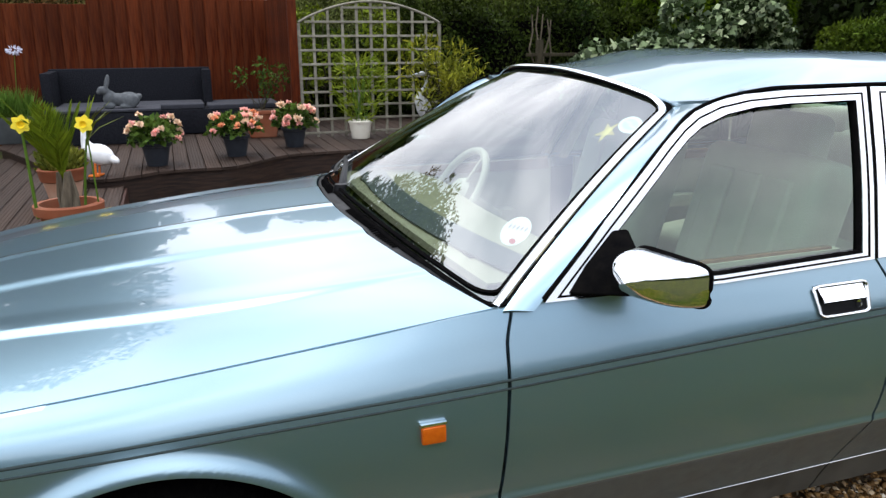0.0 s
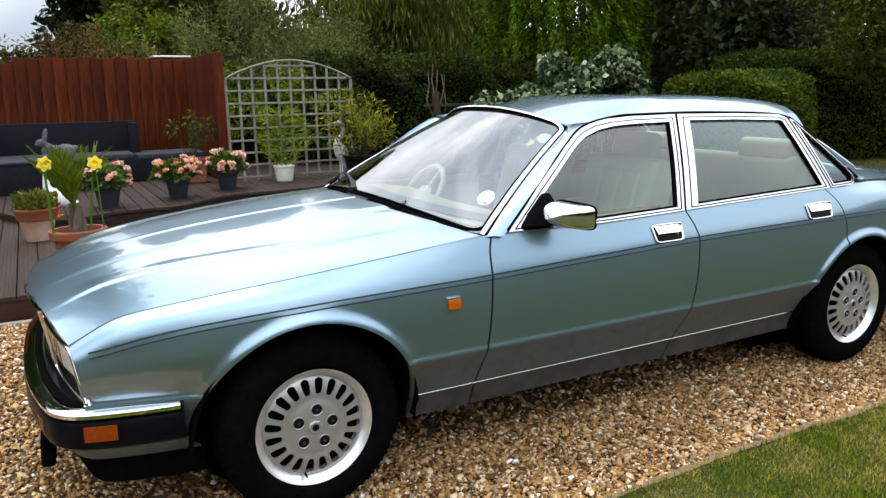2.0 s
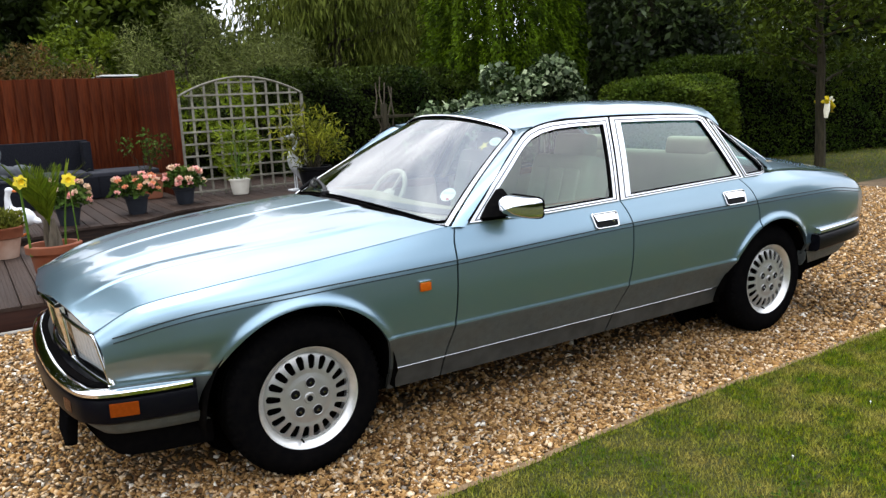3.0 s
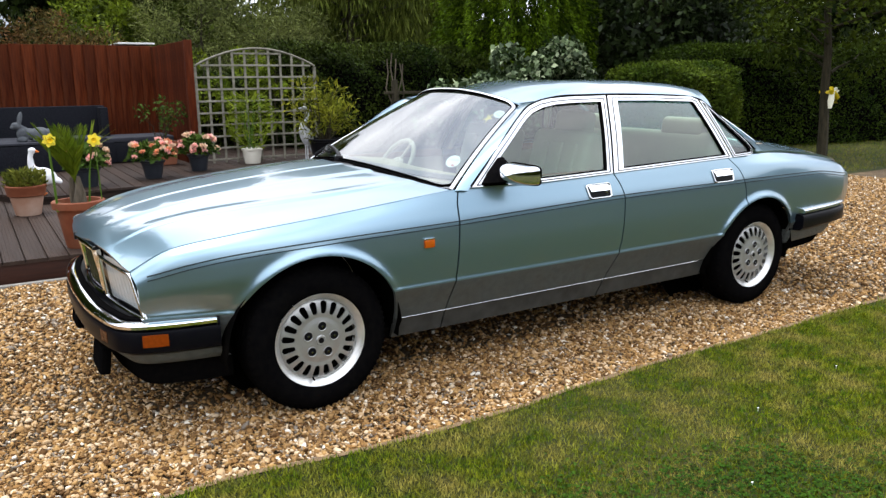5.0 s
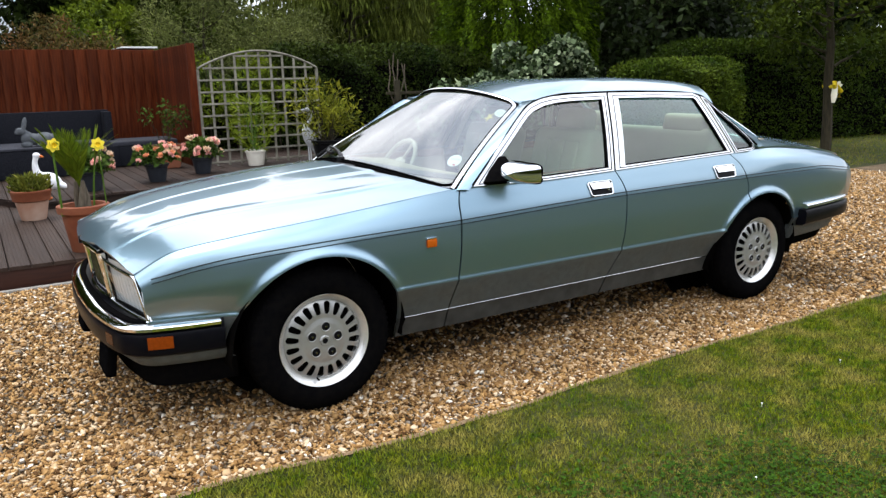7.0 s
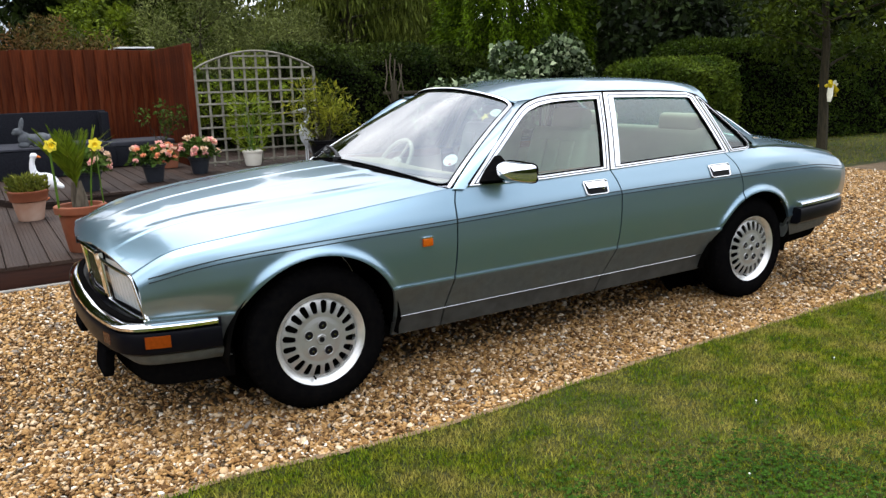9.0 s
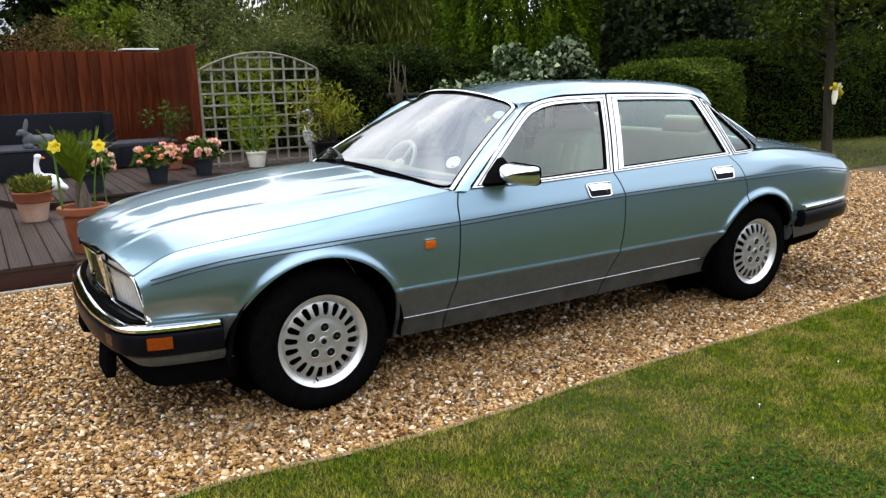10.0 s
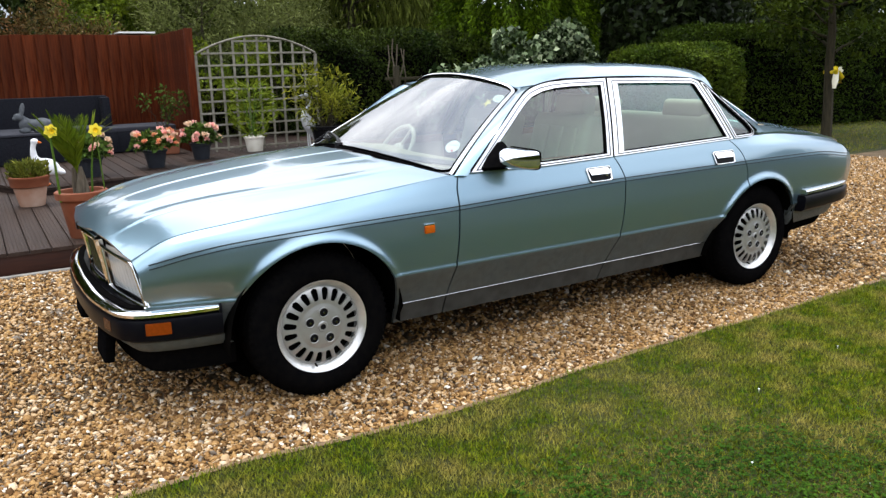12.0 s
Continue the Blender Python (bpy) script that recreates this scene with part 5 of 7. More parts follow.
def lawn_at(x, v):
    y = lawn_edge(x)
    if v == 0:
        return (x, y + 0.012, -0.03)
    if v == 1:
        return (x, y, 0.008)
    y -= (v - 1) ** 1.6 * 0.05
    return (x, y, 0.016 + 0.012 * noise.noise((x * 0.6, y * 0.6, 3)))


lawn = tagged(raw("lawn", *quad_grid(lines(-14, 26, 260), range(0, 40), lawn_at), EARTH, smooth=True), "mown green lawn with dry patches", "lawn", kind="structure")


def far_edge(x):
    return 3.38 + 0.05 * math.sin(0.8 * x)


far_lawn = tagged(raw("far_lawn", *quad_grid(lines(7.6, 30, 40), lines(0, 1, 10), lambda x, v: (x, far_edge(x) + v * 9 - (0.02 if v == 0 else 0), 0.02 if v > 0 else -0.03)), EARTH, smooth=True),
                  "lawn beyond the gravel drive", "lawn", kind="structure")


def bulk(name, co, faces_n, mat, parent=None, label="", category="", kind="stuff", group=""):
    """A mesh of many equal small polygons from a flat array of corners."""
    me = bpy.data.meshes.new(name)
    n = len(co)
    me.vertices.add(n)
    me.vertices.foreach_set("co", np.asarray(co, np.float32).ravel())
    me.loops.add(n)
    me.loops.foreach_set("vertex_index", np.arange(n, dtype=np.int32))
    me.polygons.add(n // faces_n)
    me.polygons.foreach_set("loop_start", np.arange(0, n, faces_n, dtype=np.int32))
    me.update(calc_edges=True)
    ob = obj(name, me, mat, parent)
    return tagged(ob, label, category, group, kind if not parent else "")


# Gravel: loose stones, each with its own facets.
def stones(name, spots, sizes, mat, fine=True):
    if fine:
        base = bmesh.new()
        bmesh.ops.create_icosphere(base, subdivisions=1, radius=1.0)
        bv = np.array([v.co for v in base.verts])
        bf = np.array([[v.index for v in fc.verts] for fc in base.faces])
        base.free()
    else:
        bv = np.array([(1, 0, 0), (-1, 0, 0), (0, 1, 0), (0, -1, 0), (0, 0, 1), (0, 0, -1)], float)
        bf = np.array([(0, 2, 4), (2, 1, 4), (1, 3, 4), (3, 0, 4), (2, 0, 5), (1, 2, 5), (3, 1, 5), (0, 3, 5)])
    n = len(spots)
    scl = sizes[:, None] * rng.uniform(0.5, 1.4, (n, 3)) * np.array([1, 1, 0.55])
    ang = rng.uniform(0, 2 * np.pi, n)
    v = bv[None] * (1 + rng.uniform(-0.32, 0.30, (n, len(bv), 1))) * scl[:, None]
    tilt = rng.normal(0, 0.35, (n, 2))
    v[..., 2] += v[..., 0] * tilt[:, :1] + v[..., 1] * tilt[:, 1:]
    c, s = np.cos(ang)[:, None], np.sin(ang)[:, None]
    x, y = v[..., 0] * c - v[..., 1] * s, v[..., 0] * s + v[..., 1] * c
    v = np.stack([x, y, v[..., 2]], -1) + spots[:, None]
    me = bpy.data.meshes.new(name)
    nv, nf = n * len(bv), n * len(bf)
    idx = (bf[None] + (np.arange(n) * len(bv))[:, None, None]).reshape(-1).astype(np.int32)
    me.vertices.add(nv)
    me.vertices.foreach_set("co", v.astype(np.float32).ravel())
    me.loops.add(len(idx))
    me.loops.foreach_set("vertex_index", idx)
    me.polygons.add(nf)
    me.polygons.foreach_set("loop_start", np.arange(0, len(idx), 3, dtype=np.int32))
    me.update(calc_edges=True)
    return obj(name, me, mat)


def spots_in(n, x0, x1, y0, y1, z):
    p = np.stack([rng.uniform(x0, x1, n), rng.uniform(y0, y1, n), np.full(n, z) + rng.uniform(-0.004, 0.006, n)], 1)
    return p[p[:, 1] > np.interp(p[:, 0], EDGE_X, EDGE_Y) + 0.012]


near = np.concatenate([spots_in(48000, -2.6, 3.4, -0.47, 0.30, 0.0), spots_in(10000, -2.6, -0.5, 0.30, 1.2, 0.0)])
mid = np.concatenate([spots_in(30000, -3.2, -0.2, 1.2, 3.12, 0.0), spots_in(66000, 3.4, 9.5, -0.47, 3.3, 0.0), spots_in(26000, -0.5, 3.4, 0.30, 3.1, 0.0), spots_in(24000, -7.0, -3.2, -0.47, 3.1, 0.0), spots_in(5000, -3.2, -2.6, -0.47, 1.2, 0.0)])
tagged(stones("gravel", near, rng.gamma(6, 0.00138, len(near)).clip(0.0036, 0.017), STONES), "loose golden-brown gravel stones on the drive", "gravel", kind="stuff")
tagged(stones("gravel", mid, rng.gamma(6, 0.00185, len(mid)).clip(0.006, 0.022), STONES, False), "loose golden-brown gravel stones on the drive", "gravel", kind="stuff")


# Grass.
def grass(name, n, x0, x1, y0, y1, tall, label, z=0.015):
    p = np.stack([rng.uniform(x0, x1, n), rng.uniform(y0, y1, n), np.full(n, z)], 1)
    edge = np.interp(p[:, 0], EDGE_X, EDGE_Y) + rng.normal(-0.016, 0.012, n)
    if y1 < 1:
        p = p[p[:, 1] < edge]
    n = len(p)
    q = rng.uniform(0, 2 * np.pi, n)
    lean = rng.uniform(0.1, 1.1, n)
    h = rng.uniform(0.5, 1.2, n) * tall
    wd = rng.uniform(0.0014, 0.0034, n)
    d = np.stack([np.cos(q), np.sin(q), np.zeros(n)], 1)
    e = np.stack([-np.sin(q), np.cos(q), np.zeros(n)], 1)
    tip = p + d * (h * lean)[:, None] + np.array([0, 0, 1]) * (h * 0.9)[:, None]
    co = np.stack([p - e * wd[:, None], p + e * wd[:, None], tip], 1).reshape(-1, 3)
    return bulk(name, co, 3, BLADES, None, label, "grass")


grass("grass", 290000, -1.4, 3.4, -2.5, -0.30, 0.019, "short mown grass blades of the lawn")
grass("grass", 60000, 3.0, 9.0, -2.2, -0.36, 0.036, "short mown grass blades of the lawn")
grass("grass", 50000, -7.0, -1.4, -6.5, -0.3, 0.045, "short mown grass blades of the lawn")
grass("grass", 50000, -1.4, 9.0, -6.5, -2.4, 0.045, "short mown grass blades of the lawn")
grass("grass", 30000, 9.0, 20.0, 3.35, 7.0, 0.05, "short mown grass blades beyond the drive", 0.02)

# Small white clover heads in the lawn.
DAISIES = [(0.98, -1.42), (1.52, -1.05), (0.62, -1.78), (2.25, -0.95), (1.18, -1.72), (2.7, -1.2), (0.15, -1.62), (1.85, -1.5)]
for x, y in DAISIES:
    d = lathe([(0, 0.003), (0.003, 0.0026), (0.0042, 0.001), (0.0024, -0.0015), (0, -0.0022)], 8, Matrix.Translation((x, y, 0.032)))
    tube([(x, y, 0.015), (x + 0.002, y, 0.031)], 0.0010, 5, bm=d)
    tagged(part("clover_flower", d, WHITE), "small white clover flower in the lawn", "flower", "clover flowers in the lawn")

# Clover in dark clumps, and the bare earth where the lawn meets the gravel.
CLUMPS = ((0.43, -1.22, 0.16), (1.10, -1.36, 0.17), (0.99, -1.60, 0.22), (1.15, -1.75, 0.22), (0.62, -1.52, 0.18), (0.20, -1.32, 0.14), (1.75, -1.85, 0.25), (0.80, -1.28, 0.10), (2.35, -1.70, 0.2))
pts = np.concatenate([rng.normal((x, y), r * 0.75, (int(9000 * r * r) + 60, 2)) for x, y, r in CLUMPS])
cp = np.column_stack([pts, rng.uniform(0.024, 0.038, len(pts))])
tilt = np.column_stack([rng.normal(0, 0.35, (len(pts), 2)), np.ones(len(pts))])
cp = np.repeat(cp, 3, 0)
cq = (np.tile([0, 2.1, 4.2], len(pts)) + np.repeat(rng.uniform(0, 6.28, len(pts)), 3))
cd = np.column_stack([np.cos(cq), np.sin(cq), rng.normal(0, 0.15, len(cq))])
CLOVER_SPRAYS = (cp, cd, np.repeat(tilt, 3, 0), rng.uniform(0.007, 0.013, len(cq)))
tagged(raw("edging_soil", *quad_grid(lines(-14, 26, 400), lines(0, 1, 3), lambda x, v: (x, lawn_edge(x) - 0.014 + 0.050 * v + 0.006 * math.sin(31 * x) * v, 0.0145 - 0.010 * v * v)), EDGE_SOIL, smooth=True), "bare brown earth edge of the lawn", "soil", kind="structure")

# ---- decking ----
PLANK = 0.142
UPPER_EDGE = curve([(-1.75, 8.35), (-1.30, 7.30), (-0.85, 6.15), (-0.62, 5.86), (-0.49, 5.83), (-0.2, 5.97), (0.02, 6.12), (0.28, 6.13), (0.53, 6.11), (0.82, 6.32), (1.05, 6.58), (1.27, 6.73), (1.76, 6.78), (2.08, 6.80), (2.73, 7.0), (4.6, 7.2)])

upper = empty("upper_deck", "raised red-brown timber decking with a curved front edge", "deck", kind="structure")
deck = empty("deck", "red-brown grooved timber decking, its lower level beside the gravel", "deck", kind="structure")
part("joist_frame", box((3.2, 4.8, 0.10), Matrix.Translation((-1.98, 5.62, 0.085))), SHELL, deck)
part("joist_frame", box((5.0, 2.9, 0.16), Matrix.Translation((2.1, 8.75, 0.12))), SHELL, upper)
bed = tagged(raw("soil_bed", *quad_grid(lines(-0.33, 5.2, 30), lines(3.3, 7.4, 24), lambda x, y: (x, y, -0.008 + 0.012 * noise.noise((x * 3, y * 3, 5)))), SOIL, smooth=True), "dark soil bed below the raised decking", "soil", kind="structure")


def plank_mesh(name, length, edge=None, x0=0.0):
    bm = bmesh.new()
    w = PLANK - 0.007
    prof = [(-w / 2, -0.028), (-w / 2, -0.004), (-w / 2 + 0.004, 0.0)]
    for g in range(5):
        c = -w / 2 + w * (g + 0.5) / 5
        prof += [(c - 0.006, 0.0), (c - 0.003, -0.003), (c + 0.003, -0.003), (c + 0.006, 0.0)]
    prof += [(w / 2 - 0.004, 0.0), (w / 2, -0.004), (w / 2, -0.028)]
    a, b = [bm.verts.new((x, edge(x0 + x) - edge(x0) if edge else 0, z)) for x, z in prof], [bm.verts.new((x, length, z)) for x, z in prof]
    for k in range(len(prof) - 1):
        bm.faces.new((a[k], a[k + 1], b[k + 1], b[k]))
    bm.faces.new(a[::-1])
    bm.faces.new(b)
    me = bpy.data.meshes.new(name)
    bmesh.ops.recalc_face_normals(bm, faces=bm.faces[:])
    bm.to_mesh(me)
    bm.free()
    me.materials.append(DECKING)
    return me


long_plank = plank_mesh("plank", 4.9)
for k in range(23):
    ob = new("plank", long_plank)
    ob.parent = deck
    ob.location = (-3.55 + k * PLANK, DECK_Y - 0.02, DECK_Z)
for k in range(44):
    x = -1.70 + k * PLANK
    y = UPPER_EDGE(x) - 0.02
    ob = new("plank", plank_mesh("plank", 10.3 - y, UPPER_EDGE, x))
    ob.parent = upper
    ob.location = (x, y, UPPER_Z)
part("fascia", box((3.27, 0.025, 0.15), Matrix.Translation((-2.0, DECK_Y + 0.0, 0.072)), 0.004), FASCIA, deck, "red-brown front board")
part("fascia", box((0.025, 4.6, 0.15), Matrix.Translation((-0.345, DECK_Y + 2.3, 0.072)), 0.004), FASCIA, deck, "red-brown side board")
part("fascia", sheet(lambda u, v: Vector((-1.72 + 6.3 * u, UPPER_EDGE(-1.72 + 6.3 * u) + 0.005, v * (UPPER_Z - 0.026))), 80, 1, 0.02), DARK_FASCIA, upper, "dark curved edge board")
part("edging", box((8.6, 0.05, 0.03), Matrix.Translation((0.7, DECK_Y - 0.06, 0.0)), 0.008), material("grey_concrete_edging", (0.30, 0.28, 0.25), 0.9, other=(0.2, 0.19, 0.17), scale=20.0, bump=0.4), deck)

# ---- fence ----
fence = empty("fence", "tall red-brown stained close-board fence behind the deck", "fence", kind="structure")


def board(parent, at, turn, h, w=0.182):
    bm = box((w, 0.018, h), Matrix.Translation((0, 0, h / 2)), 0.003, 1)
    for v in bm.verts:
        v.co.y += (v.co.x / w) * 0.034
    me = bpy.data.meshes.new("board")
    bm.to_mesh(me)
    bm.free()
    me.materials.append(FENCE_WOOD)
    ob = new("board", me)
    ob.parent = parent
    ob.matrix_basis = pose(*at, 0, 0, turn)


r2 = random.Random(3)
for k in range(31):
    x = 1.42 - k * 0.166
    top = 1.945 if x > -0.75 else 1.86
    board(fence, (x, 10.22 + r2.uniform(-0.003, 0.003), 0.05), r2.uniform(-1.2, 1.2), top - 0.05 + r2.uniform(-0.006, 0.006))
for k in range(13):
    y = 8.12 + k * 0.166
    board(fence, (1.515, y, 0.05), 90 + r2.uniform(-1.2, 1.2), 1.93 - 0.05 + r2.uniform(-0.006, 0.006))
part("post", box((0.10, 0.10, 1.94), Matrix.Translation((1.53, 8.02, 0.97)), 0.006), FENCE_WOOD, fence)
part("rail", box((5.2, 0.05, 0.08), Matrix.Translation((-1.1, 10.27, 1.5)), 0.004), FENCE_WOOD, fence)
part("rail", box((5.2, 0.05, 0.08), Matrix.Translation((-1.1, 10.27, 0.6)), 0.004), FENCE_WOOD, fence)

# ---- arched trellis ----
trellis = empty("trellis", "weathered grey wooden square-lattice trellis with an arched top", "trellis", at=(1.60, 8.0, 0.25))
TW = 1.75


def arch_z(x):
    return 1.335 + 0.245 * math.sin(math.pi * min(max(x / TW, 0), 1)) ** 0.85


for k in range(11):
    x = TW * k / 10
    b = 0.038 if k in (0, 10) else 0.032
    part("lath", box((b, 0.018 if 0 < k < 10 else 0.034, arch_z(x)), Matrix.Translation((x, 0.0, arch_z(x) / 2)), 0.002, 1), TRELLIS_WOOD, trellis)
for k in range(10):
    z = 0.05 + 0.163 * k
    x0, x1 = 0.0, TW
    if z > 1.335:
        xs = [x for x in lines(0, TW, 100) if arch_z(x) > z + 0.02]
        x0, x1 = xs[0], xs[-1]
    part("lath", box((x1 - x0, 0.014, 0.026), Matrix.Translation(((x0 + x1) / 2, -0.017, z)), 0.002, 1), TRELLIS_WOOD, trellis)
part("arch_rail", tube([(TW * k / 40, -0.004, arch_z(TW * k / 40) + 0.01) for k in range(41)], 0.020, 6, flat=0.8), TRELLIS_WOOD, trellis)

# ---- plants: helpers ----
def leaf_quads(p, d, n, ln, wd):
    """Pointed leaves at p along d with face normal near n."""
    d = d / (np.linalg.norm(d, axis=1, keepdims=True) + 1e-9)
    s = np.cross(d, n)
    s = s / (np.linalg.norm(s, axis=1, keepdims=True) + 1e-9)
    u = np.cross(s, d)
    ln, wd = np.asarray(ln)[:, None], np.asarray(wd)[:, None]
    a, b = p, p + d * ln
    mid = p + d * ln * 0.45 + u * wd * 0.25
    return np.stack([a, mid + s * wd * 0.5, b, mid - s * wd * 0.5], 1).reshape(-1, 3)


bulk("clover", leaf_quads(CLOVER_SPRAYS[0], CLOVER_SPRAYS[1], CLOVER_SPRAYS[2], CLOVER_SPRAYS[3], CLOVER_SPRAYS[3] * 0.95), 4, CLOVER, None, "dark green clover leaves in clumps in the lawn", "clover")


def rand_dir(n):
    v = rng.normal(0, 1, (n, 3))
    return v / np.linalg.norm(v, axis=1, keepdims=True)


def clump_leaves(centres, radii, per, size, droop=0.0, up=0.0, aspect=0.45, fill=0.55, squash=1.0):
    """Leaves over and in round clumps; droop hangs them, up lifts them."""
    centres, radii = np.asarray(centres, float), np.asarray(radii, float)
    idx = np.repeat(np.arange(len(centres)), per)
    n = len(idx)
    o = rand_dir(n)
    r = radii[idx] * np.where(rng.random(n) < fill, rng.uniform(0.82, 1.08, n), rng.uniform(0.3, 0.9, n) ** 0.5)
    p = centres[idx] + o * r[:, None] * np.array([1, 1, squash])
    d = o * 0.6 + rand_dir(n) * 0.8 + np.array([0, 0, up - droop])
    nn = o + rand_dir(n) * 0.7
    ln = size * rng.uniform(0.6, 1.3, n)
    return leaf_quads(p, d, nn, ln, ln * aspect)


def limb(bm, a, b, r0, r1, wob=0.05, n=6, sides=8):
    a, b = Vector(a), Vector(b)
    ll = (b - a).length
    pts = [a.lerp(b, k / n) + Vector((r2.uniform(-1, 1), r2.uniform(-1, 1), 0)) * wob * ll * math.sin(math.pi * k / n) for k in range(n + 1)]
    tube(pts, [r0 + (r1 - r0) * k / n for k in range(n + 1)], sides, bm=bm, up=(0.3, 0.9, 0.1))


def tree(name, at, height, crown_r, mat, leaf=0.10, clumps=40, per=160, label="", category="tree", trunk_r=0.12, low=0.3, droop=0.0, aspect=0.45, cone=0.0, seed=1, lean=0.1, sway=0.02):
    """A tapered trunk with limbs, and a crown of leafy clumps with gaps between them."""
    t = empty(name, label, category, at=at)
    rr = np.random.default_rng(seed)
    bm = bmesh.new()
    limb(bm, (0, 0, -0.05), (lean * crown_r, 0, height * 0.93), trunk_r, trunk_r * 0.2, sway, 8)
    cs, rs = [], []
    for k in range(clumps):
        f = rr.uniform(0, 1)
        z = height * (low + (1 - low) * f)
        prof = (1 - f) ** 0.8 if cone else math.sin(math.pi * (0.12 + 0.80 * f)) ** 0.7
        q, rad = rr.uniform(0, 2 * math.pi), crown_r * prof * rr.uniform(0.35, 1.0)
        cs.append((rad * math.cos(q), rad * math.sin(q), z))
        rs.append(crown_r * rr.uniform(0.20, 0.36) * (0.6 + 0.4 * prof))
        if k % 3 == 0:
            limb(bm, (0, 0, z * 0.82), cs[-1], trunk_r * 0.35 * (1 - 0.6 * f), 0.008, 0.06, 4, 6)
    part("trunk", bm, BARK, t)
    co = clump_leaves(cs, rs, per, leaf, droop=droop, aspect=aspect)
    bulk("crown", co, 4, mat, t)
    return t


def hedge(name, x0, x1, y0, y1, h, mat, n, leaf, label, turn=0.0, at=(0, 0, 0), wob=0.05, group=""):
    """A clipped hedge: a leafy skin round a near-black box that stands for its inner shade."""
    hd = empty(name, label, "hedge", group, at=at, turn=turn)
    L, W = x1 - x0, y1 - y0
    areas = np.array([L * h, L * h, L * W, W * h, W * h])
    which = rng.choice(5, n, p=areas / areas.sum())
    u, v = rng.random(n), rng.random(n)
    dep = rng.gamma(1.5, 0.05, n).clip(0, 0.3) - 0.03
    p = np.zeros((n, 3))
    nn = np.zeros((n, 3))
    for k, (ax, side) in enumerate(((1, 0), (1, 1), (2, 1), (0, 0), (0, 1))):
        m = which == k
        base = np.stack([x0 + L * u[m], y0 + W * u[m], h * v[m]], 1)
        if ax == 1:
            base[:, 1] = np.where(side, y1 - dep[m], y0 + dep[m])
        elif ax == 2:
            base[:, 1], base[:, 2] = y0 + W * v[m], h - dep[m]
        else:
            base[:, 0] = np.where(side, x1 - dep[m], x0 + dep[m])
            base[:, 1] = y0 + W * u[m]
        p[m] = base
        nn[m, ax] = 1 if side else -1
    # The clipped shoulders are rounded over.
    r = 0.11
    f = ((p[:, 2] - (h - r)) / r).clip(0, 1)
    pull = r * (1 - np.sqrt(1 - (0.97 * f) ** 2))
    for ax, lo, hi in ((0, x0, x1), (1, y0, y1)):
        half = (hi - lo) / 2
        p[:, ax] = (lo + hi) / 2 + (p[:, ax] - (lo + hi) / 2) * (1 - pull / half)
    nn[:, 2] += 1.2 * f
    p += wob * np.stack([np.sin(p[:, 1] * 4 + p[:, 2] * 5), np.sin(p[:, 0] * 4.3 + p[:, 2] * 6), np.sin(p[:, 0] * 3.1 + p[:, 1] * 4.7)], 1)
    co = leaf_quads(p, nn * 0.5 + rand_dir(n), nn + rand_dir(n) * 0.8, leaf * rng.uniform(0.6, 1.3, n), leaf * 0.5 * rng.uniform(0.7, 1.2, n))
    bulk("foliage", co, 4, mat, hd)
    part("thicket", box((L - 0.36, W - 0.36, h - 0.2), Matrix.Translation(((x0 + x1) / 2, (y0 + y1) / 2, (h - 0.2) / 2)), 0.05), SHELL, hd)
    return hd


# ---- shrubs, hedges and trees behind the deck and the drive ----
hedge("clipped_hedge", 5.75, 7.15, 3.42, 4.25, 1.50, L_BOX, 34000, 0.05, "low clipped green hedge with a square end beside the drive")
hedge("tall_hedge", 0.0, 13.0, 0.0, 1.3, 1.93, L_HEDGE, 60000, 0.07, "tall dark green clipped hedge along the far lawn", turn=-9, at=(10.2, 6.75, 0))
hedge("conifer_hedge", 3.55, 7.6, 9.6, 10.8, 1.86, L_YEW, 30000, 0.08, "dark rough conifer hedge behind the trellis", wob=0.15)

for k, (x, y, h, r) in enumerate(((1.95, 9.7, 1.75, 0.42), (2.65, 9.9, 1.55, 0.50), (3.35, 9.8, 1.70, 0.40), (2.3, 10.3, 1.95, 0.55), (3.05, 10.4, 1.9, 0.50))):
    tree("shrub", (x, y, 0), h, r, L_LIME, 0.085, 11, 60, "loose yellow-green shrub behind the trellis", "shrub", 0.02, 0.3, seed=60 + k)
hedge("low_hedge", 1.78, 3.5, 10.7, 11.6, 1.42, L_YEW, 14000, 0.08, "dark olive hedge behind the trellis", wob=0.12)


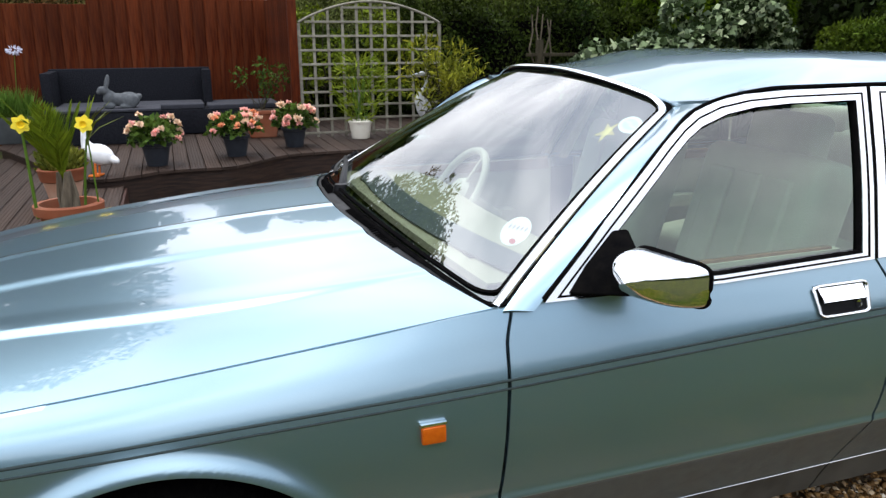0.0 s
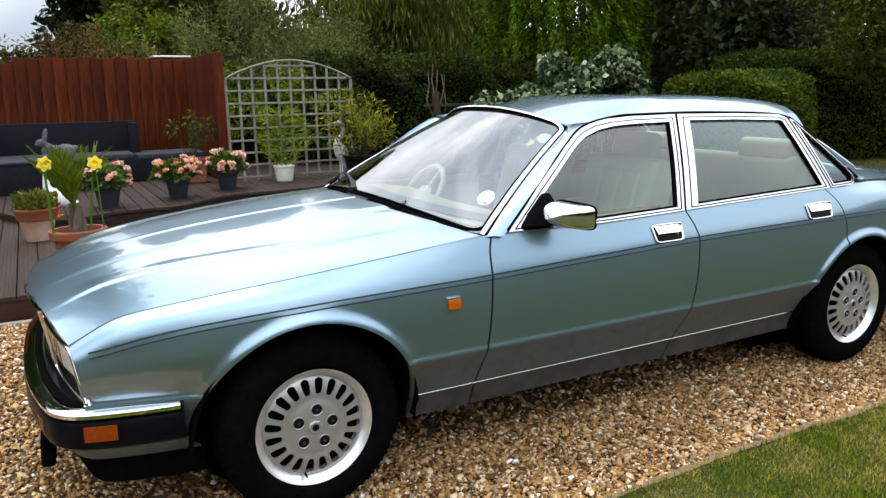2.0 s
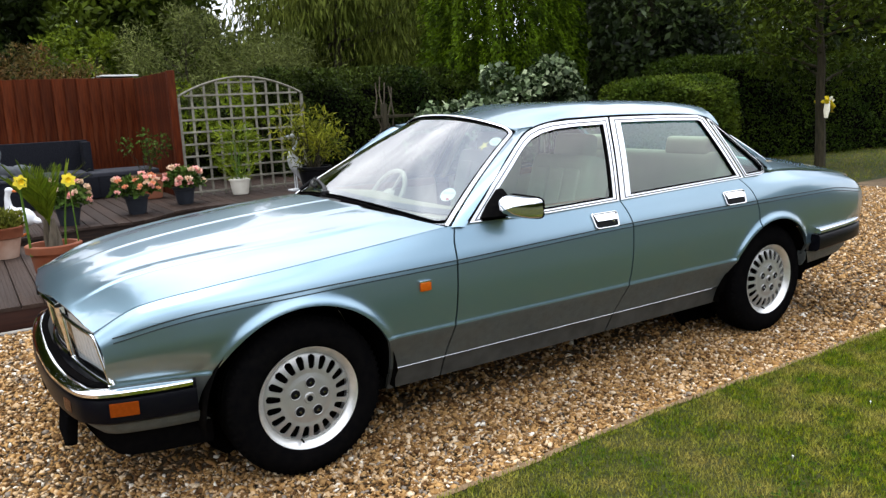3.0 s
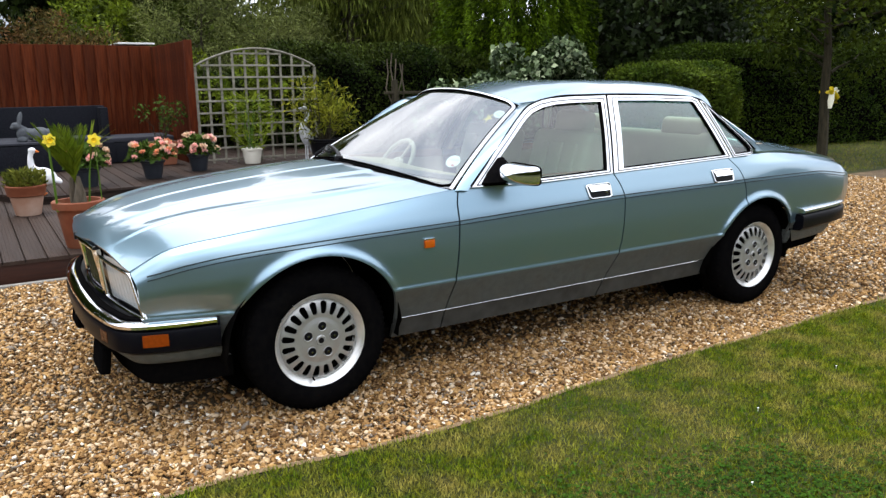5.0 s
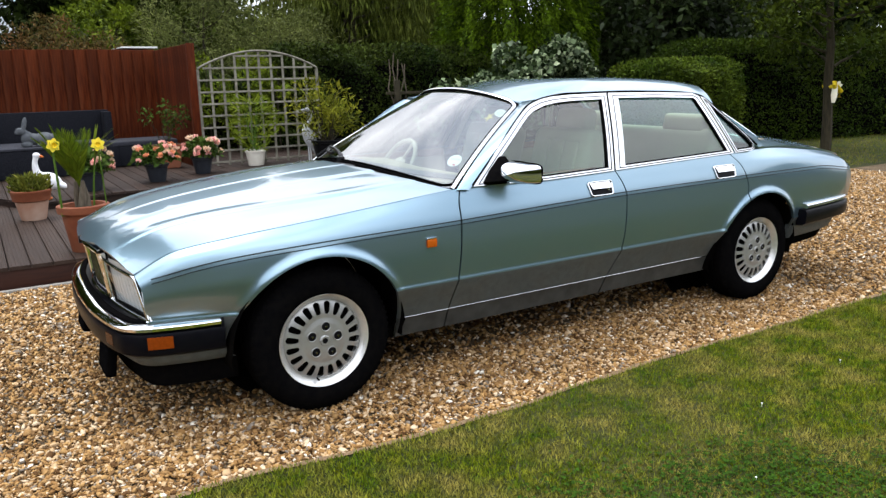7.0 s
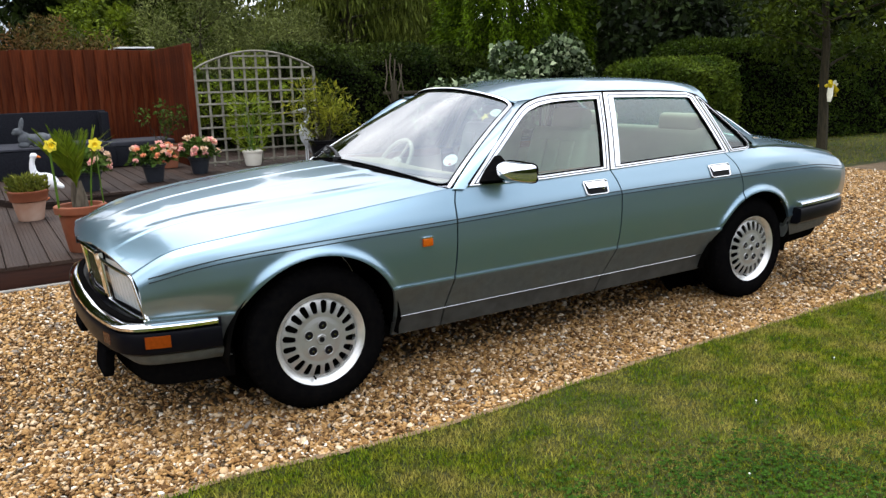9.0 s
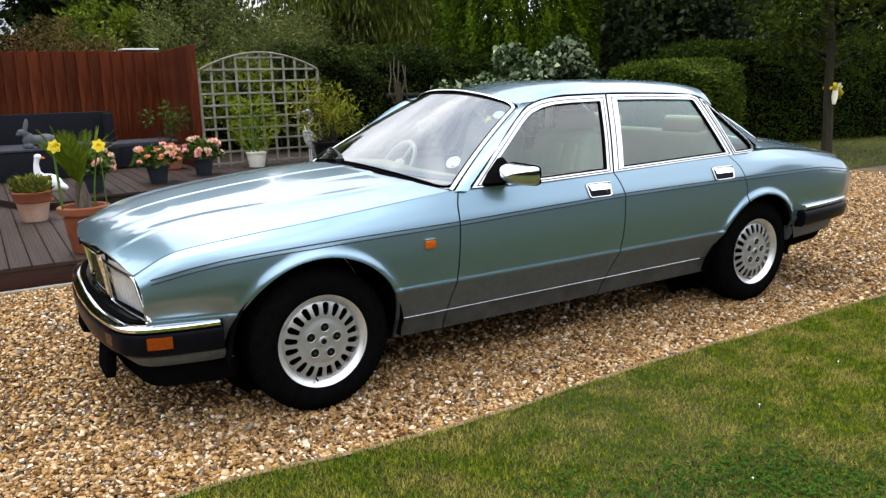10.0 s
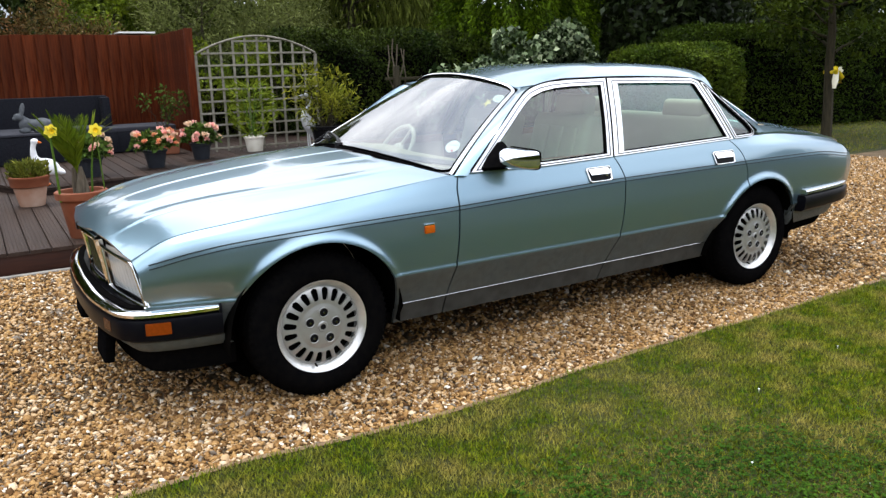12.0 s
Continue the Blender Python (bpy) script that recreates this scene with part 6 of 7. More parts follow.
def golden_conifer():
    t = empty("conifer", "tall bright green upright conifer with feathery sprays", "conifer", at=(8.80, 10.3, 0))
    n = 110000
    z = rng.uniform(0.2, 5.4, n)
    prof = 1.52 * np.where(z < 1.4, 0.86 + 0.1 * z, 1.0 - 0.035 * (z - 1.4).clip(0) ** 1.5).clip(0.2)
    q = rng.uniform(0, 2 * np.pi, n)
    lob = 1 + 0.12 * np.sin(q * 13 + 0.9 * np.sin(z * 1.3)) + 0.10 * np.sin(q * 29 + 1.4 * np.sin(z * 2.3))
    r = prof * lob * (1 - rng.gamma(1.3, 0.055, n)).clip(0.4)
    o = np.stack([np.cos(q), np.sin(q), np.zeros(n)], 1)
    p = o * r[:, None] + np.stack([np.zeros(n), np.zeros(n), z], 1)
    d = o * 0.55 + rand_dir(n) * 0.40 + np.array([0, 0, -0.45])
    ln = rng.uniform(0.06, 0.12, n)
    bulk("crown", leaf_quads(p, d, o + rand_dir(n) * 0.6, ln, ln * 0.34), 4, L_GOLD_CONIFER, t)
    bm = bmesh.new()
    limb(bm, (0, 0, -0.05), (0, 0, 5.8), 0.16, 0.03, 0.01)
    for k in range(40):
        q, z = r2.uniform(0, 6.28), r2.uniform(0.4, 5.2)
        limb(bm, (0, 0, z), (1.1 * math.cos(q), 1.1 * math.sin(q), z + 0.5), 0.03, 0.006, 0.04, 4, 5)
    part("trunk", bm, BARK, t)


golden_conifer()


def ivy_mound():
    t = empty("ivy", "mound of cream-edged variegated ivy", "ivy", at=(7.6, 8.3, 0))
    cs, rs = [], []
    for k in range(70):
        f = r2.random()
        x = -2.2 + 3.4 * f
        top = 1.25 + 0.88 * step(x, -1.6, 0.55) - 0.15 * step(x, 0.9, 1.25)
        z = top * r2.uniform(0.25, 1.0) - 0.15
        cs.append((x, r2.uniform(-0.45, 0.45), z))
        rs.append(r2.uniform(0.16, 0.30))
    bulk("foliage", clump_leaves(cs, rs, 230, 0.115, droop=0.35, aspect=0.85, fill=0.6), 4, L_IVY, t)
    bm = bmesh.new()
    for c in cs[::3]:
        limb(bm, (c[0] * 0.7, 0, -0.02), c, 0.03, 0.008, 0.08, 5, 5)
    part("stem", bm, BARK, t)


ivy_mound()
tree("laurel_tree", (12.6, 9.9, 0), 6.4, 2.3, L_LAUREL, 0.20, 130, 230, "large dark glossy laurel tree", trunk_r=0.14, low=0.02, seed=4)
tree("fir_tree", (21.0, 12.5, 0), 10.0, 3.6, L_CONIFER, 0.30, 120, 260, "dark fir tree far behind the hedge", "tree", 0.2, 0.05, seed=5)
tree("fir_tree", (26.0, 9.5, 0), 10.0, 3.4, L_CONIFER, 0.28, 100, 180, "dark fir tree far behind the hedge", "tree", 0.2, 0.05, seed=15)
tree("broad_tree", (16.5, 15.0, 0), 9.5, 3.4, L_TREE, 0.26, 130, 240, "dense green broadleaf tree", "tree", 0.2, 0.1, seed=6)
tree("willow", (8.2, 17.5, 0), 5.9, 3.0, L_WILLOW, 0.26, 100, 290, "pale weeping willow with hanging leaves", "willow", 0.2, 0.12, droop=2.2, aspect=0.16, seed=7)
tree("broad_tree", (3.9, 20.5, 0), 5.9, 2.6, L_TREE, 0.26, 110, 240, "dense dark green broadleaf tree", "tree", 0.24, 0.08, seed=8)
tree("fir_tree", (1.5, 24.0, 0), 7.5, 2.0, L_CONIFER, 0.26, 110, 150, "tall dark fir tree against the sky", "tree", 0.22, 0.2, cone=1.0, seed=10)
tree("broad_tree", (12.0, 22.0, 0), 7.2, 4.2, L_TREE, 0.30, 120, 240, "dense dark green broadleaf tree", "tree", 0.24, 0.08, seed=11)
tree("shrub", (4.6, 13.3, 0), 2.75, 1.6, L_SHRUB, 0.11, 60, 260, "pale grey-green arching shrub behind the fence", "shrub", 0.06, 0.15, aspect=0.2, seed=12)
tree("shrub", (3.1, 13.6, 0), 3.25, 1.5, L_SHRUB, 0.11, 60, 260, "pale grey-green arching shrub behind the fence", "shrub", 0.06, 0.15, aspect=0.2, seed=13)
tree("shrub", (0.3, 12.4, 0), 2.35, 1.3, L_RED, 0.08, 70, 200, "shrub with red-tinged leaves above the fence", "shrub", 0.05, 0.25, seed=14)
tree("shrub", (-1.9, 12.5, 0), 2.25, 1.5, L_RED, 0.08, 70, 200, "shrub with red-tinged leaves above the fence", "shrub", 0.05, 0.25, seed=16)
tree("shrub", (1.55, 14.4, 0), 2.95, 1.25, L_LIME, 0.11, 50, 200, "bright yellow-green shrub behind the fence", "shrub", 0.06, 0.2, seed=17)

hedge("tree_line", 1.6, 46.0, 27.0, 29.0, 3.3, L_CONIFER, 50000, 0.42, "distant line of dark green trees", wob=0.35)
hedge("far_hedge", -30.0, 1.5, 26.0, 27.5, 2.45, L_TREE, 26000, 0.30, "distant low green hedge under the open sky", wob=0.2)

# Trees that close the garden behind the camera and at its ends.
for k, (x, y, h, r) in enumerate(((-14, -11, 4.0, 4), (-8, -15, 3.6, 4), (-1, -17, 3.8, 4.2), (6, -17, 3.4, 4), (13, -15, 4.0, 4.2), (20, -10, 4.0, 4), (-16, 0, 4.5, 4), (-15, 9, 5.5, 4), (-10, 16, 5.5, 4), (-3.6, 21, 7.6, 2.4))):
    tree("garden_tree", (x, y, 0), h if y > 5 else h * 0.8, r, L_TREE, 0.42, 80, 170, "broad green tree at the edge of the garden", "tree", 0.2, 0.03 if r > 3 else 0.35, seed=30 + k)

tree("ash_tree", (-5.3, 13.6, 0), 13.5, 3.6, L_TREE, 0.30, 150, 170, "tall broadleaf tree with a high crown beyond the fence", "tree", 0.24, 0.14, seed=52)

# ---- tree with the ribbon, in the far lawn ----
ribbon_tree = tree("lawn_tree", (11.2, 4.75, 0.0), 5.2, 1.9, L_TREE, 0.11, 80, 190, "slim young tree standing in the far lawn", "tree", 0.090, 0.33, seed=21, lean=-0.18, sway=0.006)


# ---- garden furniture ----
sofa = empty("garden_sofa", "charcoal woven rattan garden sofa with a low square back", "sofa", at=(-0.34, 9.25, UPPER_Z))
part("seat_base", box((1.92, 0.78, 0.30), Matrix.Translation((0, 0, 0.16)), 0.02), RATTAN, sofa)
part("seat_cushion", box((1.70, 0.70, 0.07), Matrix.Translation((0, -0.02, 0.345)), 0.025, 3), CUSHION, sofa, "dark grey seat cushion")
part("backrest", box((1.96, 0.12, 0.80), Matrix.Translation((0, 0.42, 0.40)), 0.02), RATTAN, sofa)
for sx in (-1, 1):
    part("armrest", box((0.11, 0.34 if sx > 0 else 0.80, 0.78), Matrix.Translation((sx * 0.925, 0.24 if sx > 0 else 0.02, 0.39)), 0.02), RATTAN, sofa)
for sx in (-1, 1):
    for dy in (-0.33, 0.33):
        part("foot", lathe([(0.02, 0), (0.022, 0.02), (0.02, 0.03)], 10, Matrix.Translation((sx * 0.88, dy, -0.002))), TRIM, sofa)
chaise = empty("sofa_end_seat", "charcoal rattan corner seat with a grey cushion", "seat", at=(1.0, 9.28, UPPER_Z))
part("seat_base", box((0.92, 0.80, 0.28), Matrix.Translation((0, 0, 0.15)), 0.02), RATTAN, chaise)
part("seat_cushion", box((0.90, 0.78, 0.07), Matrix.Translation((0, 0, 0.326)), 0.025, 3), CUSHION, chaise, "dark grey seat cushion")
table = empty("rattan_table", "low charcoal rattan garden table", "table", at=(-0.62, 8.45, UPPER_Z))
part("table_body", box((1.20, 0.58, 0.36), Matrix.Translation((0, 0, 0.185)), 0.02), RATTAN, table)
part("table_top", box((1.22, 0.60, 0.03), Matrix.Translation((0, 0, 0.38)), 0.01), CUSHION, table, "dark grey table top")


# ---- pots and plants ----
def pot_shell(r0, r1, h, rim=0.02, rim_h=0.05, n=40):
    return lathe([(0, 0.0), (r0 * 0.96, 0.0), (r0, 0.008), (r1 - 0.006, h - rim_h - 0.004), (r1 + rim, h - rim_h), (r1 + rim + 0.004, h - 0.006), (r1 + rim - 0.004, h), (r1 - 0.012, h), (r1 - 0.022, h - rim_h), (r1 - 0.03, h - 0.05), (0, h - 0.05)], n)


def soil(parent, r, z):
    part("soil", lathe([(0, z + 0.012), (r * 0.6, z + 0.006), (r, z)], 24), SOIL, parent)


def begonia(at, petals, seed, spread=0.23, tall=0.30):
    t = empty("begonia_pot", "coral and peach begonias in a dark grey pot", "potted plant", "begonia pots on the deck", at=at, turn=seed * 40)
    part("pot", pot_shell(0.095, 0.135, 0.22, 0.008, 0.03), DARK_POT, t, "dark grey plastic pot")
    soil(t, 0.11, 0.17)
    rr = np.random.default_rng(seed)
    n = 420
    o = rr.normal(0, 1, (n, 3))
    o /= np.linalg.norm(o, axis=1, keepdims=True)
    o[:, 2] = np.abs(o[:, 2]) - 0.25
    p = o * np.array([spread, spread, tall * 0.75]) * rr.uniform(0.45, 1.0, (n, 1)) + np.array([0, 0, 0.28])
    ln = rr.uniform(0.05, 0.085, n)
    bulk("leaves", leaf_quads(p, o + rr.normal(0, 0.5, (n, 3)), o + np.array([0, 0, 0.8]) + rr.normal(0, 0.5, (n, 3)), ln, ln * 0.7), 4, L_POT, t)
    for m in petals:
        np_ = 22
        d = rr.normal(0, 1, (np_, 3))
        d /= np.linalg.norm(d, axis=1, keepdims=True)
        d[:, 2] = np.abs(d[:, 2]) * 0.8
        first = bulk("flower", leaf_quads(d * 0.006, d, rr.normal(0, 1, (np_, 3)), np.full(np_, 0.044) * rr.uniform(0.7, 1.15, np_), np.full(np_, 0.040)), 4, m, t)
        for k in range(13 if len(petals) < 3 else 8):
            q, e = rr.uniform(0, 2 * math.pi), rr.uniform(-0.10, 1.0)
            ob = first if k == 0 else new("flower", first.data)
            ob.parent = t
            ob.matrix_basis = pose(math.cos(q) * math.cos(e) * spread * 1.02, math.sin(q) * math.cos(e) * spread * 1.02, 0.28 + math.sin(e) * tall * 0.78, rr.uniform(-40, 40), rr.uniform(-40, 40), rr.uniform(0, 360)) @ Matrix.Scale(rr.uniform(0.75, 1.25), 4)
    st = bmesh.new()
    for k in range(9):
        q = 2 * math.pi * k / 9
        tube([(0.03 * math.cos(q), 0.03 * math.sin(q), 0.17), (0.13 * math.cos(q), 0.13 * math.sin(q), 0.36)], [0.006, 0.003], 5, bm=st)
    part("stem", st, L_POT, t)


begonia((1.37, 7.25, UPPER_Z), (PINK_PETAL, CREAM_PETAL), 1)
begonia((0.70, 6.77, UPPER_Z), (ORANGE_PETAL, CREAM_PETAL, PINK_PETAL), 2, 0.27, 0.27)
begonia((-0.07, 6.43, UPPER_Z), (PINK_PETAL, CREAM_PETAL), 3)

# Palm in a terracotta pot, with two ornamental daffodils.
palm = empty("palm_pot", "small palm in a wide terracotta pot", "potted plant", at=(-0.51, 3.42, DECK_Z))
part("pot", pot_shell(0.115, 0.165, 0.355, 0.02, 0.055), TERRACOTTA, palm, "terracotta pot")
soil(palm, 0.14, 0.305)
stem = bmesh.new()
for k in range(3):
    q = 2.1 * k
    tube([(0.03 * math.cos(q), 0.03 * math.sin(q), 0.29), (0.035 * math.cos(q + 0.5), 0.035 * math.sin(q + 0.5), 0.40), (0.03 * math.cos(q + 1), 0.03 * math.sin(q + 1), 0.53)], [0.034, 0.028, 0.014], 8, bm=stem)
part("stem", stem, PALE_BARK, palm, "fibrous palm stem")
rr = random.Random(5)
for k in range(22):
    q = 2 * math.pi * k / 22 + rr.uniform(-0.2, 0.2)
    lean = rr.uniform(0.14, 0.46) if k % 3 else rr.uniform(0.03, 0.15)
    L = rr.uniform(0.30, 0.46) + 0.07 * max(-math.cos(q), 0)
    rib = []
    for i in range(17):
        f = i / 16
        r, z = lean * L * f ** 1.4 * 1.1, 0.47 + L * f * (1 - 0.22 * lean * f)
        rib.append(Vector((r * math.cos(q) - 0.07 * f, r * math.sin(q), z)))
    bm = tube(rib, [0.006 * (1 - 0.8 * i / 16) for i in range(17)], 5)
    for i in range(3, 17):
        tang = (rib[i] - rib[i - 1]).normalized()
        side = Vector((-math.sin(q), math.cos(q), 0))
        for sg in (1, -1):
            ll = 0.125 * math.sin(math.pi * (0.15 + 0.8 * (i - 3) / 13)) + 0.03
            d = (tang * 0.9 + side * sg * 0.55 + Vector((0, 0, 0.0))).normalized()
            a = rib[i]
            w = d.cross(Vector((math.cos(q), math.sin(q), 0.2))).normalized() * 0.0052
            m = a + d * ll * 0.5
            vs = [bm.verts.new(a), bm.verts.new(m + w), bm.verts.new(a + d * ll), bm.verts.new(m - w)]
            bm.faces.new(vs)
    part("frond", bm, L_FERN, palm)


def daffodil(at, height, face, stalk_r, leaves=0):
    t = empty("ornamental_daffodil", "large yellow artificial daffodil on a green stalk", "garden ornament", "ornamental daffodils", at=at, turn=face)
    part("stalk", tube([(0.015, 0.02, 0), (0.008, 0.012, height * 0.5), (0, 0.01, height * 0.93), (0, -0.02, height)], [stalk_r, stalk_r, stalk_r * 0.8, stalk_r * 0.7], 8), L_IRIS, t)
    for k in range(leaves):
        part("leaf", tube([(0.03 * (k * 2 - 1), 0.02, 0), (0.04 * (k * 2 - 1), 0.02, height * 0.35), (0.06 * (k * 2 - 1), 0.0, height * 0.62)], [0.008, 0.014, 0.003], 6, flat=0.3), L_IRIS, t)
    for k in range(6):
        q = math.pi * k / 3 + 0.3
        bm = sheet(lambda u, v: Vector((0, -0.03, height)) + (0.010 + 0.041 * u) * Vector((math.cos(q), -0.15 * u, math.sin(q))) + (v - 0.5) * 0.038 * math.sin(math.pi * (0.12 + 0.84 * u)) * Vector((-math.sin(q), 0, math.cos(q))), 6, 4, 0.002)
        part("petal", bm, YELLOW_PETAL, t)
    part("trumpet", lathe([(0.004, 0.0), (0.013, -0.004), (0.015, -0.018), (0.020, -0.028), (0.018, -0.026), (0.012, -0.012), (0.0, -0.006)], 18, Matrix.Translation((0, -0.035, height)) @ pose(0, 0, 0, -90, 0, 0)), material("deep_yellow_trumpet", (0.86, 0.66, 0.02), 0.5, other=(0.84, 0.58, 0.02), scale=30.0), t)


daffodil((-0.675, 3.31, DECK_Z + 0.29), 0.53, 8, 0.009)
daffodil((-0.365, 3.36, DECK_Z + 0.29), 0.515, -6, 0.005)
spikes = empty("spiky_plant", "slender plant with pale striped strap leaves in the palm pot", "plant", at=(-0.43, 3.48, DECK_Z + 0.305))
part("stalk", tube([(0.0, -0.02, 0), (0.02, -0.01, 0.20), (0.05, 0, 0.40)], [0.008, 0.007, 0.005], 6), L_IRIS, spikes)
for k in range(13):
    q, le = rr.uniform(-0.9, 1.2), rr.uniform(0.06, 0.24)
    h = rr.uniform(0.10, 0.27)
    part("leaf", tube([(0.05, 0, 0.36 + 0.003 * k), (0.05 + le * 0.35 * math.cos(q), le * 0.35 * math.sin(q), 0.38 + h * 0.6), (0.05 + le * math.cos(q), le * math.sin(q), 0.38 + h)], [0.004, 0.009, 0.001], 5, flat=0.25), L_BAMBOO if k % 2 else L_SHRUB, spikes)

# Low plant in a two-tone pot.
small = empty("sedum_pot", "low yellow-green plant in a weathered terracotta pot", "potted plant", at=(-0.755, 5.25, DECK_Z))
sp_ = part("pot", pot_shell(0.110, 0.158, 0.262, 0.004, 0.05), PALE_TERRACOTTA, small, "pale weathered terracotta pot")
part("rim", lathe([(0.156, 0.185), (0.163, 0.190), (0.176, 0.262), (0.180, 0.268), (0.180, 0.282), (0.172, 0.286), (0.150, 0.284), (0.148, 0.240)], 40), TERRACOTTA, sp_, "darker terracotta band and rim")
soil(small, 0.12, 0.225)
rs = np.random.default_rng(9)
n = 700
q, f = rs.uniform(0, 2 * np.pi, n), rs.random(n)
p = np.stack([0.17 * np.sqrt(rs.random(n)) * np.cos(q), 0.16 * np.sqrt(rs.random(n)) * np.sin(q), 0.25 + 0.15 * f], 1)
d = np.stack([np.cos(q) * 0.5, np.sin(q) * 0.5, np.full(n, 0.8)], 1) + rs.normal(0, 0.3, (n, 3))
bulk("leaves", leaf_quads(p, d, rs.normal(0, 1, (n, 3)), rs.uniform(0.035, 0.075, n), np.full(n, 0.022)), 4, L_SEDUM, small)

# Rose in a square planter, bamboo-like plant in a cream pot, golden shrub in a dark tub.
planter = empty("rose_planter", "terracotta trough with a thin-leaved rose bush", "potted plant", at=(1.14, 8.25, UPPER_Z))
tr = bmesh.new()
bmesh.ops.create_cube(tr, size=1.0)
for v in tr.verts:
    k = 1.0 if v.co.z > 0 else 0.78
    v.co = Vector((v.co.x * 0.40 * k, v.co.y * 0.24 * k, 0.16 + v.co.z * 0.32))
bmesh.ops.bevel(tr, geom=tr.edges[:], offset=0.012, segments=2, affect="EDGES")
part("trough", tr, TERRACOTTA, planter, "terracotta trough")
part("trough_rim", box((0.43, 0.27, 0.045), Matrix.Translation((0, 0, 0.305)), 0.008), TERRACOTTA, planter)
part("soil", box((0.36, 0.20, 0.02), Matrix.Translation((0, 0, 0.325)), 0.004), SOIL, planter)
cs = []
for k in range(12):
    st = bmesh.new()
    e = (r2.uniform(-0.26, 0.26), r2.uniform(-0.12, 0.12), r2.uniform(0.50, 0.85))
    limb(st, (r2.uniform(-0.05, 0.05), 0, 0.31), e, 0.006, 0.002, 0.10, 4, 5)
    cs.append(e)
    part("stem", st, BARK, planter)
bulk("leaves", clump_leaves(cs, [0.09] * len(cs), 22, 0.055, aspect=0.6, fill=0.4), 4, L_POT, planter)

tall = empty("bamboo_pot", "bright green bushy plant in a cream ceramic pot", "potted plant", at=(2.24, 7.72, UPPER_Z))
part("pot", pot_shell(0.110, 0.140, 0.215, 0.004, 0.03), WHITE_POT, tall, "cream ceramic pot")
soil(tall, 0.12, 0.165)
rs = np.random.default_rng(12)
n = 520
f = rs.random(n) ** 0.9
q = rs.uniform(0, 2 * np.pi, n)
rad = (0.06 + 0.27 * np.sin(np.pi * (0.1 + 0.75 * f))) * np.sqrt(rs.random(n))
p = np.stack([rad * np.cos(q), rad * np.sin(q), 0.20 + 0.74 * f], 1)
d = np.stack([np.cos(q), np.sin(q), rs.uniform(-0.3, 1.2, n)], 1) + rs.normal(0, 0.35, (n, 3))
ln = rs.uniform(0.07, 0.14, n)
bulk("leaves", leaf_quads(p, d, rs.normal(0, 1, (n, 3)), ln, ln * 0.17), 4, L_BAMBOO, tall)
for k in range(12):
    st = bmesh.new()
    limb(st, (r2.uniform(-0.05, 0.05), r2.uniform(-0.05, 0.05), 0.16), (r2.uniform(-0.18, 0.18), r2.uniform(-0.18, 0.18), r2.uniform(0.6, 0.95)), 0.006, 0.002, 0.04, 5, 5)
    part("stem", st, L_IRIS, tall)

tub = empty("shrub_tub", "golden-green leafy shrub in a glazed black tub", "potted plant", at=(3.18, 7.30, UPPER_Z))
part("tub", pot_shell(0.17, 0.23, 0.33, 0.012, 0.04), TRIM, tub, "black glazed tub")
soil(tub, 0.20, 0.28)
cs = []
for k in range(26):
    st = bmesh.new()
    q = r2.uniform(0, 6.28)
    rad = r2.uniform(0.1, 0.62)
    e = (rad * math.cos(q), rad * math.sin(q) * 0.7, r2.uniform(0.62, 1.22) - 0.25 * rad)
    limb(st, (0.04 * math.cos(q), 0.04 * math.sin(q), 0.28), e, 0.010, 0.003, 0.06, 5, 5)
    cs.append(e)
    cs.append(tuple(np.array(e) * np.array([0.7, 0.7, 0.8])))
    part("stem", st, BARK, tub)
bulk("leaves", clump_leaves(cs, [0.13] * len(cs), 24, 0.095, aspect=0.24, fill=0.4, up=0.3), 4, L_YELLOW, tub)

trough = empty("iris_trough", "dark trough of strap-leaved plants by the fence", "potted plant", at=(-1.72, 8.75, UPPER_Z))
part("trough", box((0.62, 0.26, 0.30), Matrix.Translation((0, 0, 0.15)), 0.02), material("weathered_lead_trough", (0.045, 0.05, 0.052), 0.8, other=(0.03, 0.034, 0.035), scale=9.0), trough, "grey trough")
n = 500
p = np.stack([rs.uniform(-0.29, 0.29, n), rs.uniform(-0.11, 0.11, n), np.full(n, 0.28)], 1)
d = np.stack([rs.normal(0, 0.35, n), rs.normal(0, 0.35, n), np.ones(n)], 1)
bulk("leaves", leaf_quads(p, d, rs.normal(0, 1, (n, 3)), rs.uniform(0.22, 0.42, n), np.full(n, 0.018)), 4, L_IRIS, trough)
aga = empty("agapanthus", "tall stem with a pale lilac flower head", "flower", at=(-1.50, 8.62, UPPER_Z + 0.28))
part("stalk", tube([(-0.06, 0, 0), (-0.03, 0, 0.4), (0, 0, 0.76)], 0.004, 6), L_IRIS, aga)
n = 80
o = rs.normal(0, 1, (n, 3))
o /= np.linalg.norm(o, axis=1, keepdims=True)
bulk("flower_head", leaf_quads(o * 0.02 * np.array([2.5, 1, 1]) + np.array([0, 0, 0.77]), o, rs.normal(0, 1, (n, 3)), np.full(n, 0.045), np.full(n, 0.018)), 4, leaf_material("pale_lilac_petal", (0.72, 0.72, 0.80), (0.6, 0.62, 0.75), 0.15), aga)


# ---- ornaments: each one plain body ----
def fused(ob, size=0.008, turns=5):
    """Melts the joined shapes of an ornament into one moulded body."""
    melt = ob.modifiers.new("melt", "REMESH")
    melt.mode, melt.voxel_size, melt.use_smooth_shade = "VOXEL", size, True
    soft_ = ob.modifiers.new("soften", "SMOOTH")
    soft_.factor, soft_.iterations = 0.5, turns
    return ob



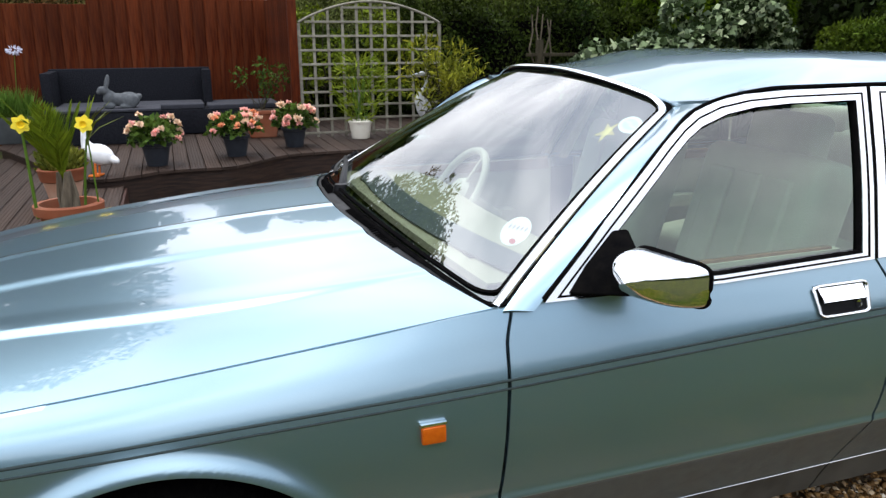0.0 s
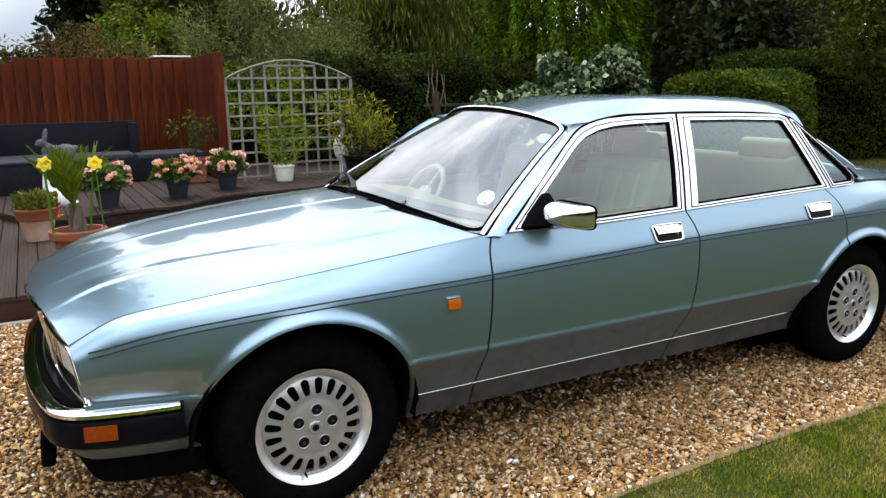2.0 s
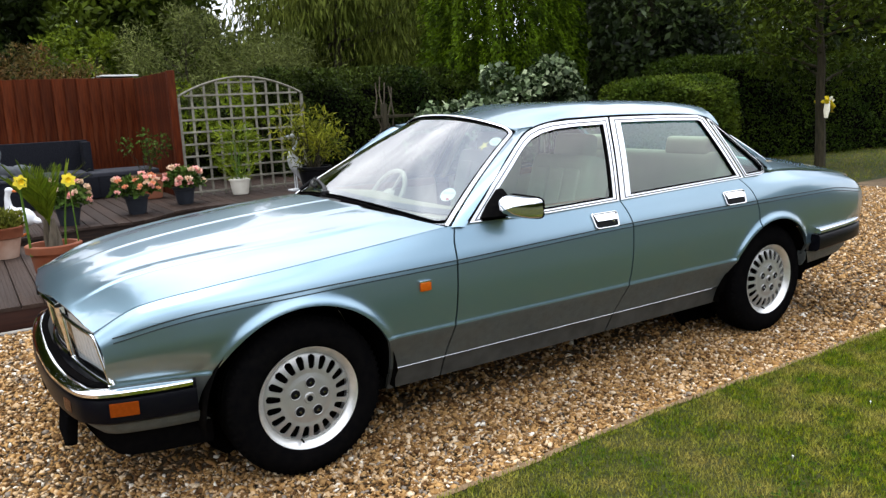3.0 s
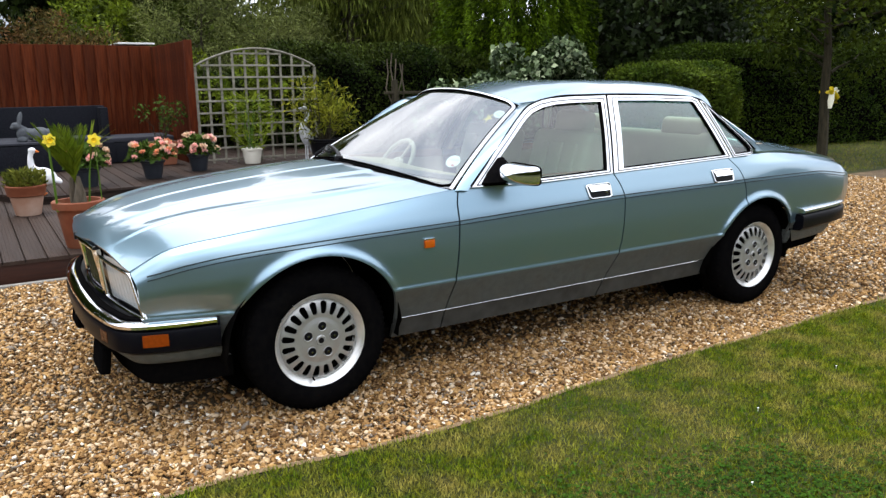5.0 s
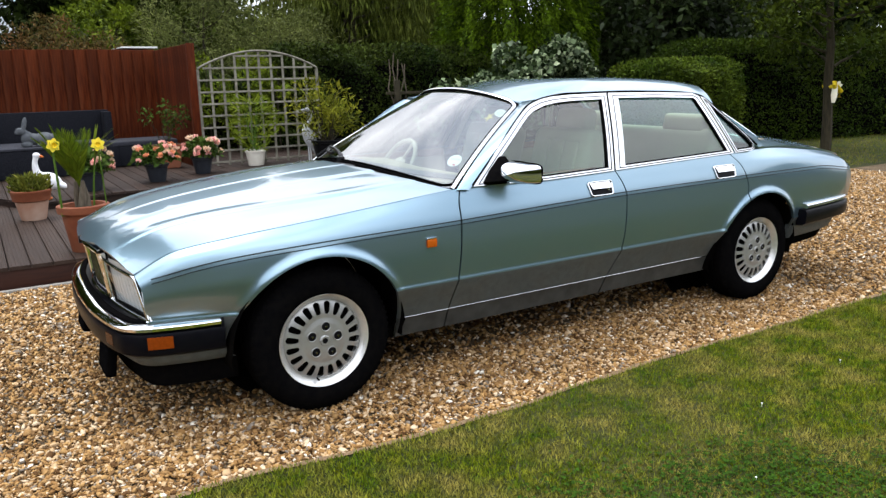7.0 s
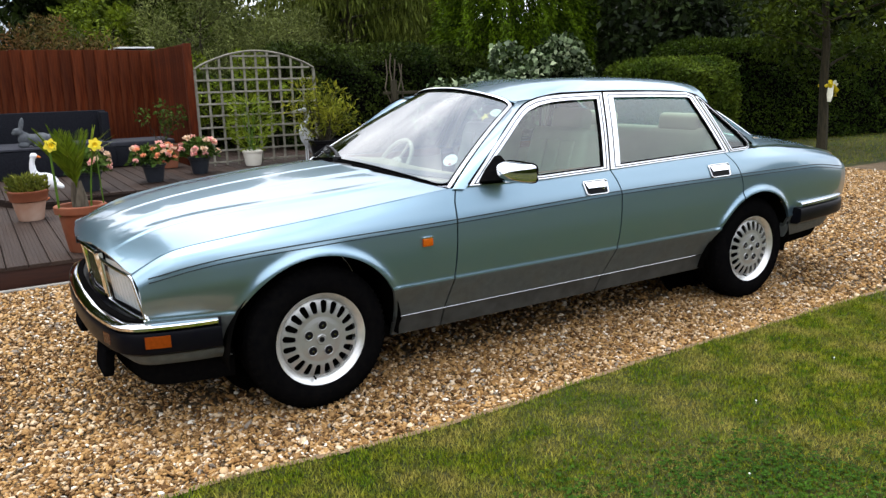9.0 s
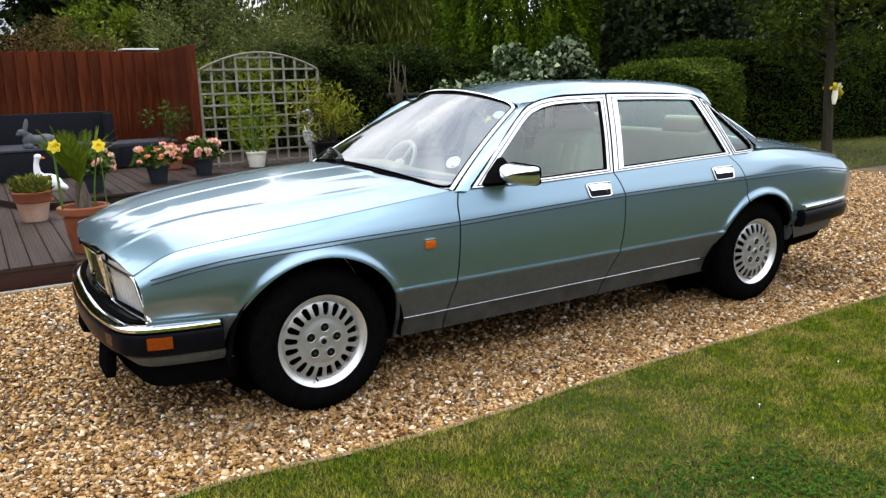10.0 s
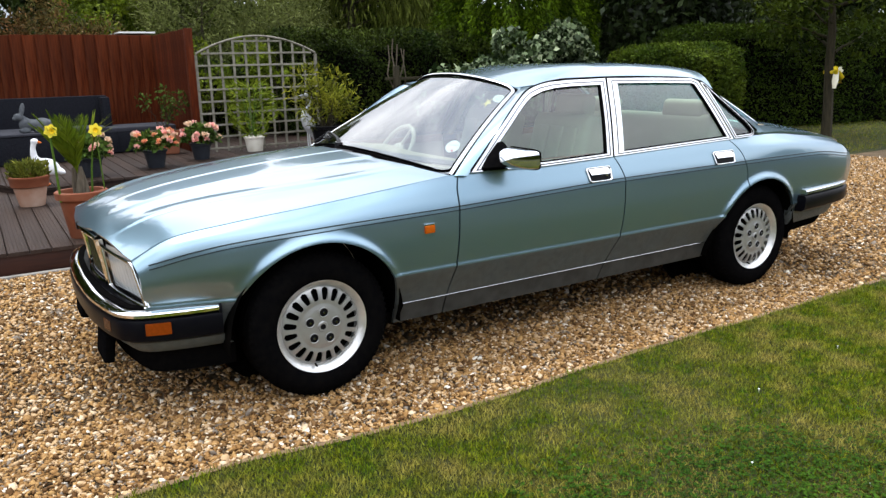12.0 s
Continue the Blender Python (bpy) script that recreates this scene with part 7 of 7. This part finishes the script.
def blob(bm, at, size, m=None, seg=16):
    t = bmesh.new()
    bmesh.ops.create_uvsphere(t, u_segments=seg, v_segments=seg // 2 + 2, radius=1.0)
    bmesh.ops.scale(t, vec=size, verts=t.verts)
    join(bm, t, Matrix.Translation(at) @ (m or Matrix()))


g = empty("goose_ornament", "white painted goose ornament with orange feet on the deck edge", "garden ornament", at=(-0.57, 6.00, UPPER_Z), turn=-20)
bm = bmesh.new()
blob(bm, (0.045, 0, 0.19), (0.125, 0.082, 0.092), pose(0, 0, 0, 0, 22, 0))
blob(bm, (0.15, 0, 0.15), (0.065, 0.045, 0.035), pose(0, 0, 0, 0, 30, 0))
blob(bm, (-0.045, 0, 0.225), (0.062, 0.062, 0.075))
tube([(-0.05, 0, 0.22), (-0.075, 0, 0.31), (-0.075, 0, 0.39), (-0.060, 0, 0.445)], [0.060, 0.036, 0.026, 0.026], 12, bm=bm, up=(0, 1, 0))
blob(bm, (-0.050, 0, 0.462), (0.040, 0.030, 0.032))
fused(part("body", bm, GOOSE_WHITE, g), 0.007, 4)
part("beak", lathe([(0.014, 0), (0.012, 0.016), (0.006, 0.034), (0, 0.038)], 10, Matrix.Translation((-0.018, 0, 0.455)) @ pose(0, 0, 0, 0, 105, 0)), ORANGE, g, "orange beak")
for sy in (-1, 1):
    part("foot", box((0.09, 0.05, 0.018), Matrix.Translation((-0.01, sy * 0.04, 0.009)), 0.006), ORANGE, g, "orange foot")
    part("leg", tube([(0.0, sy * 0.04, 0.012), (0.01, sy * 0.04, 0.12)], 0.010, 8), ORANGE, g)

bm = bmesh.new()
blob(bm, (0.13, 0, 0.095), (0.125, 0.085, 0.092))
blob(bm, (0.02, 0, 0.10), (0.12, 0.070, 0.075), pose(0, 0, 0, 0, 12, 0))
blob(bm, (-0.075, 0, 0.125), (0.065, 0.060, 0.085), pose(0, 0, 0, 0, 30, 0))
blob(bm, (-0.125, 0, 0.205), (0.072, 0.046, 0.048), pose(0, 0, 0, 0, 18, 0))
blob(bm, (-0.175, 0, 0.192), (0.034, 0.030, 0.028))
blob(bm, (0.245, 0, 0.13), (0.036, 0.034, 0.036))
for sy in (-1, 1):
    blob(bm, (-0.085, sy * 0.020, 0.300), (0.030, 0.013, 0.098), pose(0, 0, 0, sy * 7, 14, 0), 12)
    blob(bm, (-0.085, sy * 0.042, 0.035), (0.066, 0.024, 0.036))
    blob(bm, (0.155, sy * 0.058, 0.080), (0.085, 0.036, 0.075), pose(0, 0, 0, 0, -25, 0))
    blob(bm, (0.11, sy * 0.062, 0.025), (0.090, 0.028, 0.028))
rabbit = fused(part("rabbit_ornament", bm, STONE_ORNAMENT), 0.0085, 3)
rabbit.matrix_basis = pose(-0.48, 8.36, UPPER_Z + 0.392, 0, 0, 6)
tagged(rabbit, "grey cast-stone rabbit ornament on the rattan table", "garden ornament")

bm = bmesh.new()
blob(bm, (0.02, 0, 0.36), (0.092, 0.085, 0.155), pose(0, 0, 0, 0, -24, 0))
blob(bm, (-0.035, 0, 0.44), (0.062, 0.060, 0.080))
blob(bm, (0.085, 0, 0.215), (0.040, 0.036, 0.115), pose(0, 0, 0, 0, -22, 0))
tube([(-0.045, 0, 0.46), (-0.035, 0, 0.54), (0.030, 0, 0.585), (0.062, 0, 0.640), (0.050, 0, 0.710), (0.010, 0, 0.755)], [0.050, 0.032, 0.027, 0.024, 0.022, 0.024], 10, bm=bm, up=(0, 1, 0))
blob(bm, (-0.005, 0, 0.760), (0.050, 0.027, 0.026))
tube([(-0.04, 0, 0.760), (-0.16, 0, 0.745)], [0.015, 0.004], 8, bm=bm, up=(0, 1, 0))
for sy in (-1, 1):
    tube([(0.01, sy * 0.028, 0.26), (0.012, sy * 0.028, 0.0)], 0.011, 6, bm=bm, up=(0, 1, 0))
add_box(bm, (0.18, 0.14, 0.03), Matrix.Translation((0.0, 0, 0.012)), 0.004)
heron = fused(part("heron_ornament", bm, HERON_GREY), 0.0065, 3)
heron.matrix_basis = pose(2.93, 7.42, UPPER_Z, 0, 0, 10) @ Matrix.Diagonal((1.0, 0.95, 1.0, 1.0))
tagged(heron, "pale grey standing heron ornament on the deck", "garden ornament")

# Yellow ribbon tied round the slim tree.
rb2 = empty("ribbon_bow", "yellow and cream ribbon bow tied round the tree trunk", "ribbon", at=(11.1, 4.62, 1.12))
part("band", tube([(0.10 + 0.125 * math.cos(2 * math.pi * k / 24), 0.13 + 0.125 * math.sin(2 * math.pi * k / 24), 0.0) for k in range(24)], 0.02, 6, closed=True, flat=1.6), RIBBON, rb2)
for dx, dz, mt in ((-0.065, 0.08, RIBBON), (0.075, 0.07, RIBBON_WHITE)):
    part("loop", tube([(0, 0, 0), (dx, -0.02, dz), (dx * 1.4, -0.03, dz * 0.4), (dx * 0.7, -0.02, -0.02), (0, 0, 0)], 0.035, 8, flat=0.5), mt, rb2)
part("tail", tube([(-0.02, -0.01, 0), (-0.06, -0.03, -0.14), (-0.07, -0.03, -0.26)], [0.04, 0.05, 0.03], 8, flat=0.35), RIBBON_WHITE, rb2, "cream ribbon tail")
part("tail", tube([(0.02, -0.01, 0.02), (0.10, -0.03, -0.08), (0.09, -0.03, -0.18)], [0.05, 0.07, 0.04], 8, flat=0.4), RIBBON, rb2)

# Shed roof edge showing white over the fence, and a post with a rail by the conifer hedge.
shed = empty("shed", "garden shed with a white roof edge behind the fence", "shed", at=(1.55, 12.2, 0))
part("shed_wall", box((0.52, 0.8, 2.0), Matrix.Translation((0.04, 0.1, 1.0)), 0.01), FASCIA, shed)
part("roof", box((0.62, 1.0, 0.03), Matrix.Translation((0.04, 0.1, 2.05)), 0.008), WHITE, shed, "white roof edge")
post = empty("post_and_rail", "weathered grey post with a rail", "fence post", at=(5.35, 9.2, 0))
stems = empty("bare_stems", "thin pale bare stems of a climbing shrub", "shrub", at=(5.42, 9.32, 0))
for k in range(5):
    st = bmesh.new()
    limb(st, (0.05 * k - 0.1, 0, -0.02), (0.07 * k - 0.15 + r2.uniform(-0.06, 0.06), 0, r2.uniform(1.6, 1.9)), 0.020, 0.010, 0.05, 7, 6)
    part("stem", st, PALE_BARK, stems)
part("post", box((0.09, 0.09, 1.38), Matrix.Translation((0, 0, 0.69)), 0.008), BARK, post)
part("rail", box((1.5, 0.04, 0.05), Matrix.Translation((0.55, 0.02, 1.16)), 0.006), BARK, post)
